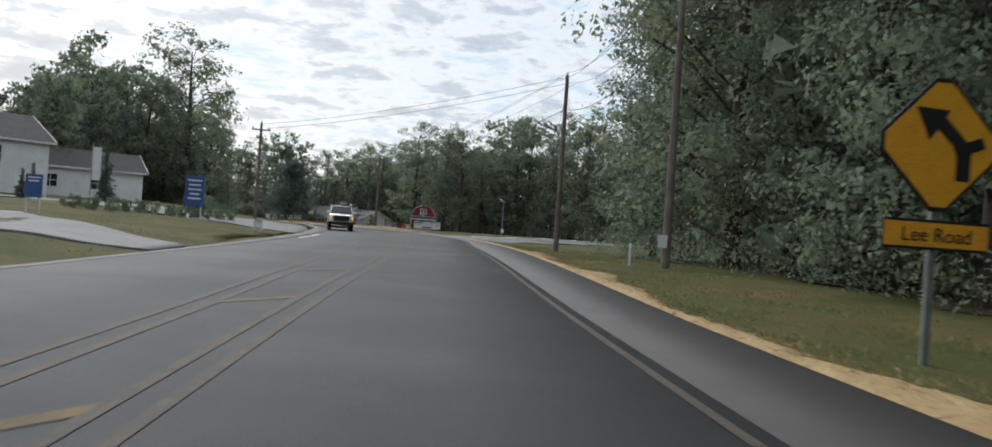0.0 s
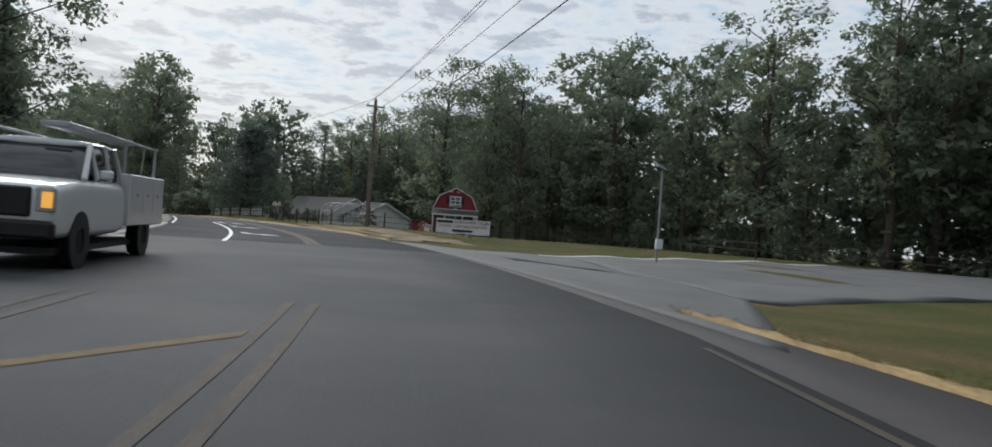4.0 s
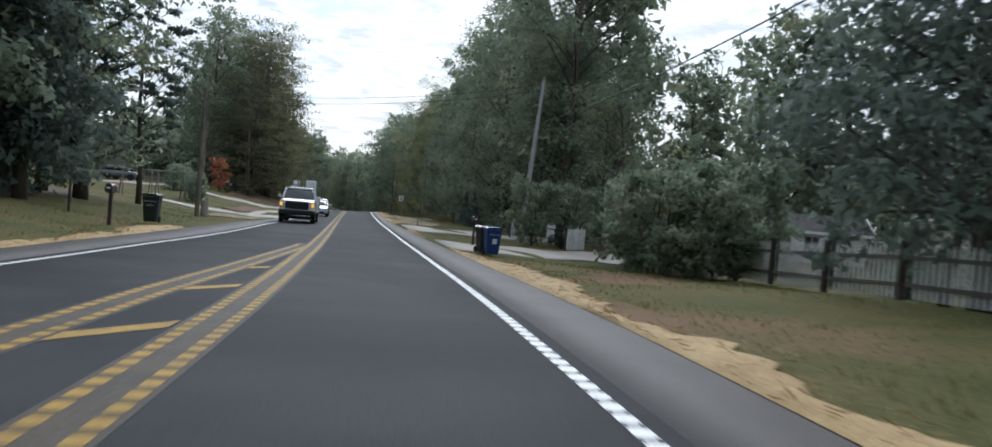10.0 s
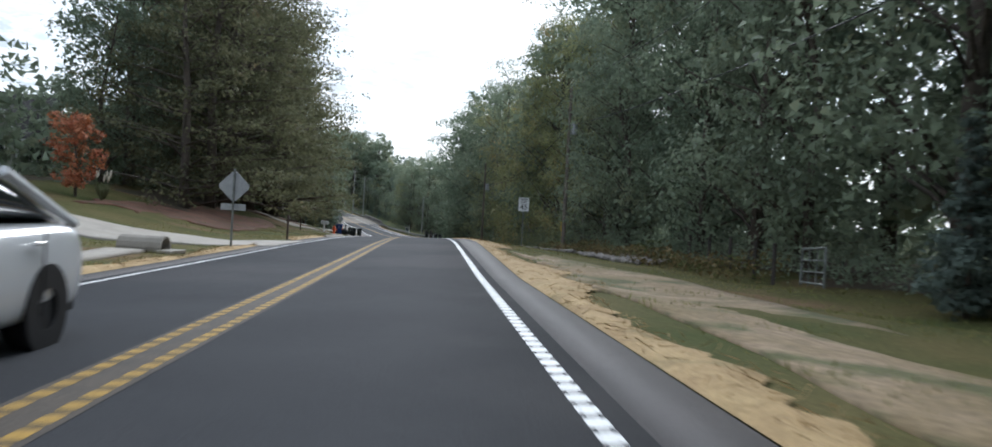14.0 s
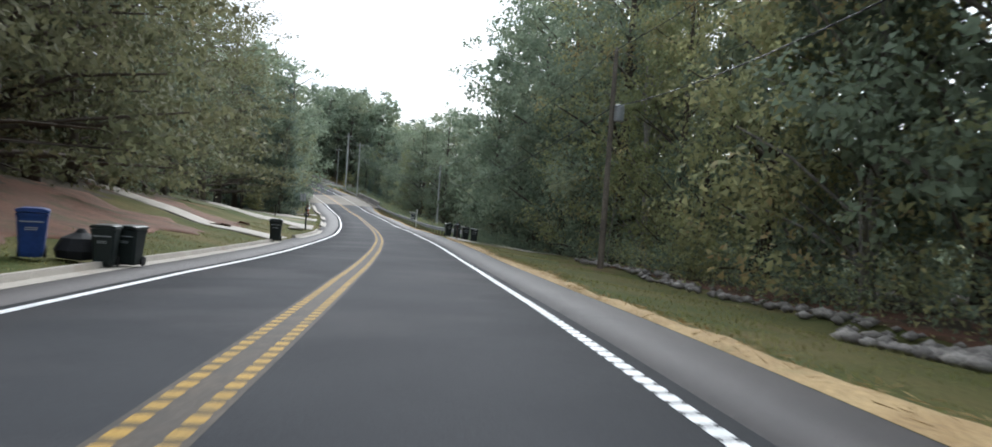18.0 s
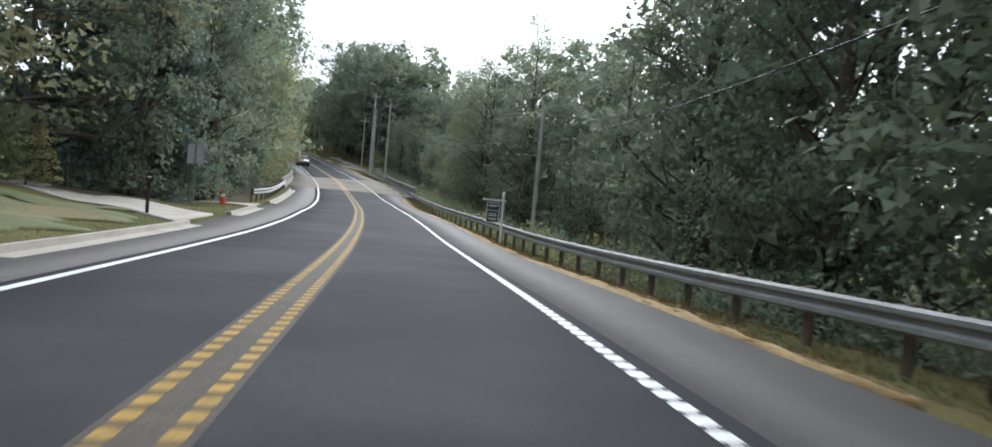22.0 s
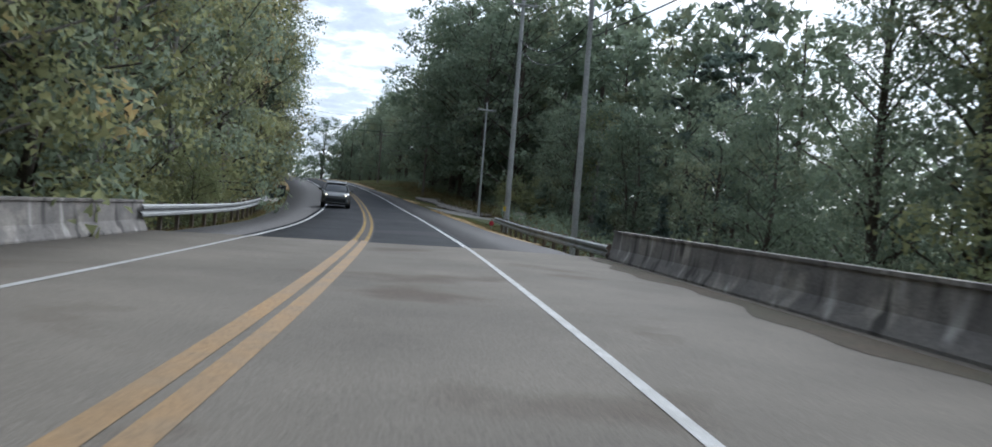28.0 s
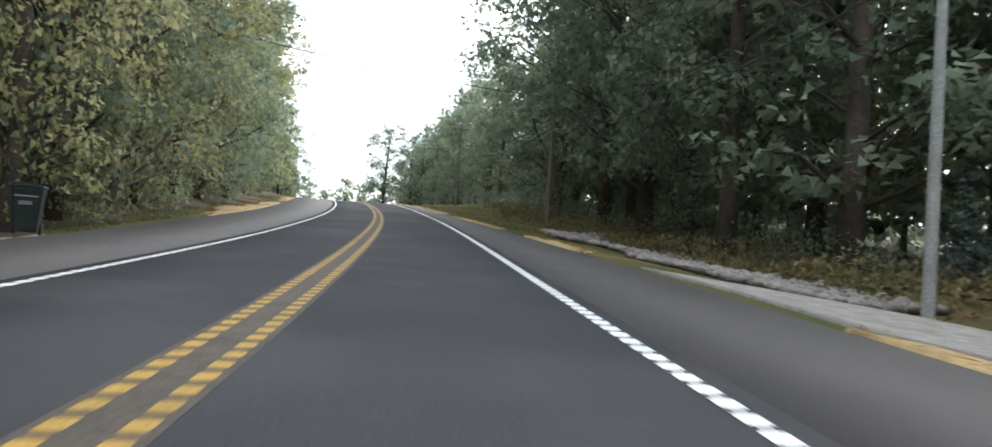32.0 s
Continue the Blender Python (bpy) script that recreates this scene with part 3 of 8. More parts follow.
def leaf_mesh(name, clumps, count, size, mat, rng, low=0.05, inner=0.5, twigs=6, flat=0.75):
    """Many small leaves on the twigs of clumps (x, y, z, rx, ry, rz); their shading follows the rounded twigs."""
    c = np.array(clumps, float)
    turn = rng.normal(size=(len(c), twigs, 3)) + np.array([0, 0, 0.15])
    turn /= np.linalg.norm(turn, axis=2)[:, :, None]
    share = rng.uniform(0.30, 0.56, (len(c), twigs, 1))
    hubs = (c[:, None, :3] + turn * c[:, None, 3:] * rng.uniform(0.5, 0.95, (len(c), twigs, 1))).reshape(-1, 3)
    wide = (c[:, None, 3:] * share * np.array([1, 1, flat])).reshape(-1, 3)
    w = wide[:, 0] ** 2
    pick = rng.choice(len(hubs), count, p=w / w.sum())
    u = rng.normal(size=(count, 3))
    u /= np.linalg.norm(u, axis=1)[:, None]
    r = np.clip(rng.normal(0.84, 0.24, count), 0.1, 1.5)[:, None]
    p = hubs[pick] + u * r * wide[pick]
    p[:, 2] = np.maximum(p[:, 2], low)
    n = u * 0.9 + rng.normal(size=(count, 3)) * 0.45 + np.array([0, 0, 0.5])
    n /= np.linalg.norm(n, axis=1)[:, None]
    a = np.cross(n, rng.normal(size=(count, 3)))
    a /= np.linalg.norm(a, axis=1)[:, None]
    b = np.cross(n, a)
    L = (size * rng.uniform(0.6, 1.4, count))[:, None]
    v = np.stack([p + a * L, p + b * L * 0.6 - n * L * 0.15, p - a * L * 0.4 - b * L * 0.5 - n * L * 0.1], 1).reshape(-1, 3)
    whole = (p - c[pick // twigs, :3]) / c[pick // twigs, 3:]
    soft = n * 0.12 + u * 0.42 + whole * 0.6 + np.array([0, 0, 0.5])
    soft = np.repeat(soft, 3, 0)
    # sprays deep inside each clump, which close it to the sky
    each = 27 if size < 0.3 else 21
    k = len(c) * each
    w3 = rng.normal(size=(k, 3, 3))
    w3 /= np.linalg.norm(w3, axis=2)[:, :, None]
    cc = np.repeat(c, each, 0)[:, None]
    reach = np.minimum(0.6 * inner * cc[:, :, 3:], (1.05 if size < 0.3 else 1.9) * size)
    spray = cc[:, :, :3] + w3 * reach + rng.normal(size=(k, 1, 3)) * 0.55 * inner * cc[:, :, 3:]
    spray[:, :, 2] = np.maximum(spray[:, :, 2], low)
    face = np.cross(spray[:, 1] - spray[:, 0], spray[:, 2] - spray[:, 0])
    face /= np.linalg.norm(face, axis=1)[:, None] + 1e-9
    away = (spray.mean(1) - cc[:, 0, :3]) / cc[:, 0, 3:]
    turned = (face * away).sum(1) < 0
    spray[turned] = spray[turned][:, ::-1]
    face[turned] *= -1
    f = np.arange(count * 3 + k * 3).reshape(-1, 3)
    me = raw_mesh(name, np.concatenate([v, spray.reshape(-1, 3)]), f, mat)
    deep = face * 0.12 + away * 1.2 + np.array([0, 0, 0.45])
    soft = np.concatenate([soft, np.repeat(deep, 3, 0)])
    soft /= np.linalg.norm(soft, axis=1)[:, None] + 1e-9
    me.shade_smooth()
    me.normals_split_custom_set_from_vertices(soft.tolist())
    return me


def limb(shape, a, b, r0, r1, rng, sag=0.4, sides=6):
    a, b = Vector(a), Vector(b)
    m = (a + b) / 2 + Vector((rng.normal() * sag, rng.normal() * sag, abs(rng.normal()) * sag))
    return shape.tube([a, m, b], [r0, (r0 + r1) / 2, r1], sides, False)


def make_tree(name, label, seed, height, low, wide, clumps, leaves, size, mat, bark, trunk_r, form="round", group=""):
    rng = np.random.default_rng(seed)
    root = thing(name, label, "tree", group)
    wood = Shape()
    lean = rng.normal(size=2) * 0.03 * height
    top = Vector((lean[0], lean[1], height * 0.93))
    pts = [Vector((0, 0, -0.3)), Vector((lean[0] * 0.1, lean[1] * 0.1, height * 0.15)), Vector((-lean[0] * 0.3, lean[1] * 0.5, height * 0.45)),
           Vector((lean[0] * 0.5, lean[1], height * 0.7)), top]
    wood.tube(pts, [trunk_r * 1.35, trunk_r, trunk_r * 0.8, trunk_r * 0.5, trunk_r * 0.15], 8)
    cl = []
    for i in range(clumps):
        t = (i + rng.uniform(0, 0.9)) / clumps
        z = low + (height - low) * t
        if form == "round":
            reach = wide * (0.30 + 0.85 * math.sin(math.pi * (0.12 + 0.74 * t)) ** 0.7) * 0.66
        elif form == "cone":
            reach = wide * (1.02 - t) * 0.8 + 0.15
        elif form == "cedar":
            reach = wide * 0.8 * (1.0 - t ** 2.2) + 0.2
        elif form == "pine":
            reach = wide * (0.35 + 0.75 * math.sin(math.pi * (0.1 + 0.85 * t)))
        elif form == "bough":
            reach = wide * (1.15 - 0.75 * t ** 1.6)
        else:
            reach = wide * (0.30 + 0.42 * math.sin(math.pi * (0.22 + 0.62 * t)))
        ang = i * 2.4 + rng.uniform(-0.7, 0.7)
        d = reach * rng.uniform(0.3, 1.0) ** 0.7
        if form == "cone":
            d = reach * rng.uniform(0.1, 0.6)
        z += rng.normal() * 0.035 * height * (form in ("round", "wall"))
        x, y = d * math.cos(ang) + lean[0] * t, d * math.sin(ang) + lean[1] * t
        rr = wide * rng.uniform(0.2, 0.48) * {"pine": 0.8, "bough": 1.15}.get(form, 1.0)
        if form == "cone":
            rr = max(reach * 0.62, 0.35)
        flatness = {"round": 0.8, "pine": 0.55, "cone": 0.75, "bough": 0.55}.get(form, 0.85)
        z -= 0.22 * d * (form == "bough")
        cl.append((x, y, max(z, rr * 0.3), rr, rr, rr * flatness))
        if form != "cone" or i % 3 == 0:
            zb = max(z - d * (0.1 if form == "bough" else 0.55) - 0.4, min(low, z) * 0.8)
            limb(wood, (lean[0] * 0.3, lean[1] * 0.4, zb), (x, y, z), trunk_r * (0.42 - 0.25 * t), 0.025, rng, 0.25, 3)
    part("trunk", wood, bark, root, smooth=True)
    inner = {"pine": 0.34, "wall": 0.46, "cone": 0.55, "cedar": 0.55, "bough": 0.4}.get(form, 0.5)
    part("crown", leaf_mesh("crown", cl, leaves, size, mat, rng, inner=inner, flat=0.5 if form in ("bough", "pine") else 0.75), mat, root)
    return root


FAR_OFF = pose(0, -400, -60)
KINDS = {}


def kind_of(key, *args, **kw):
    root = make_tree(*args, **kw)
    root.matrix_world = FAR_OFF
    KINDS[key] = [root, 0]


BROAD, EDGE, TURN = "tall broadleaf tree with a dense dark green crown", "leafy woodland-edge tree, green down to the ground", "broadleaf tree with leaves turning yellow"
kind_of("oak_a", "oak_tree", BROAD, 1, 15.5, 2.0, 4.6, 38, 5600, 0.19, M_LEAF, M_BARK, 0.24, group="roadside broadleaf trees")
kind_of("oak_b", "oak_tree", BROAD, 2, 17.0, 3.4, 4.4, 36, 5600, 0.19, M_LEAF, M_BARK, 0.26, group="roadside broadleaf trees")
kind_of("edge_a", "edge_tree", EDGE, 3, 11.0, 0.8, 3.6, 32, 6000, 0.122, M_LEAF, M_BARK, 0.15, form="wall", group="woodland edge trees")
kind_of("edge_b", "edge_tree", EDGE, 4, 8.5, 0.6, 3.3, 28, 5400, 0.112, M_LEAF, M_BARK, 0.12, form="wall", group="woodland edge trees")
kind_of("turn_a", "turning_tree", TURN, 5, 9.5, 0.9, 3.4, 30, 6600, 0.106, M_LEAF_TURN, M_PALE_BARK, 0.12, form="wall", group="yellowing trees")
kind_of("turn_b", "turning_tree", TURN, 6, 14.0, 3.0, 4.0, 26, 6000, 0.18, M_LEAF_TURN, M_BARK, 0.20, group="yellowing trees")
kind_of("tall_a", "forest_edge_tree", EDGE, 71, 15.0, 0.9, 4.3, 46, 13500, 0.112, M_LEAF, M_BARK, 0.2, form="wall", group="tall woodland edge trees")
kind_of("tall_b", "forest_edge_tree", TURN, 72, 13.5, 1.0, 4.2, 42, 12500, 0.106, M_LEAF_TURN, M_BARK, 0.18, form="wall", group="tall woodland edge trees")
kind_of("edge_c", "edge_tree", EDGE, 31, 11.0, 0.8, 3.7, 28, 2600, 0.22, M_LEAF, M_BARK, 0.15, form="wall", group="woodland edge trees")
kind_of("mid_a", "oak_tree", BROAD, 21, 16.0, 2.5, 4.8, 28, 2100, 0.36, M_LEAF, M_BARK, 0.24, group="roadside broadleaf trees")
kind_of("mid_b", "oak_tree", BROAD, 22, 18.0, 3.5, 4.5, 28, 2100, 0.36, M_LEAF, M_BARK, 0.26, group="roadside broadleaf trees")
kind_of("pine_a", "pine_tree", "tall pine with a bare trunk and ragged crown", 7, 18.0, 7.0, 3.4, 34, 4400, 0.24, M_NEEDLE, M_BARK, 0.22, form="pine", group="roadside pines")
kind_of("pine_b", "pine_tree", "tall pine with a bare trunk and ragged crown", 8, 16.0, 4.0, 3.3, 36, 4400, 0.24, M_NEEDLE, M_BARK, 0.20, form="pine", group="roadside pines")
kind_of("cone_a", "evergreen_tree", "dense pointed dark evergreen tree", 9, 14.5, 0.8, 4.2, 44, 9500, 0.2, M_NEEDLE, M_BARK, 0.22, form="cone", group="pointed evergreens")
kind_of("cedar", "evergreen_tree", "broad dark cedar with several low limbs", 41, 10.2, 1.7, 4.4, 74, 17000, 0.15, M_NEEDLE, M_BARK, 0.20, form="cedar", group="pointed evergreens")
kind_of("back_a", "forest_tree", "tall forest tree behind the roadside growth", 10, 17.5, 2.0, 5.6, 26, 1200, 0.52, M_LEAF, M_BARK, 0.24, group="forest trees")
kind_of("back_b", "forest_tree", "tall forest tree behind the roadside growth", 11, 15.5, 1.5, 5.4, 24, 1200, 0.52, M_LEAF, M_BARK, 0.24, group="forest trees")
kind_of("back_p", "forest_pine", "tall forest pine behind the roadside growth", 12, 19.0, 5.5, 4.2, 30, 1800, 0.44, M_NEEDLE, M_BARK, 0.24, form="pine", group="forest pines")
kind_of("bush_a", "bush", "rounded bush with dense green leaves", 13, 2.4, 0.3, 1.5, 14, 2400, 0.095, M_LEAF, M_BARK, 0.04, form="wall", group="roadside bushes")
kind_of("bush_b", "bush", "roadside bush with leaves turning yellow", 14, 2.8, 0.3, 1.7, 14, 2400, 0.105, M_LEAF_TURN, M_BARK, 0.04, form="wall", group="yellowing bushes")
kind_of("thick_bush", "tall_bush", "tall spreading bush with leaves starting to yellow", 51, 4.8, 0.5, 2.9, 34, 11000, 0.075, M_LEAF_TURN, M_BARK, 0.07, form="wall", group="tall bushes")
kind_of("bough_a", "bank_tree", "tall olive-brown tree with layered boughs over a bare bank", 61, 15.0, 1.4, 5.4, 52, 9500, 0.132, M_LEAF_OLIVE, M_BARK, 0.24, form="bough", group="bank trees")
kind_of("bough_b", "bank_tree", "tall olive-brown tree with layered boughs over a bare bank", 62, 17.0, 1.7, 5.2, 52, 9500, 0.132, M_LEAF_OLIVE, M_BARK, 0.26, form="bough", group="bank trees")
kind_of("red_a", "maple_tree", "small maple in red autumn leaf on the lawn", 15, 4.6, 0.9, 2.0, 18, 3200, 0.12, M_RED_LEAF, M_BARK, 0.08, group="red maples")
kind_of("young_pine", "young_pine", "young bushy pine at the edge of the woods", 16, 5.5, 0.4, 1.9, 26, 3400, 0.13, M_NEEDLE, M_BARK, 0.09, form="cone", group="young pines")


def plant(key, s, d, size=1.0, turn=None, h=-0.1, tall=1.0):
    root, used = KINDS[key]
    t = (s * 77.7 + d * 31.3) % 360 if turn is None else turn
    wide = 0.86 + 0.24 * ((s * 3.7 + d * 1.9) % 1.0)
    m = spot(s, d, h, t, size) @ Matrix.Diagonal((wide, wide, tall, 1))
    KINDS[key][1] += 1
    if used == 0:
        root.matrix_world = m
        return root
    return copy_thing(root, m)


# woodland: from, to, nearest row out, side, spacing, kinds of the rows from the road outwards
WOODS = [
    (-24, 57, 14.2, 1, 4.2, ("tall_a edge_a tall_a edge_b", "oak_b mid_a oak_a", "back_a back_b back_a"), 1.15),
    (92, 134, 34.0, 1, 4.2, ("oak_b edge_c oak_a edge_c", "mid_a mid_b mid_a", "back_a back_b back_a"), 0.82),
    (134, 190, 40.0, 1, 3.8, ("oak_a edge_c oak_b turn_b", "mid_a mid_b", "back_b back_a"), 0.8),
    (44, 98, 40.0, 1, 4.4, ("mid_a edge_c mid_b", "back_b back_a"), 0.9),
    (181, 192, 14.0, 1, 4.5, ("edge_a edge_b",), 1.0),
    (190, 226, 33.0, 1, 6.0, ("edge_c mid_a edge_c", "edge_c back_a"), 0.95),
    (192, 258, 12.8, 1, 5.2, ("edge_b tall_a edge_a tall_a", "mid_b mid_a mid_b"), 1.1),
    (258, 318, 12.8, 1, 4.8, ("tall_b edge_a tall_b turn_a tall_a edge_b", "mid_a oak_a turn_b mid_b"), 1.12),
    (318, 358, 14.0, 1, 4.8, ("edge_a tall_a edge_a oak_a", "mid_b turn_b mid_a"), 1.2),
    (358, 394, 18.5, 1, 4.8, ("oak_a edge_a edge_b oak_b edge_a", "mid_b turn_b mid_a"), 0.88),
    (393, 430, 15.0, 1, 4.2, ("tall_a edge_a turn_a tall_a", "mid_a mid_b"), 0.92),
    (430, 448, 14.5, 1, 4.0, ("edge_a edge_b edge_a young_pine", "edge_c edge_a"), 0.75),
    (446, 476, 14.5, 1, 5.2, ("edge_a young_pine edge_b edge_a", "pine_b mid_a", "back_a back_p"), 0.82),
    (476, 516, 12.6, 1, 4.8, ("oak_a oak_b edge_a oak_a", "mid_b turn_b mid_a", "back_a back_b"), 1.08),
    (516, 560, 16.5, 1, 5.0, ("oak_a edge_c oak_b", "mid_b mid_a", "back_a back_b"), 0.85),
    (560, 640, 15.0, 1, 6.0, ("edge_c oak_b", "mid_a back_a"), 0.75),
    (98, 116, 27.0, -1, 5.0, ("edge_c mid_b pine_a", "back_b back_a"), 0.68),
    (116, 184, 16.0, -1, 6.0, ("oak_a cone_a edge_a pine_b", "mid_b pine_a mid_a", "back_a back_p"), 0.98),
    (60, 104, 42.0, -1, 5.0, ("edge_c mid_b edge_c", "back_b back_a"), 0.5),
    (240, 306, 66.0, -1, 6.5, ("mid_a pine_b mid_b", "back_a back_b"), 0.85),
    (254, 302, 15.0, -1, 4.2, ("bough_a bough_b bough_b bough_a", "edge_a oak_a edge_a oak_b"), 1.12),
    (284, 306, 20.0, -1, 4.6, ("bough_b tall_b bough_a edge_a", "mid_a mid_b"), 1.1),
    (302, 350, 16.5, -1, 4.6, ("bough_b tall_a bough_a edge_a pine_a", "mid_b pine_a"), 1.05),
    (352, 392, 9.6, -1, 5.0, ("edge_a cone_a edge_b oak_a", "pine_b mid_a cone_a"), 1.0),
    (392, 450, 9.4, -1, 5.0, ("turn_a edge_a turn_a edge_b", "turn_b mid_b mid_a", "back_a back_b"), 1.15),
    (450, 474, 16.0, -1, 4.8, ("tall_b edge_a", "mid_a mid_b", "back_a back_b"), 1.1),
    (474, 502, 9.8, -1, 4.8, ("tall_b tall_a turn_a edge_a", "mid_b mid_a", "back_b back_a"), 1.1),
    (502, 545, 9.4, -1, 5.2, ("edge_c turn_a edge_c edge_c", "mid_b turn_b mid_a", "back_b back_a"), 1.2),
    (545, 640, 9.0, -1, 7.0, ("edge_c edge_c", "mid_a back_a"), 1.0),
]
wood_rng = random.Random(5)
for s0, s1, d0, side, gap, rows, scale in WOODS:
    for r, kinds in enumerate(rows):
        kinds = kinds.split()
        step = gap * (1.0, 1.15, 1.5)[r]
        s = s0 + wood_rng.uniform(0, step * 0.5)
        i = 0
        while s < s1:
            d = d0 + (0, 4.6, 10.5)[r] + wood_rng.uniform(-0.9, 1.3)
            plant(kinds[i % len(kinds)], s, side * d, scale * wood_rng.uniform(0.85, 1.15), wood_rng.uniform(0, 360))
            s += step * wood_rng.uniform(0.8, 1.2)
            i += 1

# trees and bushes that stand by themselves
for key, s, d, size in [("oak_b", 124, 25.5, 0.8), ("oak_a", 127, 27, 0.85), ("oak_a", 120, 26, 0.75), ("oak_b", 189, 12.8, 1.05), ("oak_a", 195, 14.5, 1.1), ("cedar", 150.5, 11.5, 1.05), ("edge_b", 150.8, 15.8, 0.5), ("edge_b", 153.6, 16.2, 0.56), ("edge_a", 156.8, 16.4, 0.45), ("bush_a", 149.2, 15.4, 1.15), ("edge_b", 160, 16.6, 0.5), ("oak_b", 604, 8.5, 0.8), ("oak_a", 612, -8.0, 0.7), ("pine_a", 166, 30, 0.85), ("pine_a", 171, 27, 0.8), ("pine_a", 161, 33, 0.9), ("pine_b", 176, 33, 0.8), ("cone_a", 170.5, 15.5, 0.3), ("cone_a", 168.5, 16.5, 0.28), ("cone_a", 164.5, 17.0, 0.27), ("cone_a", 160.5, 17.2, 0.30), ("oak_a", 133, 26, 0.9), ("red_a", 242.6, -16.9, 0.84), ("thick_bush", 433.0, -7.6, 0.5), ("thick_bush", 435.4, -8.4, 0.55),
                        ("cone_a", 137, -15.0, 0.95), ("cone_a", 169, -13.2, 1.2), ("pine_b", 174, -15.5, 1.1), ("oak_a", 178.5, -14, 0.8), ("pine_b", 184.5, -12.8, 0.95), ("oak_a", 128, -17, 0.9), ("pine_a", 292, -25, 1.0), ("pine_b", 287, -24, 1.1), ("pine_a", 296, -28, 0.95), ("young_pine", 178, 9.8, 0.75),
                        ("young_pine", 208, 9.6, 0.9), ("young_pine", 211, 10.2, 0.75), ("young_pine", 214, 9.9, 1.0), ("young_pine", 447, 12, 0.9), ("young_pine", 440, 13, 1.0), ("young_pine", 436, 14, 1.1),
                        ("bush_a", 156.6, 8.5, 0.95), ("bush_a", 158.2, 7.9, 1.12), ("bush_a", 160.2, 8.0, 1.1), ("bush_a", 162.2, 8.4, 1.15), ("bush_a", 164.4, 8.9, 1.2), ("bush_a", 157.6, 9.6, 1.2), ("bush_a", 160.8, 10.0, 1.25), ("bush_a", 164.0, 10.6, 1.2), ("bush_a", 166.6, 9.8, 1.15), ("bush_a", 179.0, 8.4, 1.3), ("bush_a", 177.8, 10.2, 1.2),
                        ("thick_bush", 463.8, 10.8, 1.3), ("thick_bush", 465.6, 13.8, 1.35), ("turn_a", 462, 16.5, 0.8), ("turn_a", 281.5, 12.8, 1.3), ("turn_a", 287, 13.8, 1.25), ("pine_b", 181, -16.5, 1.05), ("bush_a", 460.5, 13.2, 1.1), ("bush_a", 171.5, 12.0, 1.0), ("bush_a", 172.2, 14.6, 1.1), ("bush_a", 171.0, 17.2, 1.2), ("bush_b", 366, 7.6, 0.55), ("bush_b", 369.5, 7.9, 0.6), ("bush_b", 374, 7.5, 0.5), ("bush_b", 358, 8.2, 0.5), ("bush_b", 361, 8.0, 0.6), ("thick_bush", 428, -10.2, 0.8), ("thick_bush", 433.5, -10.4, 0.85),
                        ("bush_b", 348, -12.5, 1.3), ("bush_b", 354.5, -10.8, 1.2), ("thick_bush", 290.5, 11.2, 0.85), ("bush_a", 206, -13.6, 0.8), ("bush_a", 209, -14.2, 0.9), ("bush_a", 212, -14.4, 0.8),
                        ("bush_a", 219.5, -17.8, 0.8), ("bush_a", 221.8, -18.2, 0.9), ("bush_a", 223.8, -17.6, 0.8), ("bush_a", 225.6, -18.6, 0.95), ("bush_a", 226, -30, 1.6), ("bush_a", 236, -32, 1.7), ("bush_a", 140, 14.6, 0.6), ("bush_a", 144, 15.2, 0.6), ("bush_b", 119, 18.5, 0.8), ("bush_a", 147, -13.0, 0.8), ("bush_a", 120, -13.6, 0.7),
                        *[("bush_b", 43.5 + 0.95 * k, -18.6 + 0.47 * k + 0.3 * (k % 2), 0.30 + 0.05 * (k % 3)) for k in range(12)], *[("bush_a", 42.5 + 0.95 * k, -17.6 + 0.5 * k, 0.26) for k in range(12)], ("young_pine", 58, -25.5, 0.62), ("cone_a", 60, -21.5, 0.32), ("young_pine", 52, -24, 0.5), ("bush_a", 60, -15.5, 0.6), ("bush_a", 64, -15.5, 0.5), ("bush_b", 123.5, 18.2, 0.75),
                                                ("pine_a", 350, -58, 1.15), ("pine_b", 362, -62, 1.3), ("pine_a", 338, -60, 1.0), ("pine_b", 345, -66, 1.1)]:
    plant(key, s, d, size)

# a dull reddish shrub on the farm lawn
kind_of("dull_red", "shrub", "thin shrub in dull reddish-brown leaf on the lawn", 18, 1.9, 0.4, 0.75, 12, 1500, 0.06, material("dull_red_leaves", (0.105, 0.050, 0.044), (0.085, 0.060, 0.045), rough=0.9, spec=0.1, scale=2, fine=4, bump=0, islands=0.2, thin=0.4), M_BARK, 0.03, form="wall")
plant("dull_red", 128.6, 15.3, 1.0)
# slender trunks under the cedar
for s, d, a, b in ((149.9, 10.6, 10, 6), (150.4, 11.2, -8, 9), (151.1, 10.9, 4, -10), (151.3, 12.0, 12, 3), (149.6, 11.9, -12, -4)):
    st = thing("stem", "bare grey stem rising into the cedar", "tree stem", "cedar stems", at=spot(s, d, -0.1))
    part("stem", Shape().tube([(0, 0, -0.2), (a * 0.01, b * 0.01, 1.0), (a * 0.035, b * 0.035, 2.6)], [0.13, 0.10, 0.07], 8), M_BARK, st, smooth=True)

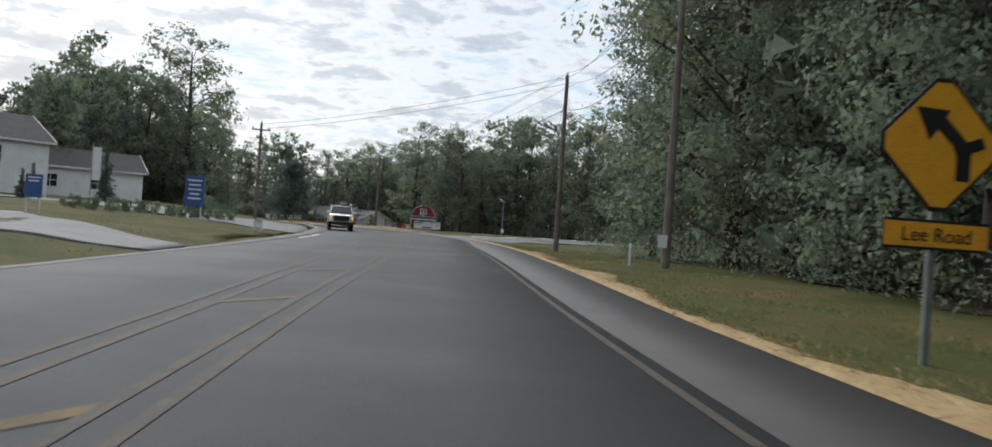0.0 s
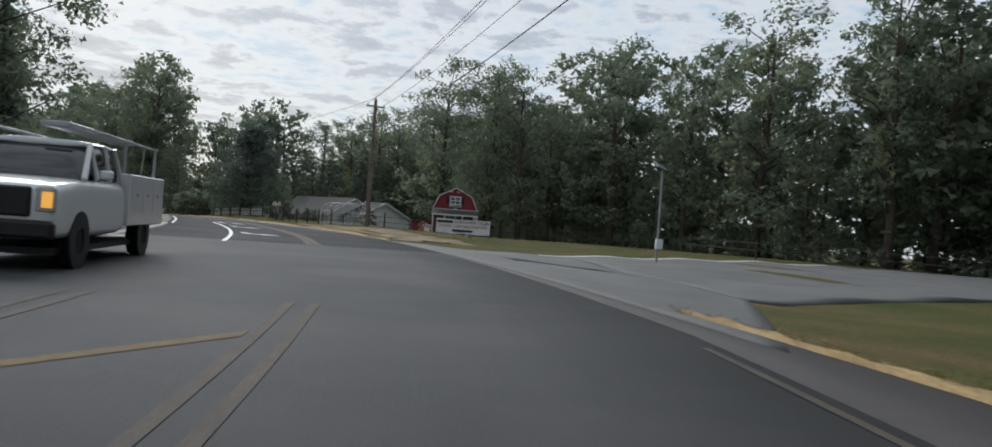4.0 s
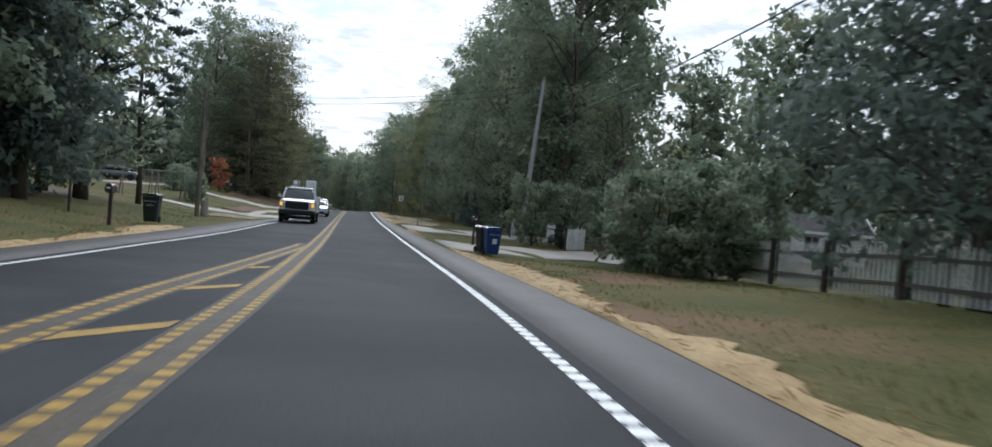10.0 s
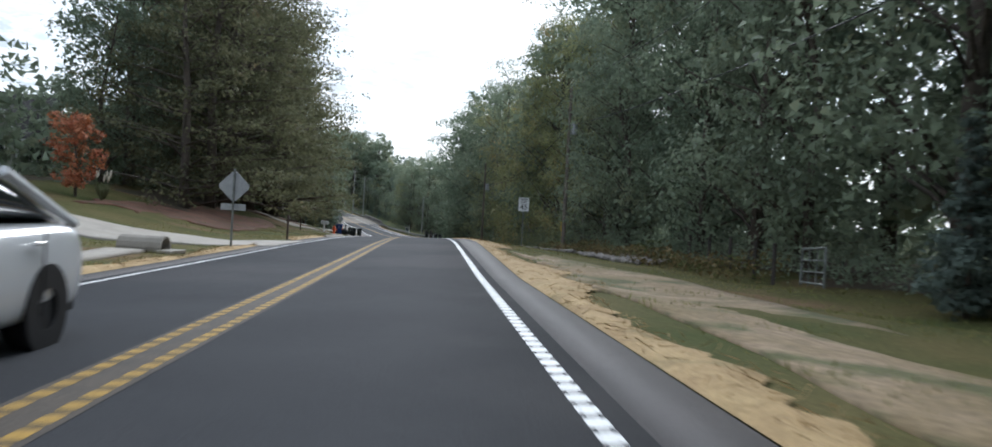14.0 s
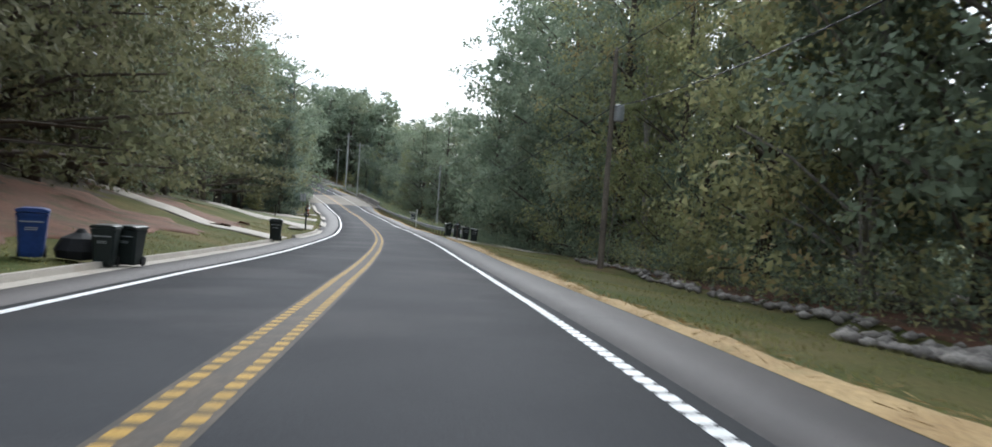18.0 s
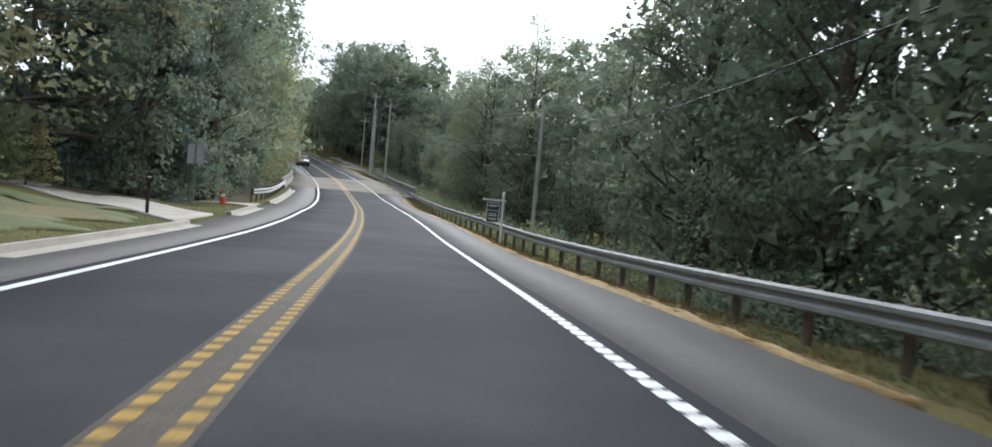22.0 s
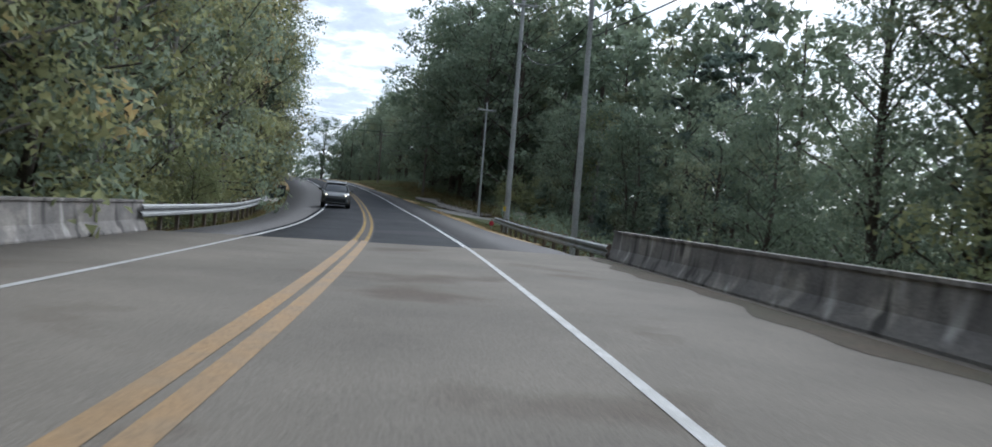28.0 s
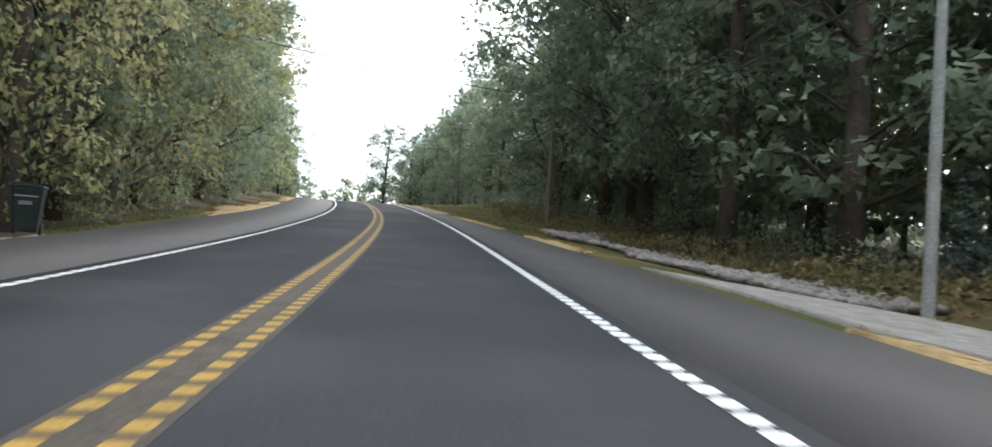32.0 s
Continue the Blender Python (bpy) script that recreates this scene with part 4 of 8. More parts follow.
# pale saplings leaning at the edge of the woods
sap_rng = random.Random(12)
for s, d, tall, n in ((273.6, 11.6, 5.2, 2), (270.2, 11.9, 4.4, 1), (279.5, 11.4, 3.8, 1), (262.5, 11.8, 5.0, 2), (256.0, 11.6, 4.2, 1), (301.5, 10.8, 4.0, 1)):
    sp = thing("sapling", "slender pale sapling with few twigs at the edge of the woods", "sapling", "pale saplings", at=spot(s, d, -0.1))
    for k in range(n):
        x, y = sap_rng.uniform(-0.5, 0.5), sap_rng.uniform(-0.4, 0.4)
        pts = [(0.12 * k, 0, -0.2), (x * 0.25 + 0.12 * k, y * 0.2, tall * 0.3), (x * 0.9, y * 0.6, tall * 0.65), (x * 1.7, y, tall)]
        part("trunk", Shape().tube(pts, [0.05, 0.042, 0.03, 0.012], 7), M_PALE_BARK, sp, smooth=True)
        for i in range(5):
            t = 0.4 + 0.11 * i
            a = Vector(pts[1]).lerp(Vector(pts[3]), t)
            b = a + Vector((sap_rng.uniform(-0.9, 0.9), sap_rng.uniform(-0.5, 0.5), sap_rng.uniform(0.1, 0.7)))
            part("twig", Shape().tube([a, a.lerp(b, 0.5) + Vector((0, 0, 0.08)), b], [0.014, 0.01, 0.005], 5), M_PALE_BARK, sp)

# pampas grass: arching blades and pale plumes
M_BLADE = material("pampas_blades", (0.115, 0.120, 0.055), (0.085, 0.095, 0.042), rough=0.85, scale=3, fine=12, bump=0, islands=0.3, thin=0.3)
M_PLUME = material("pampas_plumes", (0.62, 0.57, 0.47), (0.50, 0.45, 0.36), rough=0.95, spec=0.05, scale=6, fine=40, bump=0.6)


def pampas(at, plumes, seed):
    rng = random.Random(seed)
    root = thing("pampas_grass", "pampas grass clump with pale feathery plumes", "ornamental grass", "ornamental grasses", at=at)
    tuft = Shape()
    for k in range(170):
        a, reach, up = rng.uniform(0, 6.283), rng.uniform(0.3, 0.95), rng.uniform(0.7, 1.25)
        c, e = math.cos(a), math.sin(a)
        for r0, z0, w0, r1, z1, w1 in ((0.05, 0.0, 0.012, reach * 0.5, up * 0.85, 0.012), (reach * 0.5, up * 0.85, 0.012, reach, up * 0.75, 0.002)):
            tuft.add([(r0 * c - w0 * e, r0 * e + w0 * c, z0), (r0 * c + w0 * e, r0 * e - w0 * c, z0), (r1 * c + w1 * e, r1 * e - w1 * c, z1), (r1 * c - w1 * e, r1 * e + w1 * c, z1)], [(0, 1, 2, 3)])
    part("blades", tuft, M_BLADE, root, "arching grey-green blades")
    for k in range(plumes):
        x, y, z = rng.uniform(-0.45, 0.45), rng.uniform(-0.35, 0.35), rng.uniform(1.25, 1.6)
        part("stalk", Shape().tube([(x * 0.3, y * 0.3, 0), (x, y, z)], 0.008, 5), M_BLADE, root)
        part("plume", Shape().lathe([(0.0, 0.0), (0.05, 0.08), (0.085, 0.22), (0.075, 0.36), (0.045, 0.50), (0.0, 0.62)], 9, pose(x, y, z - 0.05, rng.uniform(-9, 9), rng.uniform(-9, 9), 0)), M_PLUME, root, "pale feathery plume", smooth=True)
    return root


for s, d, n, size in ((139.2, 9.9, 5, 0.8), (141.4, 11.2, 6, 0.95), (143.6, 12.0, 4, 0.9), (243, -15.8, 2, 0.7), (245, -16.4, 3, 0.75), (247.5, -17.6, 2, 0.7)):
    pampas(spot(s, d, 0, 0, size), n, int(s))

# a log and cut branches lying on the farm lawn
for s, d, turn, long in ((141.0, 8.3, 60, 2.4), (139.2, 8.0, 85, 1.5), (146.0, 8.6, 40, 1.8)):
    lg = thing("fallen_branch", "dead branch lying on the grass", "branch", "dead branches", at=spot(s, d, 0.05, turn))
    part("limb", Shape().tube([(-long / 2, 0, 0.02), (0, 0.08, 0.12), (long / 2, 0.0, 0.06)], [0.06, 0.05, 0.025], 7), M_BARK, lg, smooth=True)
    part("side_twig", Shape().tube([(0.1, 0.08, 0.1), (0.5, 0.4, 0.3)], [0.025, 0.008], 5), M_BARK, lg)

# woods in the distance
far_rng = np.random.default_rng(77)
clumps = []
for s in np.arange(-60, 660, 5.0):
    for side in (-1, 1):
        if side > 0 and 52 < s < 100:
            continue
        p = xyz(s, side * (68 + far_rng.uniform(-5, 14)))
        top = far_rng.uniform(11, 17)
        for z in np.arange(0.6, top, 2.8):
            r = far_rng.uniform(2.4, 3.6)
            clumps.append((p[0] + far_rng.normal() * 1.5, p[1] + far_rng.normal() * 1.5, p[2] + z, r, r, r * 0.8))
for q in np.arange(-70, 71, 5.0):
    for s in (655, 668):
        p = xyz(s, q)
        for z in np.arange(1.5, far_rng.uniform(9, 13), 3.0):
            clumps.append((p[0], p[1], p[2] + z, 3.2, 3.2, 2.6))
for s in np.arange(96, 200, 4.0):
    p = xyz(s, 54 + far_rng.uniform(-3, 3))
    for z in np.arange(1.0, far_rng.uniform(8, 13), 2.6):
        clumps.append((p[0] + far_rng.normal(), p[1] + far_rng.normal(), p[2] + z, 2.8, 2.8, 2.2))
for q in np.arange(95, 130, 4.5):
    p = xyz(75 + far_rng.uniform(-4, 14), q - 25)
    for z in np.arange(0.6, 14, 2.6):
        clumps.append((p[0], p[1], p[2] + z, 3.2, 3.2, 2.6))
tagged(new("far_woods", leaf_mesh("far_woods", clumps, 70000, 0.7, M_LEAF, far_rng, -30.0)), "dense mixed woodland in the distance", "woodland", kind="stuff")

# thickets deep in the woods
deep = []
for s0, s1, d0, side, gap, rows, scale in WOODS:
    for s in np.arange(s0, s1, 3.6) if len(rows) > 1 else ():
        for out, tall in ((9.0, 6.0), (17.0, 9.5)):
            p = xyz(s + far_rng.uniform(-1, 1), side * (d0 + out + far_rng.uniform(-1.5, 1.5)))
            for z in np.arange(0.4, tall * far_rng.uniform(0.7, 1.2), 2.6):
                deep.append((p[0], p[1], p[2] + z, 2.3, 2.3, 1.8))
tagged(new("thicket", leaf_mesh("thicket", deep, 100000, 0.46, M_LEAF, far_rng, -30.0)), "dense dark thicket between the forest trees", "thicket", kind="stuff")

# forest floor under the trees
for s0, s1, d0, side, gap, rows, scale in WOODS:
    ss = np.arange(s0 - 3, s1 + 3.1, 2.0)
    sides = [lambda q, k=k: side * (d0 - 1.4 + k + 0.6 * np.sin(q * 0.9 + k)) for k in (0, 1.5, 5, 12, 24)]
    if side < 0:
        sides = sides[::-1]
    tagged(new("forest_floor", sheet("forest_floor", ss, sides, M_FLOOR, 0.0)), "brown leaf litter under the trees", "forest floor", kind="structure")


# ---- road markings ----
def marking(name, label, rows, mat, lift=0.018):
    """Painted bars, each a row of four (s, d) corners, joined into one marking."""
    v = xyz(np.array([[c[0] for c in r] for r in rows]).ravel(), np.array([[c[1] for c in r] for r in rows]).ravel(), lift, False)
    return tagged(new(name, raw_mesh(name, v, np.arange(len(v)).reshape(-1, 4), mat)), label, "road marking", kind="structure")


def dashes(s0, s1, off, width, on, pitch):
    rows = []
    for s in np.arange(s0, s1, pitch):
        a, b = float(off(s)), float(off(s + on))
        rows.append([(s, a - width / 2), (s, a + width / 2), (s + on, b + width / 2), (s + on, b - width / 2)])
    return rows


GROOVE = material("milled_groove", (0.075, 0.060, 0.045), (0.050, 0.043, 0.036), rough=0.85, scale=3, fine=30)
LEFT_PAIR = line([(-80, -2.4), (10, -2.75), (25, -3.05), (47, -3.6), (64, -3.6)])
RIGHT_PAIR = line([(-80, -1.6), (12, -1.62), (30, -1.55), (50, -1.2), (64, -1.0)])
SPLIT = line([(113, -3.5), (122, -3.2), (135, -2.85), (146, -2.75), (158, -2.3), (165, -2.1)])
for name, off, s0, s1 in (("left", LEFT_PAIR, -80, 64), ("right", RIGHT_PAIR, -80, 64)):
    marking("lane_line", "worn double line, nearly rubbed off the asphalt", dashes(s0, s1, lambda s, o=off: o(s) - 0.15, 0.11, 1.0, 1.0) + dashes(s0, s1, lambda s, o=off: o(s) + 0.15, 0.11, 1.0, 1.0), GROOVE)
for s0, s1, off in ((112.0, 393.0, CENTRE), (422.4, 640, CENTRE), (113.5, 160, SPLIT)):
    marking("rumble_groove", "brown milled groove between the yellow lines", dashes(s0, s1, off, 0.50, 1.0, 1.0), GROOVE, 0.0155)
    marking("lane_line", "double yellow line over milled rumble strips", dashes(s0, s1, lambda s, o=off: o(s) - 0.15, 0.11, 0.17, 0.3) + dashes(s0, s1, lambda s, o=off: o(s) + 0.15, 0.11, 0.17, 0.3), M_YELLOW)
    marking("lane_line", "double yellow line over milled rumble strips", dashes(s0, s1, lambda s, o=off: o(s) - 0.15, 0.09, 1.0, 1.0) + dashes(s0, s1, lambda s, o=off: o(s) + 0.15, 0.09, 1.0, 1.0), M_YELLOW_WORN, 0.0168)
marking("rumble_groove", "brown milled groove between the yellow lines", dashes(81.6, 112.0, CENTRE, 0.50, 1.0, 1.0), GROOVE, 0.0155)
marking("lane_line", "dull worn double yellow line over milled rumble strips", dashes(81.6, 112.0, lambda s: CENTRE(s) - 0.15, 0.10, 0.19, 0.3) + dashes(81.6, 112.0, lambda s: CENTRE(s) + 0.15, 0.10, 0.19, 0.3), M_YELLOW_WORN)
marking("edge_line", "faint rubbed white edge line", dashes(-80, 62, EDGE_R, 0.10, 1.0, 1.0), GROOVE)
for s0, s1, off in ((100.5, 393.0, EDGE_R), (422.4, 640, EDGE_R), (98.5, 240.0, EDGE_L), (422.4, 640, EDGE_L)):
    marking("edge_line", "white edge line over milled rumble strips", dashes(s0, s1, off, 0.13, 0.2, 0.3), M_WHITE)
    marking("edge_line", "white edge line over milled rumble strips", dashes(s0, s1, off, 0.07, 1.0, 1.0), material("worn_white_paint", (0.34, 0.34, 0.34), (0.24, 0.24, 0.24), rough=0.7), 0.0168)
marking("edge_line", "solid white edge line", dashes(240, 393, EDGE_L, 0.14, 1.0, 1.0), M_WHITE)
for off in (EDGE_L, EDGE_R):
    marking("edge_line", "solid white edge line on the bridge", dashes(393, 422.3, off, 0.10, 1.0, 1.0), material("rubbed_white_paint", (0.46, 0.455, 0.44), (0.36, 0.35, 0.33), rough=0.7), 0.034)
marking("lane_line", "broad yellow centre line on the bridge", dashes(393, 422.3, lambda s: CENTRE(s) - 0.13, 0.18, 1.0, 1.0) + dashes(393, 422.3, lambda s: CENTRE(s) + 0.13, 0.18, 1.0, 1.0), material("rubbed_orange_paint", (0.33, 0.20, 0.085), (0.25, 0.175, 0.10), rough=0.75, scale=1.5, fine=30, bump=0.1), 0.034)
marking("lane_line", "white line of the turning lane", dashes(80, 105, lambda s: np.full_like(np.asarray(s, float), -3.75), 0.13, 1.0, 1.0), M_WHITE)
marking("lane_line", "white line of the turning lane", dashes(40, 49, lambda s: np.full_like(np.asarray(s, float), -6.3), 0.13, 1.0, 1.0), M_WHITE)
bars = []
for s in (3.5, 10.4, 17.0, 24.0, 31.0, 38.5, 46.6, 52.6, 58.0):
    a, b = float(LEFT_PAIR(s)) + 0.18, float(RIGHT_PAIR(s)) - 0.2
    k = 1.5
    bars.append([(s, a), (s + (b - a) * k, b), (s + (b - a) * k + 0.35, b), (s + 0.35, a)])
marking("hatch_bar", "faded yellow slanted bars of the hatched median", bars, M_YELLOW_WORN)
bars = [[(111.4, -2.15), (112.5, -1.40), (112.85, -1.40), (111.75, -2.15)]]
for s in (113.3, 116.5, 119.7, 122.8, 126.0, 130.2, 134.6, 138.6, 142.4, 146.2, 150.0):
    a, b = float(SPLIT(s)) + 0.25, float(CENTRE(s)) - 0.3
    if b - a > 0.2:
        k = 1.45
        bars.append([(s, a), (s + (b - a) * k, b), (s + (b - a) * k + 0.42, b), (s + 0.42, a)])
marking("hatch_bar", "bright yellow slanted bars of the hatched median", bars, M_YELLOW)
marking("stop_tick", "short yellow tick across the lane line", [[(81.3, -1.35), (81.3, -0.7), (81.6, -0.7), (81.6, -1.35)]], M_YELLOW_WORN)
for s in (88.0, 98.0, 105.2):
    pts = [(1.3, -3.25), (0.55, -3.2), (0.1, -2.95), (-0.05, -2.6)]
    bars = []
    for (a, b), (c, d) in zip(pts, pts[1:]):
        n = Vector((d - b, a - c)).normalized() * 0.15
        bars.append([(s + a + n.x, b + n.y), (s + a - n.x, b - n.y), (s + c - n.x, d - n.y), (s + c + n.x, d + n.y)])
    bars.append([(s + 0.5, -2.55), (s - 0.02, -1.85), (s - 0.03, -1.85), (s - 0.6, -2.6)])
    marking("turn_arrow", "white left-turn arrow painted on the asphalt", bars, M_WHITE)


# ---- paved patches lying on the ground ----
PAVED = []


def off_pavement(s, d, margin=0.15):
    """Which of the spots lie on no driveway, path or side road."""
    keep = np.ones(len(s), bool)
    for quad in PAVED:
        sign = []
        for (a, b), (c, e) in zip(quad, quad[1:] + quad[:1]):
            sign.append(((c - a) * (d - b) - (e - b) * (s - a)) / math.hypot(c - a, e - b))
        sign = np.array(sign)
        keep &= ~(np.all(sign > -margin, 0) | np.all(sign < margin, 0))
    return keep


def patch(name, label, category, a, b, c, d, mat, lift=0.02, n=0, kind="structure", ragged=0.0):
    """A paved piece between four (s, d) corners, a to b along the road, d to c at the far side."""
    nu = int(min(max(math.hypot(b[0] - a[0], b[1] - a[1]), math.hypot(c[0] - d[0], c[1] - d[1])) / 0.8, 40)) + 2
    nw = int(min(max(math.hypot(d[0] - a[0], d[1] - a[1]), math.hypot(c[0] - b[0], c[1] - b[1])) / 0.8, 40)) + 2
    u, w = np.meshgrid(np.linspace(0, 1, nu + 1), np.linspace(0, 1, nw + 1))
    if ragged:
        u2 = u + ragged * (np.sin(w * 17 + a[0]) * 0.5 + np.sin(w * 41 + b[0]) * 0.3) * (2 * u - 1)
        w = w + ragged * (np.sin(u * 15 + c[0]) * 0.5 + np.sin(u * 37 + d[0]) * 0.3) * (2 * w - 1)
        u = u2
    elif name in ("driveway", "side_road", "footpath"):
        PAVED.append([a, b, c, d])
    s = (a[0] * (1 - u) + b[0] * u) * (1 - w) + (d[0] * (1 - u) + c[0] * u) * w
    q = (a[1] * (1 - u) + b[1] * u) * (1 - w) + (d[1] * (1 - u) + c[1] * u) * w
    v = xyz(s, q, lift).reshape(-1, 3)
    i = (np.arange(nw)[:, None] * (nu + 1) + np.arange(nu)[None]).ravel()
    f = np.stack([i, i + 1, i + nu + 2, i + nu + 1], -1)
    if np.cross(v[f[0, 1]] - v[f[0, 0]], v[f[0, 3]] - v[f[0, 0]])[2] < 0:
        f = f[:, ::-1]
    ob = new(name, raw_mesh(name, v, f, mat))
    sol = ob.modifiers.new("thickness", "SOLIDIFY")
    sol.thickness, sol.offset = 0.12, -1
    return tagged(ob, label, category, kind=kind)


patch("side_road", "worn light-grey pavement of the joining side road", "road", (62, 4.3), (90.4, 3.0), (86, 9.2), (70, 8.0), M_SIDE, 0.012, 12)
patch("side_road", "worn light-grey pavement of the joining side road", "road", (70, 8.0), (87, 9.2), (87, 26), (75, 26), M_SIDE, 0.012, 12)
patch("side_road", "worn light-grey pavement of the joining side road", "road", (75, 26), (87, 26), (93, 75), (81, 75), M_SIDE, 0.012, 12)
patch("asphalt_patch", "dark asphalt repair in the side road", "road repair", (79.6, 5.4), (80.8, 5.3), (79.2, 8.0), (78.0, 8.2), M_ASPHALT, 0.02, 4)
patch("side_line", "white edge line of the side road", "road marking", (87.0, 9.0), (87.3, 9.0), (87.2, 26), (86.9, 26), M_WHITE, 0.024, 6)
patch("side_road", "worn pavement of the entrance opposite", "road", (20, -15), (31, -15), (24.5, -7.2), (21, -7.0), M_SIDE, 0.012, 8)
patch("side_road", "worn pavement of the entrance opposite", "road", (50, -30), (58, -30), (70, -8.2), (48, -7.4), M_SIDE, 0.012, 8)
for a, b, c, d, mat, what in [
        ((164.5, 2.5), (172.5, 2.6), (177, 15), (169.5, 15), M_CONCRETE, "pale concrete driveway"),
        ((182.8, 2.3), (192.3, 2.3), (188.5, 18), (184.5, 18), M_CONCRETE, "pale concrete driveway"),
        ((313.4, 4.1), (321.8, 4.3), (320, 14), (312, 14), M_CONCRETE, "pale concrete driveway"),
        ((461.5, 4.7), (470.2, 4.8), (459.3, 16), (455.5, 15), M_GRAVEL, "pale gravel and concrete driveway"),
        ((203, -16), (199, -16), (193, -5.8), (199.5, -5.8), M_CONCRETE, "pale concrete driveway"),
        ((226, -26), (221, -26), (229, -4.9), (236.5, -4.9), M_CONCRETE, "long pale concrete driveway"),
        ((285, -20), (281.5, -20), (264.2, -6.1), (270.2, -6.2), M_CONCRETE, "pale concrete driveway up the bank"),
        ((313, -20), (309.5, -20), (297.5, -5.9), (303, -5.8), M_CONCRETE, "pale concrete driveway up the bank"),
        ((342, -20), (338, -20), (320.2, -5.6), (328.2, -5.8), M_CONCRETE, "pale concrete driveway across the lawn"),
        ((354, -16), (350, -16), (341, -6.0), (347.2, -6.0), M_CONCRETE, "pale concrete driveway"),
        ((368, -18), (363, -18), (356.6, -6.0), (362.4, -6.0), M_CONCRETE, "pale concrete driveway"),
        ((464, -22), (459.5, -22), (464, -7.0), (472, -7.1), M_CONCRETE, "pale concrete driveway")]:
    patch("driveway", what + " meeting the road", "driveway", d, c, b, a, mat, 0.012, 8)
patch("footpath", "narrow pale path across the grass", "footpath", (196, -9.2), (196, -8.2), (222, -6.9), (222, -7.9), M_CONCRETE, 0.02, 8)
patch("soil_bank", "bare red soil and pine straw bank under the trees", "soil bank", (271.5, -16.5), (296.5, -16.5), (296.5, -8.4), (272.5, -8.2), M_SOIL, 0.004, ragged=0.09)
patch("soil_bank", "bare red soil and pine straw bank under the trees", "soil bank", (303.5, -16.5), (318, -16.5), (312, -9.2), (304, -8.6), M_SOIL, 0.004, ragged=0.09)
patch("soil_bank", "bare red soil and pine straw bank under the trees", "soil bank", (240, -16), (263, -16), (262, -10), (246, -9.5), M_SOIL, 0.004, ragged=0.09)
patch("soil_bank", "bare reddish soil beside the driveway", "soil bank", (204, -11), (217, -11), (214, -7.6), (206, -7.8), M_SOIL, 0.004, ragged=0.09)
patch("soil_bank", "dark reddish soil and dead leaves along the ditch", "soil bank", (262, 10.6), (300, 9.6), (300, 12.4), (262, 13.0), M_SOIL, 0.004, ragged=0.09)
patch("lawn", "mown green lawn sloping to the road", "lawn", (322, -16), (340, -22), (343, -7.2), (330, -6.3), M_LAWN, 0.004, ragged=0.09)
patch("lawn", "green grass verge by the driveway", "lawn", (448.5, 5.9), (461.2, 5.3), (457, 9.6), (449, 9.0), M_LAWN, 0.004, ragged=0.09)
for a, b, c, d in [((94, 4.6), (118, 4.6), (112, 8.0), (95, 9.0)), ((196, 2.9), (226, 3.2), (224, 6.2), (198, 6.0)), ((184, -6.6), (192, -6.6), (191, -9.5), (185, -9.5))]:
    patch("bare_ground", "worn bare red soil in the grass", "bare soil", a, b, c, d, material("bare_ground", (0.27, 0.20, 0.13), (0.17, 0.125, 0.06), rough=0.95, scale=0.9, fine=9, bump=0.8, bump_scale=14, third=(0.09, 0.09, 0.035), third_scale=0.7, third_at=0.5), 0.004, ragged=0.09)


def kerb(s0, s1, off, label):
    sh = Shape()
    ss = np.arange(s0, s1 + 0.1, 1.5)
    prof = [(-0.09, -0.1), (-0.09, 0.10), (-0.05, 0.13), (0.07, 0.13), (0.10, 0.02), (0.42, 0.012), (0.42, -0.1)]
    rows = [xyz(ss, off(ss) - 0.05 + (p[0]), 0, False) + np.array([0, 0, p[1]]) for p in prof]
    n = len(prof)
    v = np.stack(rows, 1).reshape(-1, 3)
    f = [(i * n + k, i * n + k + 1, (i + 1) * n + k + 1, (i + 1) * n + k) for i in range(len(ss) - 1) for k in range(n - 1)]
    f += [tuple(range(n)), tuple(range((len(ss) - 1) * n, len(ss) * n))]
    sh.add(v, f)
    return tagged(part("kerb", sh, M_CONCRETE), label, "kerb", kind="structure")


kerb(250, 263.6, SIDE_L, "stained concrete kerb and gutter")
kerb(270.8, 297, SIDE_L, "stained concrete kerb and gutter")
kerb(303.5, 320, SIDE_L, "stained concrete kerb and gutter")
kerb(328.6, 340.8, SIDE_L, "stained concrete kerb and gutter")
kerb(347.6, 356.4, SIDE_L, "stained concrete kerb and gutter")
kerb(362.8, 388, SIDE_L, "stained concrete kerb and gutter")
kerb(72, 99, SIDE_L, "low concrete kerb round the grass")


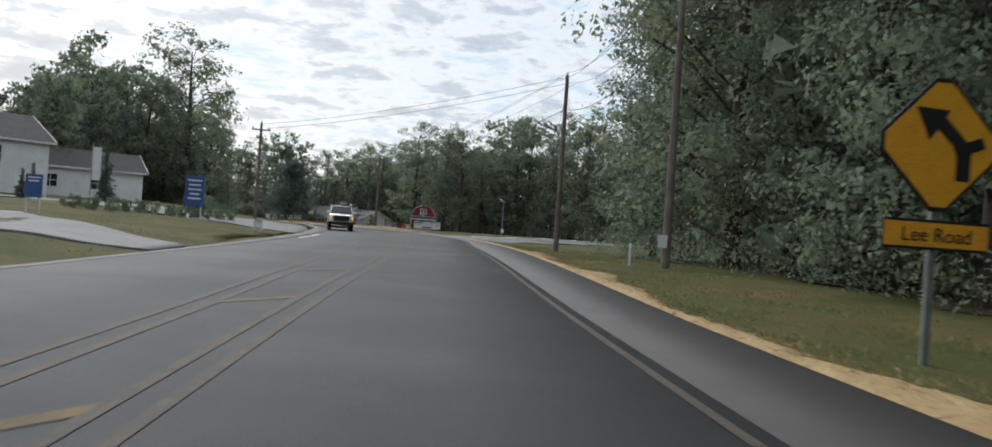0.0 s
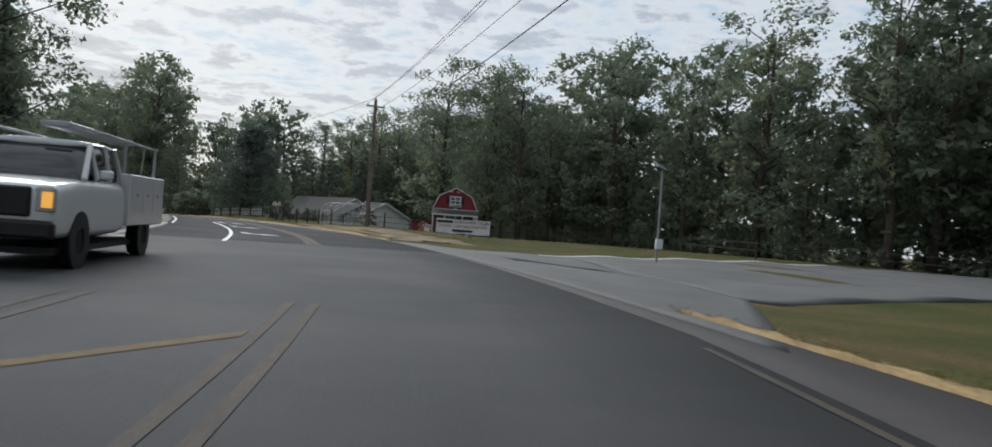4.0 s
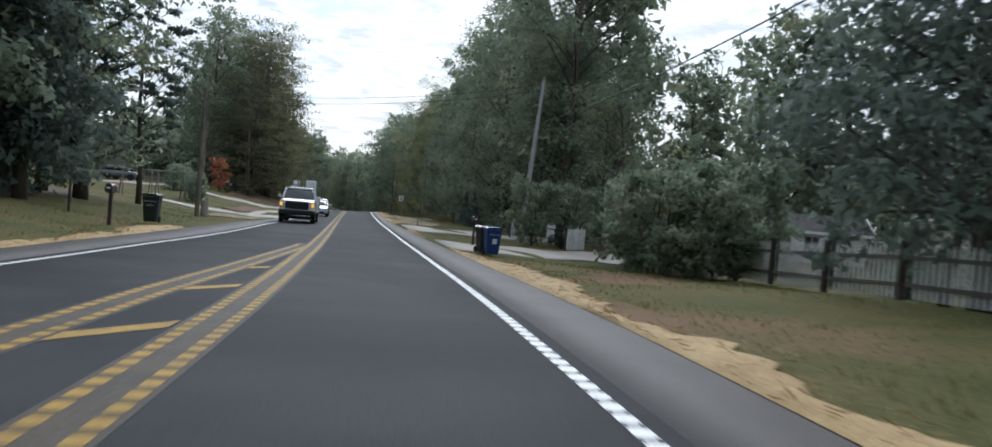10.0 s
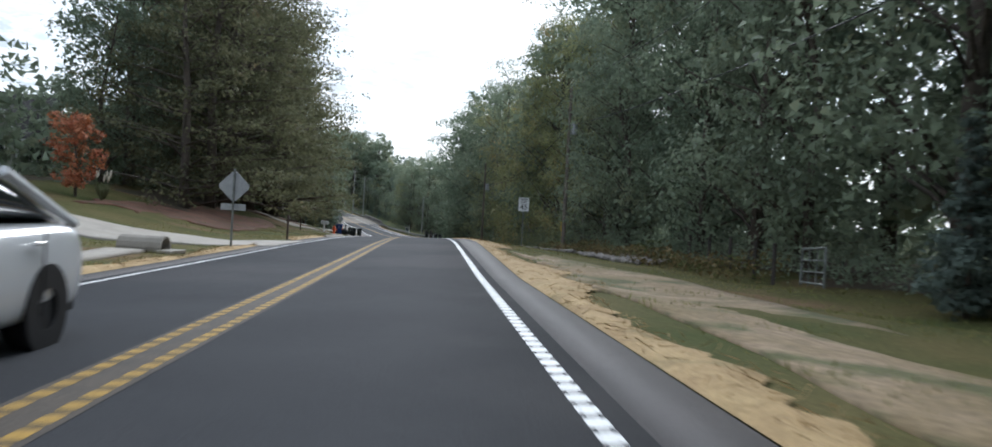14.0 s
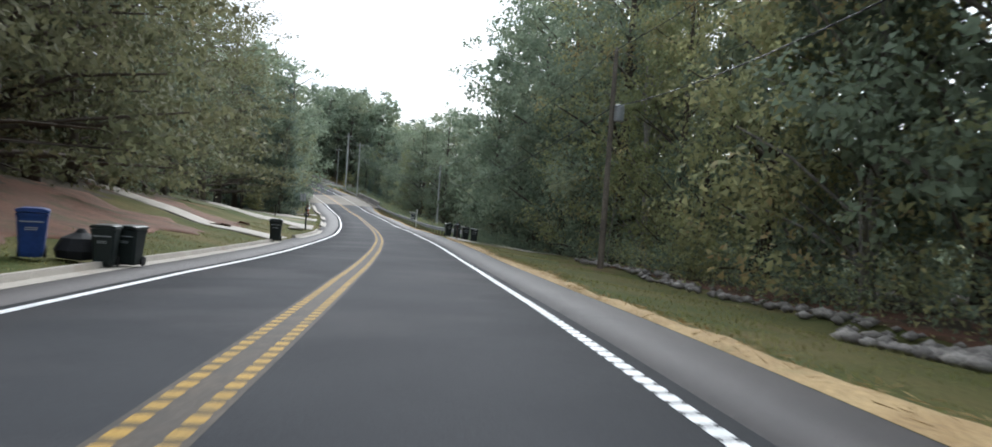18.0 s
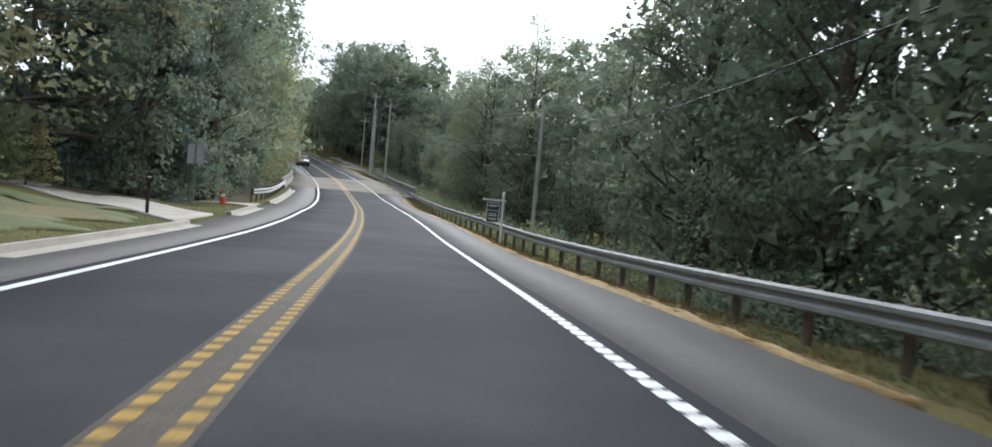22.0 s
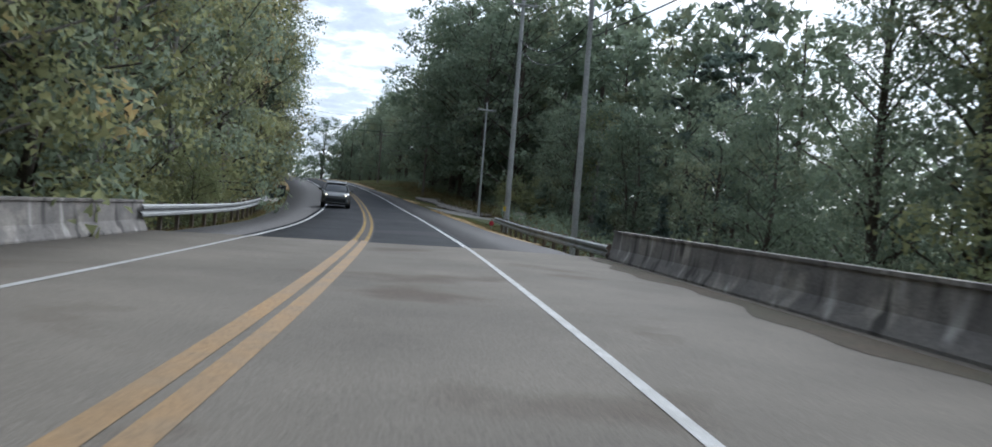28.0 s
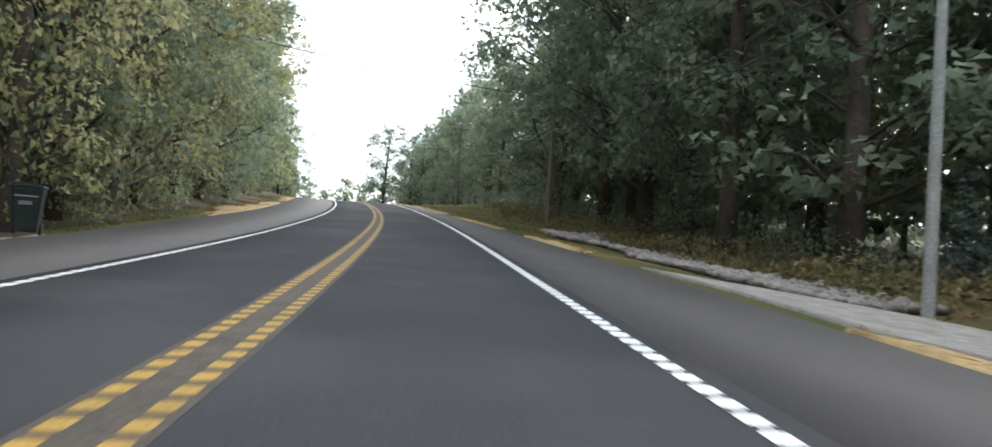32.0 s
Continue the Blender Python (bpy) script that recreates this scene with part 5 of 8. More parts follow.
def straw(s0, s1, edge, out, side, seed, tall=0.07):
    """A loose strip of straw laid along the edge of the asphalt."""
    rng = np.random.default_rng(seed)
    ss = np.arange(s0, s1, 0.35)
    n = len(ss)
    wide = out * (0.62 + 0.3 * np.sin(ss * 0.37 + seed) + 0.25 * np.sin(ss * 1.3) * np.sin(ss * 0.21) + rng.uniform(-0.15, 0.15, n))
    wide = np.clip(wide, 0.12, None) * np.clip(np.minimum(ss - s0, s1 - ss) / 2.0, 0.1, 1)
    cols = []
    for k, t in enumerate((0.0, 0.15, 0.4, 0.7, 1.0)):
        d = edge(ss) + side * (0.02 + wide * t)
        p = xyz(ss, d, 0.0)
        p[:, 2] += (0.0, 0.75, 1.0, 0.7, -0.15)[k] * tall * (0.7 + rng.uniform(-0.3, 0.5, n)) + 0.006
        cols.append(p)
    if side < 0:
        cols = cols[::-1]
    v = np.stack(cols, 1)
    i = np.arange(n - 1)[:, None] * 5 + np.arange(4)[None]
    f = np.stack([i, i + 1, i + 6, i + 5], -1).reshape(-1, 4)
    body = tagged(new("straw", raw_mesh("straw", v.reshape(-1, 3), f, M_STRAW)), "loose straw strip along the asphalt edge", "straw", kind="stuff")
    m = int((s1 - s0) * 38)
    s = rng.uniform(s0, s1, m)
    w = np.interp(s, ss, wide)
    d = edge(s) + side * w * rng.uniform(0.05, 1.25, m)
    p = xyz(s, d, 0.0)
    p[:, 2] += rng.uniform(0.02, tall * 1.2, m)
    a = rng.normal(size=(m, 3)) * np.array([1, 1, 0.35])
    a /= np.linalg.norm(a, axis=1)[:, None]
    b = np.cross(a, rng.normal(size=(m, 3)))
    b /= np.linalg.norm(b, axis=1)[:, None]
    L = rng.uniform(0.05, 0.13, m)[:, None]
    v = np.stack([p - a * L, p + a * L, p + a * L * 0.9 + b * 0.012], 1).reshape(-1, 3)
    tagged(new("straw", raw_mesh("straw", v, np.arange(m * 3).reshape(-1, 3), M_STRAW)), "scattered straw stalks along the asphalt edge", "straw", kind="stuff")
    return body


for i, (s0, s1, edge, out, side) in enumerate([
        (-60, 66, SIDE_R, 0.9, 1), (91.5, 164, SIDE_R, 1.1, 1), (173, 182.5, SIDE_R, 0.8, 1), (193, 252, SIDE_R, 1.3, 1), (252, 313, SIDE_R, 0.8, 1), (322, 391, SIDE_R, 0.6, 1),
        (427, 461.3, SIDE_R, 0.9, 1), (471.8, 479, SIDE_R, 1.2, 1), (483, 500, SIDE_R, 0.7, 1), (505, 560, SIDE_R, 0.8, 1), (100, 166, SIDE_L, 0.9, -1), (200, 229, SIDE_L, 0.9, -1), (237, 250, SIDE_L, 1.0, -1),
        (485, 512, SIDE_L, 1.5, -1), (516, 540, SIDE_L, 1.0, -1)]):
    straw(s0, s1, edge, out, side, i)


def riprap(s0, s1, d0, d1, count, seed):
    rng = np.random.default_rng(seed)
    vs, fs = [], []
    base = np.array([(1, 0, 0), (-1, 0, 0), (0, 1, 0), (0, -1, 0), (0, 0, 1), (0, 0, -1), (.7, .7, .2), (-.7, .6, .3), (.6, -.7, .3), (-.6, -.7, -.1)])
    tri = [(4, 0, 6), (4, 6, 2), (4, 2, 7), (4, 7, 1), (4, 1, 9), (4, 9, 3), (4, 3, 8), (4, 8, 0), (5, 6, 0), (5, 2, 6), (5, 7, 2), (5, 1, 7), (5, 9, 1), (5, 3, 9), (5, 8, 3), (5, 0, 8)]
    s = rng.uniform(s0, s1, count)
    d = d0 + (d1 - d0) * np.clip(rng.beta(2, 2, count), 0, 1) + 0.4 * np.sin(s * 0.5)
    p = xyz(s, d, 0.05)
    for k in range(count):
        size = rng.uniform(0.07, 0.25) * np.array([1.1, 0.85, 0.6])
        q = base * size * rng.uniform(0.75, 1.2, (10, 1))
        a = rng.uniform(0, 6.3)
        c, e = math.cos(a), math.sin(a)
        q = np.stack([q[:, 0] * c - q[:, 1] * e, q[:, 0] * e + q[:, 1] * c, q[:, 2]], 1) + p[k]
        fs.append(np.array(tri) + len(vs) * 10)
        vs.append(q)
    ob = new("riprap", raw_mesh("riprap", np.concatenate(vs), np.concatenate(fs), M_ROCK))
    return tagged(ob, "pale broken stones lining the ditch", "riprap", kind="stuff")


riprap(250, 273, 7.5, 11.2, 2300, 1)
riprap(232, 251, 8.0, 10.4, 900, 2)
riprap(272, 300, 8.6, 10.4, 190, 3)
riprap(468.4, 492, 6.9, 9.9, 2700, 4)
riprap(449.5, 456, 8.6, 11.2, 420, 5)

# ---- bridge ----
tagged(new("bridge_deck", sheet("bridge_deck", np.arange(393, 422.5, 1.05), [-6.15, -4.15, -1.2, 2.0, 5.05], M_DECK, 0.028, False, 0.4)), "worn pale concrete bridge deck", "bridge deck", kind="structure")


def parapet(s0, s1, d, side, label):
    ss = np.linspace(s0, s1, 18)
    prof = [(-0.02, -0.5), (-0.02, 0.06), (0.10, 0.30), (0.15, 0.70), (0.36, 0.70), (0.36, -0.5)]
    rows = [xyz(ss, d + side * p[0], 0, False) + np.array([0, 0, p[1]]) for p in prof]
    n = len(prof)
    v = np.stack(rows, 1).reshape(-1, 3)
    f = [(i * n + k, i * n + (k + 1) % n, (i + 1) * n + (k + 1) % n, (i + 1) * n + k) for i in range(len(ss) - 1) for k in range(n)]
    f += [tuple(range(n)), tuple(range((len(ss) - 1) * n, len(ss) * n))]
    root = thing("bridge_parapet", label, "bridge parapet")
    part("wall", Shape().add(v, f), M_WALLC, root)
    cap = [xyz(ss, d + side * q, 0.70 + h, False) for q, h in ((0.12, 0.0), (0.12, 0.05), (0.39, 0.05), (0.39, 0.0))]
    v = np.stack(cap, 1).reshape(-1, 3)
    f = [(i * 4 + k, i * 4 + (k + 1) % 4, i * 4 + 4 + (k + 1) % 4, i * 4 + 4 + k) for i in range(len(ss) - 1) for k in range(4)]
    f += [(0, 1, 2, 3), tuple(range(len(v) - 4, len(v)))]
    part("coping", Shape().add(v, f), M_WALLC, root)
    return root


DS = np.arange(394.3, 422.1, 0.5)
tagged(new("dirt_strip", sheet("dirt_strip", DS, [lambda q: 4.30 + 0.16 * np.sin(q * 0.9) + 0.10 * np.sin(q * 2.7), lambda q: 4.86 + 0 * q], M_FLOOR, 0.031, False)), "brown dirt and dead leaves swept against the parapet", "dirt", kind="structure")
corners = [(391.6, 4.35), (394.0, 4.42), (394.0, 5.5), (391.6, 5.5)]
block_v = [tuple(map(float, xyz(q, w, h, False))) for h in (-1.1, -0.015) for q, w in corners]
wing = thing("approach_block", "stained concrete block between the shoulder and the parapet", "concrete block")
part("block", Shape().add(block_v, [(3, 2, 1, 0), (4, 5, 6, 7), (0, 1, 5, 4), (1, 2, 6, 5), (2, 3, 7, 6), (3, 0, 4, 7)]), M_WALLC, wing)
parapet(394.0, 422.2, 5.1, 1, "stained grey concrete bridge parapet with white streaks")
parapet(389.5, 422.0, -6.15, -1, "weathered concrete bridge parapet beside the deck")

M_STEEL = material("galvanised_steel", (0.33, 0.335, 0.335), (0.26, 0.265, 0.265), rough=0.68, scale=1.2, fine=30, metal=0.25, spec=0.2, bump=0.1, third=(0.21, 0.19, 0.17), third_scale=0.8, third_at=0.6)
M_RUST = material("weathered_post", (0.16, 0.12, 0.09), (0.10, 0.08, 0.07), rough=0.8, scale=5, fine=30)


def guardrail(s0, s1, off, side, label, sink=0.06):
    root = thing("guardrail", label, "guardrail", "guardrails")
    ss = np.linspace(s0, s1, max(int((s1 - s0) / 1.2), 4))
    out = np.array([off(s) for s in ss])
    prof = [(0.0, 0.40), (-0.06, 0.43), (-0.06, 0.49), (0.0, 0.53), (0.0, 0.57), (-0.06, 0.61), (-0.06, 0.67), (0.0, 0.71), (0.012, 0.71), (-0.045, 0.665), (-0.045, 0.615),
            (0.012, 0.575), (0.012, 0.525), (-0.045, 0.485), (-0.045, 0.435), (0.012, 0.40)]
    rows = [xyz(ss, out + side * p[0], 0, False) + np.array([0, 0, p[1] - sink]) for p in prof]
    n = len(prof)
    v = np.stack(rows, 1).reshape(-1, 3)
    f = [(i * n + k, i * n + (k + 1) % n, (i + 1) * n + (k + 1) % n, (i + 1) * n + k) for i in range(len(ss) - 1) for k in range(n)]
    f += [tuple(range(n)), tuple(range((len(ss) - 1) * n, len(ss) * n))]
    part("beam", Shape().add(v, f), M_STEEL, root, "dull galvanised corrugated beam")
    post = Shape().box((side * 0.16, 0, 0.05), (0.10, 0.14, 1.3), bevel=0.01).mesh("post", M_RUST)
    block = Shape().box((side * 0.07, 0, 0.53), (0.10, 0.14, 0.30), bevel=0.01).mesh("block", M_RUST)
    for s in np.arange(s0 + 0.5, s1 - 0.2, 1.9):
        for name, me in (("post", post), ("block", block)):
            ob = new(name, me)
            ob.parent = root
            p = xyz(s, float(off(s)), 0.04 - sink, False)
            ob.matrix_world = pose(*map(float, p), 0, 0, math.degrees(float(np.interp(s, S_GRID, ROAD_H))))
    return root


guardrail(323.4, 394.4, line([(322, 6.1), (330, 5.3), (345, 4.9), (360, 4.85), (380, 4.95), (394, 5.05)]), 1, "long galvanised guardrail leading to the bridge", 0.34)
guardrail(422.0, 447.0, line([(422, 5.05), (436, 5.3), (447, 5.9)]), 1, "galvanised guardrail beyond the bridge", 0.34)
guardrail(366.5, 390.0, line([(366, -6.8), (372, -6.35), (380, -6.2), (390, -6.2)]), -1, "galvanised guardrail curving to the bridge")
guardrail(421.6, 452.0, line([(421, -6.2), (435, -6.4), (452, -7.0)]), -1, "galvanised guardrail beyond the bridge")


# ---- utility poles and wires ----
M_POLE = material("weathered_pole_wood", (0.20, 0.17, 0.14), (0.13, 0.11, 0.095), rough=0.9, scale=1.5, fine=25, bump=0.5)
M_POLE_PALE = material("pale_pole", (0.36, 0.36, 0.35), (0.28, 0.28, 0.27), rough=0.7, scale=1.5, fine=25, bump=0.2)
M_WIRE = material("black_cable", (0.03, 0.03, 0.032), rough=0.6, bump=0)
M_GREY = material("grey_metal", (0.38, 0.39, 0.40), (0.32, 0.33, 0.34), rough=0.5, metal=0.4, bump=0.05)
M_CERAMIC = material("insulator_ceramic", (0.30, 0.27, 0.24), rough=0.3, bump=0)
POLES = {}


def pole(key, s, d, tall, arm=True, box=0, lean=0.0, mat=None, thick=0.13, deeper=0.0):
    root = thing("utility_pole", "weathered wooden utility pole carrying cables" if mat is None else "pale grey utility pole carrying cables", "utility pole", "utility poles")
    root.matrix_world = spot(s, d, -0.2 - deeper) @ pose(0, 0, 0, 0, lean, 0)
    tall += deeper
    mat = mat or M_POLE
    part("shaft", Shape().lathe([(thick * 1.15, -0.5), (thick * 1.1, 1.0), (thick * 0.9, tall * 0.6), (thick * 0.72, tall), (thick * 0.4, tall + 0.03)], 12), mat, root, smooth=False)
    if arm:
        part("crossarm", Shape().box((0, -0.12, tall - 0.55), (1.5, 0.10, 0.12), bevel=0.015), mat, root)
        for x in (-0.65, 0.65):
            part("insulator", Shape().lathe([(0.03, 0), (0.055, 0.03), (0.035, 0.08), (0.055, 0.11), (0.02, 0.17)], 8, pose(x, -0.12, tall - 0.48)), M_CERAMIC, root)
    part("top_insulator", Shape().lathe([(0.03, 0), (0.06, 0.04), (0.035, 0.1), (0.055, 0.14), (0.02, 0.2)], 8, pose(0, 0, tall + 0.02)), M_CERAMIC, root)
    if box:
        part("transformer", Shape().lathe([(0.0, -0.01), (0.21, 0), (0.23, 0.05), (0.23, 0.62), (0.19, 0.70), (0.06, 0.74)], 14, pose(0.30, -0.08, box)), M_GREY, root, "grey transformer can")
        part("bracket", Shape().box((0.13, -0.05, box + 0.35), (0.16, 0.06, 0.4)), M_GREY, root)
    POLES[key] = root.matrix_world @ Vector((0, 0, tall)), root.matrix_world.to_3x3() @ Vector((1, 0, 0))
    return root


pole("a0", 29.5, 8.5, 11.5, thick=0.15)
pole("a", 51.6, 8.4, 11.6, arm=False, thick=0.16)
pole("l", 70.3, -12.3, 8.0, box=5.0)
pole("b", 115.0, 8.9, 9.9, thick=0.16)
pole("c", 181.6, 8.3, 9.4, arm=False, mat=M_POLE_PALE, box=0, lean=4.0)
pole("d", 179.5, -8.8, 6.6, arm=False, thick=0.11)
pole("e", 211.8, -14.0, 7.0, arm=False)
pole("f", 254.1, 9.8, 11.0, arm=False, box=8.0)
pole("h", 294.5, 8.5, 9.6, arm=False, box=6.6)
pole("i", 363.8, 9.3, 8.9, arm=False, mat=M_POLE_PALE, deeper=1.0)
pole("j", 431.3, 6.35, 11.5, mat=M_POLE_PALE, thick=0.12, deeper=1.0)
pole("t", 444.8, 6.1, 13.0, mat=M_POLE_PALE, thick=0.14, deeper=0.8)
pole("k", 452.0, 7.6, 10.5, arm=False, mat=M_POLE_PALE, thick=0.12)
pole("m", 466.8, 8.6, 9.4, mat=M_POLE_PALE, thick=0.095)
pole("n", 500, 9.5, 9.0)
pole("o", 535, 9.5, 8.5)
pole("p", 480, -14, 8.5)
pole("q", 515, -12, 8.5)


def cable(a, b, sag, r, name="overhead_cable", label="black cable slung between utility poles"):
    pts = [a.lerp(b, t) - Vector((0, 0, sag * 4 * t * (1 - t))) for t in (k / 12 for k in range(13))]
    ob = part(name, Shape().tube(pts, r, 5), M_WIRE)
    return tagged(ob, label, "cable", "overhead cables")


def run(keys, drops=((0.0, 0.15, 0.9), (0.65, -0.4, 0.9), (-0.65, -0.4, 0.9), (0.0, -2.2, 1.0)), r=0.014):
    for p, q in zip(keys, keys[1:]):
        (a, ax), (b, bx) = POLES[p], POLES[q]
        for x, z, sag in drops:
            cable(a + ax * x + Vector((0, 0, z)), b + bx * x + Vector((0, 0, z)), sag, r if z > -1 else r * 1.6)


run(("a0", "a", "b"))
run(("a", "l"), ((0.0, -0.1, 0.4), (0.4, -0.4, 0.4)))
run(("b", "c", "f", "h", "i"), ((0.0, 0.1, 1.0), (0.0, -2.4, 1.2)))
run(("c", "d", "e"), ((0.0, -0.2, 0.5), (0.1, -0.5, 0.5)))
run(("i", "j", "t", "m", "n", "o"), ((0.0, 0.15, 0.7), (0.65, -0.4, 0.7), (-0.65, -0.4, 0.7), (0.0, -2.4, 0.9), (0.1, -3.0, 0.9)))
run(("n", "p", "q"), ((0.0, 0.0, 0.5), (0.0, -0.6, 0.5), (0.0, -1.4, 0.5)))
p0 = POLES["a0"][0]
for k, x in enumerate((0.0, 0.65, -0.65, 0.0)):
    back = Vector(tuple(map(float, xyz(-30, 9.5, 11.3 - 2.2 * (k == 3)))))
    cable(p0 + POLES["a0"][1] * x - Vector((0, 0, 2.2 * (k == 3))), back + Vector((x, 0, 0)), 0.9, 0.014)
for x, y in ((-1.2, 1.4), (0.9, 2.0), (1.6, 0.6)):
    a = POLES["a"][0] - Vector((0, 0, 1.2))
    cable(a, Vector(tuple(map(float, xyz(51.6 + y * 2.2, 8.4 + x * 2.5 + 2, 0.0)))), 0.0, 0.009, "guy_wire", "steel guy wire staying the utility pole")


# ---- signs ----
M_SIGN_Y = material("yellow_sign_sheeting", (0.62, 0.30, 0.02), (0.56, 0.27, 0.02), rough=0.45, bump=0)
M_SIGN_W = material("white_sign_sheeting", (0.72, 0.73, 0.74), (0.66, 0.67, 0.68), rough=0.45, bump=0)
M_BLACK = material("black_paint", (0.015, 0.015, 0.016), rough=0.5, bump=0)
M_ALU = material("bare_sign_back", (0.40, 0.41, 0.42), (0.33, 0.34, 0.35), rough=0.5, metal=0.5, bump=0)
M_GALV = material("sign_post_steel", (0.22, 0.23, 0.22), (0.16, 0.17, 0.16), rough=0.6, metal=0.5)


def words(name, text, size, mat, parent, m, depth=0.004, wide=0.0):
    cu = bpy.data.curves.new(name, "FONT")
    cu.body, cu.size, cu.extrude, cu.align_x, cu.align_y = text, size, depth, "CENTER", "CENTER"
    tmp = bpy.data.objects.new("tmp", cu)
    scene.collection.objects.link(tmp)
    bpy.context.view_layer.update()
    me = bpy.data.meshes.new_from_object(tmp.evaluated_get(bpy.context.evaluated_depsgraph_get()))
    bpy.data.objects.remove(tmp)
    me.name = name
    me.materials.clear()
    me.materials.append(mat)
    if wide:
        xs = [v.co.x for v in me.vertices]
        k = wide / (max(xs) - min(xs))
        for v in me.vertices:
            v.co.x *= k
    ob = new(name, me)
    ob.parent = parent
    ob.matrix_basis = m
    return ob


UPRIGHT = pose(0, 0, 0, 90, 0, 0)


def diamond(shape, half, y, thick, z, trim=0.0):
    h, c = half - trim, (half - trim) * 0.12
    pts = [(0 - c, h - c), (0 + c, h - c), (h - c, c), (h - c, -c), (c, -h + c), (-c, -h + c), (-h + c, -c), (-h + c, c)]
    return shape.prism([(x, z + q) for x, q in pts], y, y + thick)


sg = thing("warning_sign", "yellow diamond warning sign with a bent arrow, road name plate below", "road sign", at=spot(9.3, 5.95, -1.32, 5, 1.43))
part("post", Shape().box((0, 0.02, 1.5), (0.07, 0.045, 3.4), bevel=0.008), M_GALV, sg)
part("panel", diamond(Shape(), 0.63, -0.03, 0.012, 2.75), M_BLACK, sg, "black border panel")
part("face", diamond(Shape(), 0.63, -0.037, 0.006, 2.75, 0.045), M_SIGN_Y, sg, "yellow diamond face")
arrow = Shape()
arrow.prism([(0.14, 2.46), (0.27, 2.46), (0.27, 2.70), (0.22, 2.80), (0.02, 2.98), (-0.06, 2.89), (0.10, 2.75), (0.14, 2.66)], -0.044, -0.038)
arrow.prism([(-0.25, 3.05), (-0.12, 2.78), (0.06, 3.04)], -0.0444, -0.0384)
arrow.prism([(0.22, 2.68), (0.40, 2.75), (0.37, 2.84), (0.20, 2.78)], -0.0445, -0.0385)
part("arrow", arrow, M_BLACK, sg, "bold black bent arrow")
part("plate", Shape().box((0, -0.03, 2.00), (0.98, 0.012, 0.25)), M_BLACK, sg)
part("plate_face", Shape().box((0, -0.037, 2.00), (0.96, 0.006, 0.20)), M_SIGN_Y, sg, "yellow name plate")
words("lettering", "Lee Road", 0.17, M_BLACK, sg, pose(0, -0.043, 1.995) @ UPRIGHT)

sg = thing("warning_sign", "unpainted back of a diamond road sign on a post", "road sign", at=spot(226.4, -5.75, 0))
part("post", Shape().box((0, -0.02, 1.2), (0.06, 0.04, 2.6), bevel=0.006), M_GALV, sg)
part("panel", diamond(Shape(), 0.52, 0.01, 0.012, 1.95), M_ALU, sg, "bare grey sign back")
part("plate", Shape().box((0, 0.016, 1.30), (0.76, 0.012, 0.20)), M_ALU, sg)

sg = thing("speed_limit_sign", "white speed limit forty-five sign on a steel post", "road sign", at=spot(244.8, 5.8, 0))
part("post", Shape().box((0, 0.02, 1.2), (0.06, 0.04, 2.8), bevel=0.006), M_GALV, sg)
part("panel", Shape().box((0, -0.01, 2.33), (0.62, 0.012, 0.78)), M_SIGN_W, sg, "white panel")
frame_bits = Shape().box((0, -0.018, 2.70), (0.58, 0.004, 0.015)).box((0, -0.018, 1.96), (0.58, 0.004, 0.015)).box((-0.29, -0.018, 2.33), (0.015, 0.004, 0.74)).box((0.29, -0.018, 2.33), (0.015, 0.004, 0.74))
part("border", frame_bits, M_BLACK, sg)
words("lettering", "SPEED", 0.15, M_BLACK, sg, pose(0, -0.019, 2.60) @ UPRIGHT)
words("lettering", "LIMIT", 0.15, M_BLACK, sg, pose(0, -0.019, 2.45) @ UPRIGHT)
words("lettering", "45", 0.40, M_BLACK, sg, pose(0, -0.019, 2.18) @ UPRIGHT)

M_TUBE = material("white_tube", (0.62, 0.63, 0.63), (0.52, 0.53, 0.53), rough=0.5, bump=0)
M_NAVY = material("navy_sign", (0.035, 0.05, 0.055), (0.03, 0.042, 0.05), rough=0.5, bump=0)
M_WHITEWOOD = material("white_painted_wood", (0.70, 0.70, 0.68), (0.60, 0.60, 0.57), rough=0.6, scale=2, fine=30, bump=0.1)
sg = thing("estate_sign", "white wooden post with a hanging dark sale board", "sale sign", at=spot(349.3, 4.42, 0.0, -6))
part("post", Shape().box((0.18, 0, 0.85), (0.09, 0.09, 2.0), bevel=0.01), M_WHITEWOOD, sg)
part("finial", Shape().lathe([(0.06, 0), (0.075, 0.03), (0.03, 0.06), (0.06, 0.10), (0.05, 0.14), (0.0, 0.17)], 10, pose(0.18, 0, 1.85)), M_WHITEWOOD, sg)
part("arm", Shape().box((-0.12, 0, 1.68), (0.86, 0.06, 0.07), bevel=0.008), M_WHITEWOOD, sg)
part("knob", Shape().lathe([(0.0, -0.06), (0.045, -0.04), (0.055, 0.0), (0.045, 0.04), (0.0, 0.06)], 10, pose(-0.59, 0, 1.68, 0, 90, 0)), M_WHITEWOOD, sg, "round white arm end")
part("board", Shape().box((-0.20, 0, 1.18), (0.50, 0.025, 0.78), bevel=0.006), M_NAVY, sg, "dark green-blue board")
rim = Shape().box((-0.20, -0.014, 1.56), (0.50, 0.006, 0.02)).box((-0.20, -0.014, 0.80), (0.50, 0.006, 0.02)).box((-0.44, -0.014, 1.18), (0.02, 0.006, 0.74)).box((0.04, -0.014, 1.18), (0.02, 0.006, 0.74))
part("border", rim, M_SIGN_W, sg, "white painted rim")
words("lettering", "FOR SALE", 0.085, M_SIGN_W, sg, pose(-0.20, -0.016, 1.26) @ UPRIGHT)
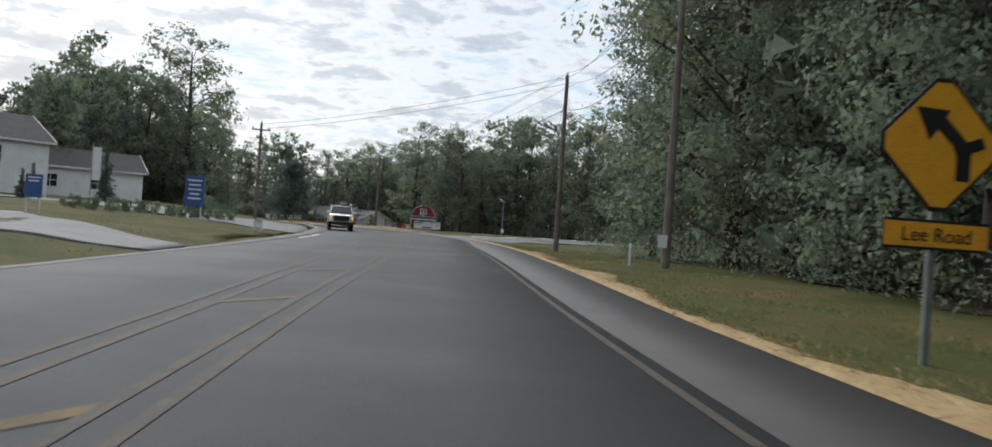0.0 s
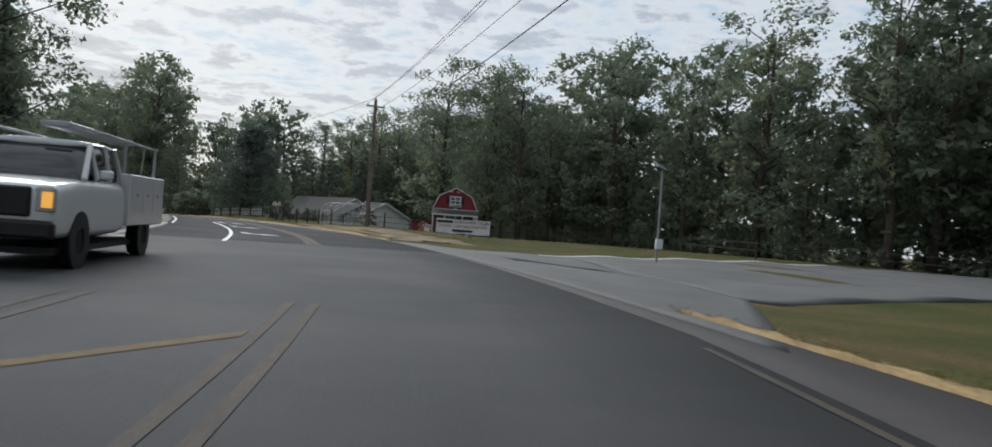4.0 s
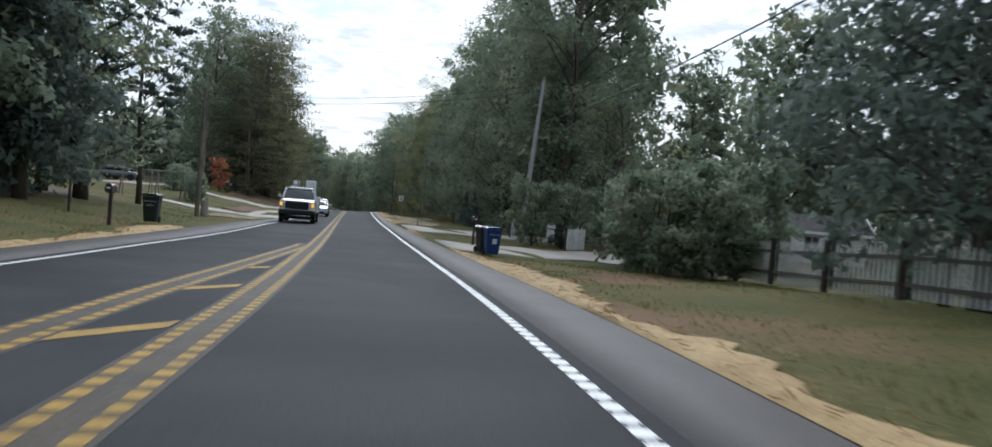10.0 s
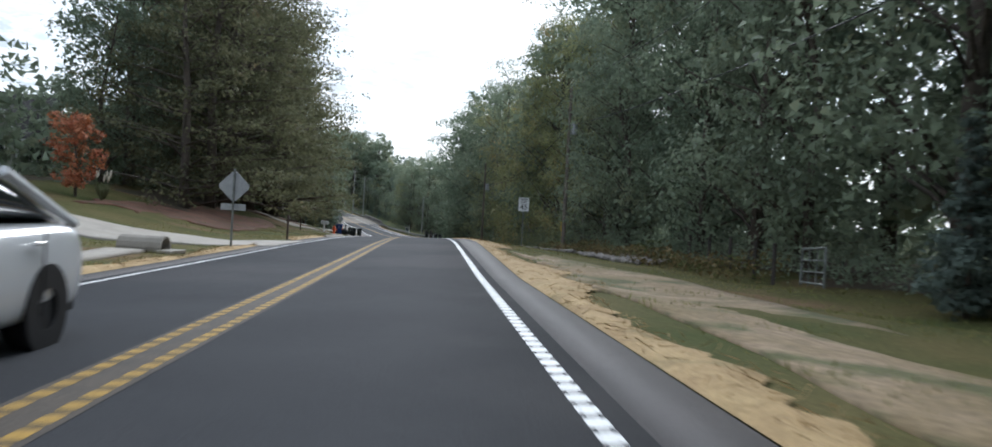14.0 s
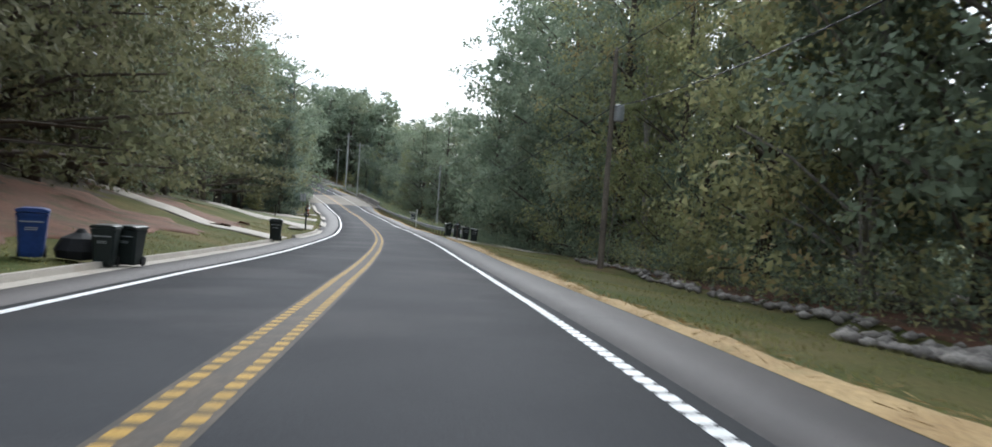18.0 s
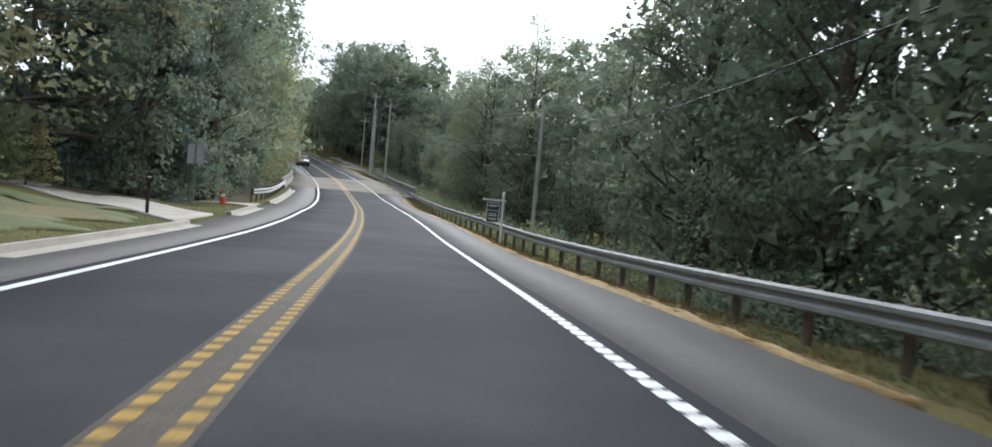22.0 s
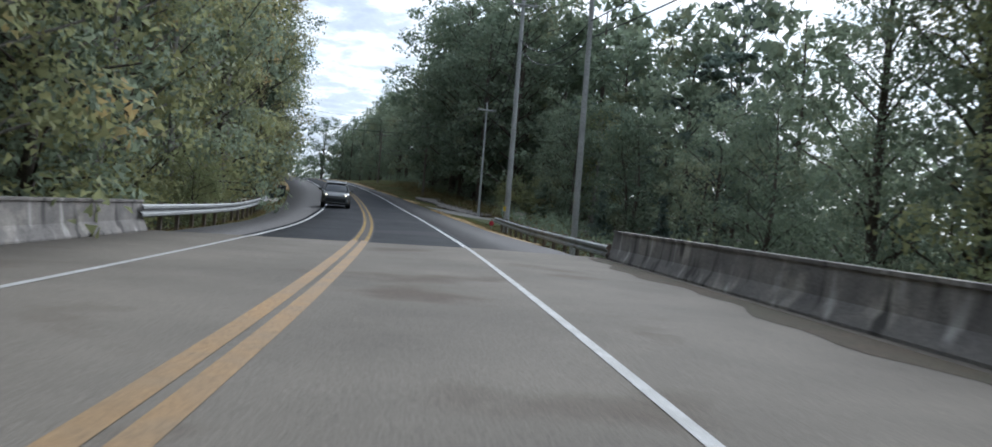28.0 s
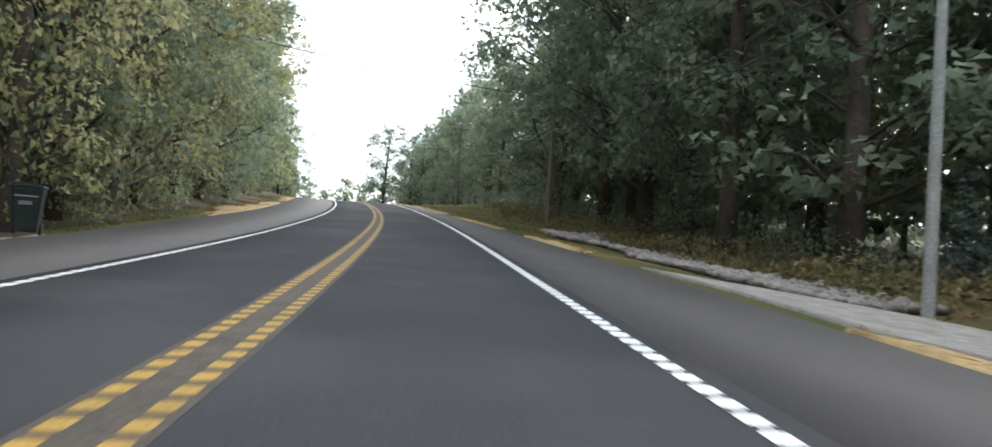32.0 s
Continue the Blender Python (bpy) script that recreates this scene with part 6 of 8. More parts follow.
for z, w, t in ((1.46, 0.38, 0.035), (1.41, 0.20, 0.015), (1.13, 0.30, 0.025), (1.06, 0.36, 0.03), (0.94, 0.34, 0.03), (0.88, 0.26, 0.015)):
    part("text_bar", Shape().box((-0.20, -0.015, z), (w, 0.004, t)), M_SIGN_W, sg)
for x in (-0.40, 0.0):
    part("hanger", Shape().tube([(x, 0, 1.66), (x, 0, 1.56)], 0.008, 5), M_GREY, sg)

sg = thing("road_sign", "grey back of a square road sign on a post", "road sign", at=spot(351.6, -7.6, 0))
part("post", Shape().box((0, -0.02, 1.2), (0.06, 0.04, 2.6), bevel=0.006), M_GALV, sg)
part("panel", Shape().box((0, 0.01, 2.05), (0.62, 0.012, 0.78)), M_ALU, sg)

for s, d, w, h, z, mat, label in ((49.5, -13.6, 1.05, 1.75, 1.6, material("blue_sign", (0.05, 0.10, 0.28), (0.04, 0.085, 0.24), rough=0.5, bump=0), "blue panel sign on two posts by the grass"),
                                  (33.0, -15.5, 0.6, 0.9, 1.0, bpy.data.materials["blue_sign"] if "blue_sign" in bpy.data.materials else M_NAVY, "small blue sign on a post"),
                                  (44.0, -9.0, 0.45, 0.40, 0.35, M_SIGN_W, "small white yard sign in the verge"), (98.5, -9.8, 0.42, 0.42, 0.35, M_SIGN_W, "small white yard sign leaning in the grass")):
    sg = thing("panel_sign", label, "sign", at=spot(s, d, 0, 12))
    part("panel", Shape().box((0, 0, z), (w, 0.04, h), bevel=0.01), mat, sg)
    for k in range(5 if h > 1 else 2):
        part("text_bar", Shape().box((0, -0.025, z + h * (0.36 - 0.15 * k)), (w * (0.75, 0.6, 0.7, 0.5, 0.65)[k], 0.008, h * 0.05)), M_SIGN_W if mat != M_SIGN_W else M_BLACK, sg, "unreadable line of lettering")
    for x in (-w * 0.38, w * 0.38):
        part("post", Shape().box((x, 0.035, z / 2), (0.06, 0.05, z + 0.3)), M_WHITEWOOD, sg)
sg = thing("banner_flag", "tall white feather flag on a pole", "flag", at=spot(44, -17.5, 0, 10))
part("pole", Shape().tube([(0, 0, 0), (0, 0, 3.3)], 0.03, 6), M_GREY, sg)
part("cloth", Shape().box((0.22, 0, 2.3), (0.40, 0.015, 1.7), bevel=0.005), M_SIGN_W, sg)

# ---- banner ----
ban = thing("banner", "long white farm tour banner with black and red lettering", "banner", at=spot(102.3, 10.8, 0.28, -42))
cloth = Shape()
N = 16
for k in range(N + 1):
    x = -1.8 + 3.6 * k / N
    cloth.v += [(x, 0.03 * math.sin(k * 1.1), 0.02 + 0.02 * math.sin(k * 0.9)), (x, 0.03 * math.sin(k * 1.1 + 0.4), 0.92 - 0.03 * math.sin(math.pi * k / N))]
cloth.f += [(2 * k, 2 * k + 2, 2 * k + 3, 2 * k + 1) for k in range(N)]
ob = part("cloth", cloth, M_SIGN_W, ban, "white vinyl cloth")
sol = ob.modifiers.new("thickness", "SOLIDIFY")
sol.thickness = 0.006
M_RED_PAINT = material("red_lettering", (0.42, 0.03, 0.05), (0.36, 0.025, 0.04), rough=0.5, bump=0)
part("name_bar", Shape().box((-1.18, -0.05, 0.74), (1.06, 0.004, 0.15)), M_BLACK, ban)
words("lettering", "ALPACA FARM TOURS", 0.25, M_BLACK, ban, pose(0.58, -0.05, 0.74) @ UPRIGHT, wide=2.3)
words("lettering", "SAT. & SUN. 11-4PM. WEEKDAYS BY APPT.", 0.22, M_RED_PAINT, ban, pose(0, -0.05, 0.47) @ UPRIGHT, wide=3.3)
part("number_bar", Shape().box((0.0, -0.05, 0.20), (1.35, 0.004, 0.13)), M_BLACK, ban)
for x in (-1.75, -0.6, 0.6, 1.75):
    part("post", Shape().box((x, 0.06, 0.35), (0.04, 0.04, 1.35)), M_GALV, ban)

# ---- bins, mailboxes, hydrants, cones ----
M_BIN = material("dark_green_plastic", (0.018, 0.026, 0.024), (0.014, 0.019, 0.018), rough=0.45, scale=3, fine=40, bump=0.05)
M_BIN_BLUE = material("blue_plastic", (0.018, 0.05, 0.19), (0.014, 0.04, 0.15), rough=0.45, scale=3, fine=40, bump=0.05)
M_RUBBER = material("rubber", (0.016, 0.016, 0.017), rough=0.8, bump=0.1)


def cart(label, mat, at, group="wheeled bins", mark=False):
    root = thing("wheeled_bin", label, "bin", group, at=at)
    body = Shape()
    rings = []
    for z, w, d in ((0.04, 0.44, 0.48), (0.12, 0.47, 0.52), (0.86, 0.58, 0.66), (0.94, 0.61, 0.70), (0.98, 0.61, 0.70)):
        rings.append([(sx * (w / 2 - cx), sy * (d / 2 - cy), z) for sx, sy, cx, cy in ((-1, -1, .06, 0), (1, -1, .06, 0), (1, -1, 0, .06), (1, 1, 0, .06), (1, 1, .06, 0), (-1, 1, .06, 0), (-1, 1, 0, .06), (-1, -1, 0, .06))])
    vs = [p for r in rings for p in r]
    fs = [tuple(range(7, -1, -1)), tuple(range(32, 40))] + [(r * 8 + i, r * 8 + (i + 1) % 8, r * 8 + 8 + (i + 1) % 8, r * 8 + 8 + i) for r in range(4) for i in range(8)]
    part("body", body.add(vs, fs), mat, root)
    part("lid", Shape().prism([(-0.32, 1.0), (-0.31, 1.05), (-0.2, 1.085), (0.2, 1.085), (0.31, 1.05), (0.32, 1.0)], -0.37, 0.36), mat, root, "hinged domed lid")
    part("handle", Shape().tube([(-0.24, 0.36, 0.96), (-0.24, 0.45, 1.0), (0.24, 0.45, 1.0), (0.24, 0.36, 0.96)], 0.018, 6), mat, root)
    for x in (-0.25, 0.25):
        w = part("wheel", Shape().lathe([(0.04, -0.03), (0.125, -0.03), (0.135, -0.01), (0.135, 0.01), (0.125, 0.03), (0.04, 0.03)], 14, pose(x, 0.24, 0.125, 0, 90, 0)), M_RUBBER, root)
    part("grip_rail", Shape().tube([(-0.22, -0.345, 0.80), (0.22, -0.345, 0.80)], 0.014, 6), M_GREY, root)
    if mark:
        part("label_plate", Shape().box((0, -0.318, 0.58), (0.17, 0.012, 0.2), pose(0, 0, 0, 6)), M_SIGN_W, root, "white recycling label")
    else:
        for z in (0.70, 0.66):
            part("text_bar", Shape().box((0, -0.325, z), (0.24, 0.006, 0.02), pose(0, 0, 0, 4)), M_GREY, root)
    return root


first = cart("dark green plastic wheeled bin at the roadside", M_BIN, spot(164.9, 3.62, 0, 16, 0.88))
cart("blue plastic recycling bin with a white label", M_BIN_BLUE, spot(163.95, 3.75, 0, 6, 0.88), mark=True)
cart("blue plastic recycling bin by the kerb", M_BIN_BLUE, spot(274.9, -6.75, 0, 20, 0.82))
for s, d, t in ((165.0, -7.6, 0), (296.0, -5.55, 4), (322.2, 4.5, 8), (322.0, 5.15, -6), (321.9, 5.8, 3), (321.7, 6.45, -4), (470.8, -7.0, 14)):
    copy_thing(first, spot(s, d, 0.05, t))
for s, d, t in ((275.6, -5.75, 5), (276.2, -5.5, -8)):
    copy_thing(first, spot(s, d, 0.03, t, 0.82))
bag = thing("rubbish_bag", "black plastic rubbish bag slumped on the verge", "rubbish bag", at=spot(275.9, -6.3, 0.02))
part("bag", Shape().lathe([(0.1, 0), (0.42, 0.05), (0.46, 0.2), (0.34, 0.42), (0.12, 0.52), (0.05, 0.6)], 11), M_RUBBER, bag)
bx = thing("storage_bin", "low green plastic box beside the bin", "box", at=spot(470.4, -7.9, 0.0, 10))
part("box", Shape().box((0, 0, 0.2), (0.6, 0.45, 0.4), bevel=0.03), M_BIN, bx)
part("rim", Shape().box((0, 0, 0.40), (0.64, 0.49, 0.05), bevel=0.02), M_BIN, bx)


def mailbox(label, at, mat, post_mat, legs=1, tall=1.05):
    root = thing("mailbox", label, "mailbox", "mailboxes", at=at)
    prof = [(-0.10, 0.0), (0.10, 0.0), (0.10, 0.13), (0.085, 0.185), (0.05, 0.22), (0.0, 0.235), (-0.05, 0.22), (-0.085, 0.185), (-0.10, 0.13)]
    part("box", Shape().prism([(x, tall + z) for x, z in prof], -0.26, 0.26), mat, root)
    part("door", Shape().prism([(x * 1.03, tall + z * 1.03) for x, z in prof], -0.275, -0.26), mat, root)
    part("flag", Shape().box((0.115, 0.0, tall + 0.20), (0.012, 0.05, 0.16)), M_RED_PAINT, root, "small red flag")
    part("shelf", Shape().box((0, 0, tall - 0.02), (0.16, 0.48, 0.035)), post_mat, root)
    if legs == 1:
        part("post", Shape().box((0, 0.02, tall / 2 - 0.1), (0.10, 0.10, tall + 0.2), bevel=0.01), post_mat, root)
    else:
        for x in (-0.07, 0.07):
            part("leg", Shape().tube([(x * 2.0, 0, -0.15), (x, 0, tall - 0.02)], 0.025, 6), post_mat, root)
    part("number_bar", Shape().box((0, -0.279, tall + 0.11), (0.12, 0.004, 0.04)), M_SIGN_W, root)
    return root


M_MBOX = material("black_mailbox_paint", (0.03, 0.03, 0.032), (0.022, 0.022, 0.024), rough=0.5, bump=0.05)
M_MBOX_W = material("white_mailbox_paint", (0.55, 0.56, 0.56), (0.46, 0.47, 0.47), rough=0.5, bump=0.05)
M_BROWN = material("dark_stained_wood", (0.075, 0.05, 0.04), (0.05, 0.035, 0.03), rough=0.8, scale=3, fine=30)
mailbox("black mailbox with a red flag on a broad brown post", spot(170.4, 4.0, 0), M_MBOX, M_BROWN, tall=1.0)
mailbox("black mailbox on two slanted metal legs", spot(194.8, 3.75, 0), M_MBOX, M_MBOX, 2, 0.95)
mailbox("white mailbox on a low post", spot(272.4, -7.8, 0.0, 75, 1.2), M_MBOX_W, M_WHITEWOOD, tall=0.55)
mailbox("black mailbox on a black post by the drive", spot(319.3, -6.0, 0.0, 20), M_MBOX, M_MBOX, tall=0.95)
mailbox("dark mailbox on a rough wooden post", spot(342.4, -7.0, 0.0, 15), M_MBOX, M_BROWN, tall=0.95)
mailbox("black mailbox in front of the bins", spot(318.3, 4.7, 0.0), M_MBOX, M_BROWN, tall=0.95)
mailbox("dark mailbox on a wooden post by the drive", spot(460.2, -6.75, 0.0, 10), M_MBOX, M_BROWN, tall=1.0)
mailbox("dark mailbox beside the bin", spot(161.8, -8.0, 0.0), M_MBOX, M_BROWN, tall=0.95)


def hydrant(at, mat, label):
    root = thing("fire_hydrant", label, "fire hydrant", "fire hydrants", at=at)
    part("barrel", Shape().lathe([(0.14, -0.1), (0.14, 0.04), (0.10, 0.06), (0.10, 0.42), (0.13, 0.44), (0.13, 0.48)], 12), mat, root)
    part("bonnet", Shape().lathe([(0.125, 0.48), (0.115, 0.56), (0.07, 0.63), (0.03, 0.66), (0.03, 0.71)], 12), mat, root)
    for a in (0, 180):
        part("nozzle", Shape().lathe([(0.055, 0.08), (0.055, 0.16), (0.065, 0.16), (0.065, 0.19), (0.02, 0.20)], 8, pose(0, 0, 0.36, 0, 90, a)), mat, root)
    return root


M_HYD = material("silver_hydrant_paint", (0.42, 0.43, 0.44), (0.30, 0.31, 0.32), rough=0.45, metal=0.2, bump=0.1)
M_ORANGE = material("orange_plastic", (0.62, 0.10, 0.03), (0.52, 0.08, 0.025), rough=0.55, bump=0.05)
hydrant(spot(104.3, 12.0, 0), M_HYD, "silver fire hydrant standing in the grass")
hydrant(spot(182.4, 7.1, 0), M_HYD, "silver fire hydrant by the metal gate")
hydrant(spot(269.3, -6.7, 0), M_ORANGE, "orange fire hydrant beside the driveway")


def cone(at):
    root = thing("traffic_cone", "weathered orange traffic cone by the driveway", "traffic cone", "traffic cones", at=at)
    part("base", Shape().box((0, 0, 0.02), (0.36, 0.36, 0.04), bevel=0.01), M_ORANGE, root)
    part("body", Shape().lathe([(0.14, 0.04), (0.03, 0.70), (0.02, 0.72)], 12), M_ORANGE, root)
    part("band", Shape().lathe([(0.092, 0.34), (0.071, 0.47)], 12), M_SIGN_W, root, "white reflective band")
    return root


cone(spot(355.4, -7.0, 0.02))
cone(spot(115.0, 13.6, 0.02))
rf = thing("guardrail_marker", "round red reflector marker by the guardrail", "reflector", at=spot(442.6, 4.95, 0))
part("stake", Shape().box((0, 0.02, 0.15), (0.03, 0.02, 0.5)), M_GALV, rf)
part("disc", Shape().lathe([(0.11, -0.01), (0.12, 0.0), (0.11, 0.01)], 16, pose(0, 0, 0.34, 90)), M_RED_PAINT, rf, "red reflecting disc")
tg = thing("pole_tag", "yellow and black warning tag on the pole", "tag", at=spot(444.8, 5.94, 1.25))
part("plate", Shape().box((0, -0.12, 0), (0.14, 0.012, 0.24)), material("yellow_tag", (0.65, 0.45, 0.04), rough=0.5, bump=0), tg)
mt = thing("meter_box", "grey electric meter box on the pole", "meter box", at=spot(451.95, 7.36, 0.95))
part("box", Shape().box((0, 0, 0), (0.22, 0.14, 0.34), bevel=0.02), M_GREY, mt)
part("dial", Shape().lathe([(0.09, 0.08), (0.08, 0.12), (0.0, 0.13)], 12, pose(0, 0, 0.08, 90)), M_GREY, mt)
cb = thing("cable_box", "pale green-grey utility cabinet beside the driveway", "utility cabinet", at=spot(459.6, 10.2, 0, -15))
part("cabinet", Shape().box((0, 0, 0.4), (0.9, 0.7, 0.9), bevel=0.03), M_CONCRETE, cb)
part("lid", Shape().box((0, 0, 0.87), (0.94, 0.74, 0.06), bevel=0.02), M_CONCRETE, cb)
cy = thing("concrete_bollard", "stout concrete pillar beside the pole", "bollard", at=spot(180.4, -8.6, 0))
part("pillar", Shape().lathe([(0.19, -0.1), (0.19, 0.78), (0.16, 0.82)], 12), M_CONCRETE, cy)
sp = thing("solar_lamp_post", "slim grey post with a tilted solar panel and a white box", "lamp post", at=spot(84.4, 13.0, 0))
part("post", Shape().tube([(0, 0, -0.2), (0, 0, 3.9)], 0.05, 8), M_GREY, sp)
part("solar_panel", Shape().box((0, 0, 0), (0.5, 0.7, 0.04), pose(-0.1, 0, 3.95, 25, 20, 0)), M_NAVY, sp, "tilted dark solar panel")
part("box", Shape().box((0.02, -0.1, 0.75), (0.28, 0.16, 0.42), bevel=0.01), M_SIGN_W, sp)
bxs = thing("pole_sign", "small pale notice board fixed low on the pole", "notice", at=spot(29.5, 8.3, 0.95))
part("board", Shape().box((0, -0.17, 0), (0.34, 0.03, 0.46), bevel=0.005), M_SIGN_W, bxs)
mk = thing("marker_post", "short pale marker post on the grass verge", "marker post", at=spot(30.0, 7.3, 0))
part("post", Shape().lathe([(0.055, -0.2), (0.055, 0.78), (0.03, 0.82)], 10), M_TUBE, mk)
dr = thing("storm_drain", "concrete storm drain inlet in the kerb", "storm drain", at=spot(317.0, -6.1, 0.0))
part("slab", Shape().box((-0.35, 0, 0.12), (1.0, 2.0, 0.10), bevel=0.02), M_CONCRETE, dr)
part("cover", Shape().lathe([(0.28, 0.17), (0.28, 0.185), (0.0, 0.187)], 16, pose(-0.4, 0, 0)), M_RUST, dr)
for s, d, t in ((222.4, -7.1, 80),):
    cv = thing("culvert", "open end of a concrete drain pipe in the ditch", "culvert", "culverts", at=spot(s, d, 0.02, t))
    part("pipe", Shape().lathe([(0.30, -0.6), (0.30, 0.6), (0.24, 0.6), (0.22, -0.5), (0.0, -0.5)], 14, pose(0, 0, 0.05, 90)), M_CONCRETE, cv)
    part("apron", Shape().box((0, -0.75, -0.05), (0.9, 0.4, 0.10), bevel=0.02), M_CONCRETE, cv)


# ---- buildings ----
def facing(s, d, s_to, d_to, extra=0.0, h=0.0):
    """A pose whose front (-y) looks at another spot, turned by extra degrees."""
    a, b = xyz(s, d, h), xyz(s_to, d_to)
    v = b - a
    return pose(*map(float, a), 0, 0, math.degrees(math.atan2(v[0], -v[1])) + extra)


M_BARN = material("red_board_siding", (0.23, 0.030, 0.038), (0.18, 0.026, 0.032), rough=0.7, scale=1.2, fine=30)
M_TRIM = material("white_trim", (0.70, 0.70, 0.69), (0.62, 0.62, 0.60), rough=0.6, scale=2, fine=30, bump=0.05)
M_SHINGLE = material("dark_shingles", (0.075, 0.070, 0.068), (0.055, 0.052, 0.052), rough=0.9, scale=2, fine=16, bump=0.5)
M_SIDING = material("white_siding", (0.780, 0.793, 0.793), (0.676, 0.689, 0.689), rough=0.7, scale=0.8, fine=20, bump=0.05)
M_PANE = glass("window_glass", (0.02, 0.025, 0.028))
M_DECKWOOD = material("porch_boards", (0.13, 0.10, 0.08), (0.09, 0.07, 0.06), rough=0.85, scale=2, fine=20)


def window(parent, x, z, w, h, y, mat=None, bars=True, face=None):
    """A framed window on a wall whose outside is at y (looking to -y) in the parent's space."""
    m = face or Matrix.Identity(4)
    root = part("window", Shape().box((x, y - 0.012, z), (w, 0.02, h), m), M_PANE, parent)
    fr = Shape()
    for c, sz in (((x, y - 0.03, z + h / 2), (w + 0.14, 0.05, 0.08)), ((x, y - 0.03, z - h / 2), (w + 0.14, 0.05, 0.08)), ((x - w / 2, y - 0.03, z), (0.08, 0.05, h)), ((x + w / 2, y - 0.03, z), (0.08, 0.05, h))):
        fr.box(c, sz, m)
    part("frame", fr, mat or M_TRIM, root, "white frame")
    if bars:
        part("glazing_bar", Shape().box((x, y - 0.032, z), (0.05, 0.03, h), m).box((x, y - 0.033, z), (w, 0.03, 0.05), m), mat or M_TRIM, root)
    return root


barn = thing("barn_shop", "small red gambrel-roofed barn shop with a white-trimmed porch", "barn", at=facing(114.8, 16.2, 84, 0.5, 6))
W2 = 1.75
gam = [(-W2, 0.15), (-W2, 1.95), (-1.28, 3.05), (0.0, 3.72), (1.28, 3.05), (W2, 1.95), (W2, 0.15)]
part("wall", Shape().prism(gam, 0.0, 4.6), M_BARN, barn, "red painted siding")
roof_sh = Shape()
for a, b in (((-1.86, 1.86), (-1.33, 3.10)), ((-1.33, 3.10), (0.0, 3.80)), ((0.0, 3.80), (1.33, 3.10)), ((1.33, 3.10), (1.86, 1.86))):
    n = Vector((-(b[1] - a[1]), b[0] - a[0])).normalized() * 0.07
    roof_sh.prism([a, b, (b[0] + n.x, b[1] + n.y), (a[0] + n.x, a[1] + n.y)], -0.10, 4.75)
part("roof", roof_sh, M_SHINGLE, barn, "dark shingle gambrel roof")
tr = Shape()
for a, b in (((-1.83, 1.90), (-1.32, 3.06)), ((-1.32, 3.06), (0.0, 3.75)), ((0.0, 3.75), (1.32, 3.06)), ((1.32, 3.06), (1.83, 1.90))):
    n = Vector((-(b[1] - a[1]), b[0] - a[0])).normalized() * 0.035
    tr.prism([(a[0] - n.x, a[1] - n.y), (b[0] - n.x, b[1] - n.y), (b[0] + n.x, b[1] + n.y), (a[0] + n.x, a[1] + n.y)], -0.14, -0.103)
part("trim", tr, M_TRIM, barn, "thin white gable trim")
part("eave_board", Shape().box((0, -0.03, 1.98), (3.5, 0.05, 0.08)), M_TRIM, barn)
part("porch_roof", Shape().prism([(-1.85, 0), (1.85, 0), (1.85, 0.06), (-1.85, 0.06)], 0, 1.25, pose(0, -1.22, 1.60, 15)), M_SHINGLE, barn)
part("porch_beam", Shape().box((0, -1.18, 1.55), (3.7, 0.08, 0.12)), M_TRIM, barn)
for x in (-1.72, -0.78, 0.62, 1.55, 1.74):
    part("porch_post", Shape().box((x, -1.15, 0.82), (0.09, 0.09, 1.5), bevel=0.01), M_TRIM, barn)
part("porch_floor", Shape().box((0, -0.6, 0.06), (3.7, 1.3, 0.14), bevel=0.01), M_DECKWOOD, barn)
window(barn, -0.02, 2.72, 0.82, 0.62, 0.0)
for x in (-0.62, 0.58):
    part("shutter", Shape().box((x, -0.02, 2.70), (0.24, 0.03, 0.62)), M_BLACK, barn, "black shutter")
for x in (-0.42, 0.06):
    dd = part("door", Shape().box((x, -0.02, 0.95), (0.46, 0.04, 1.5)), M_BLACK, barn, "dark glazed door")
    part("glazing", Shape().box((x, -0.045, 1.0), (0.34, 0.01, 1.15)), M_PANE, dd)
    part("glazing_bar", Shape().box((x, -0.052, 1.0), (0.02, 0.01, 1.15)).box((x, -0.053, 1.2), (0.34, 0.01, 0.02)).box((x, -0.053, 0.8), (0.34, 0.01, 0.02)), M_TRIM, dd)
part("name_board", Shape().box((0, -0.03, 2.27), (0.98, 0.03, 0.13)), M_TRIM, barn, "white name board")
part("text_bar", Shape().box((0, -0.05, 2.27), (0.84, 0.006, 0.06)), M_BLACK, barn)
part("name_board", Shape().box((0, -0.03, 2.13), (0.8, 0.03, 0.12)), M_NAVY, barn)
words("lettering", "ALPACA", 0.10, M_TRIM, barn, pose(0, -0.05, 2.13) @ UPRIGHT)
part("name_board", Shape().box((0, -0.03, 2.02), (0.40, 0.032, 0.09)), M_TRIM, barn)
for x in (-0.4, 0.18):
    part("vent", Shape().box((x, -0.12, 3.42), (0.36, 0.03, 0.05)), M_TRIM, barn)
ch = thing("porch_chair", "white wooden porch rocking chair", "chair", at=barn.matrix_world @ pose(1.15, -0.6, 0.13))
part("seat", Shape().box((0, 0, 0.4), (0.5, 0.45, 0.05)), M_TRIM, ch)
part("backrest", Shape().box((0, 0.22, 0.75), (0.5, 0.04, 0.65), pose(0, 0, 0, -8)), M_TRIM, ch)
for x in (-0.22, 0.22):
    for y in (-0.2, 0.2):
        part("leg", Shape().box((x, y, 0.2), (0.05, 0.05, 0.4)), M_TRIM, ch)
ea = thing("sandwich_board", "white folding board leaning by the porch", "sign board", at=barn.matrix_world @ pose(-2.2, -1.0, 0.0))
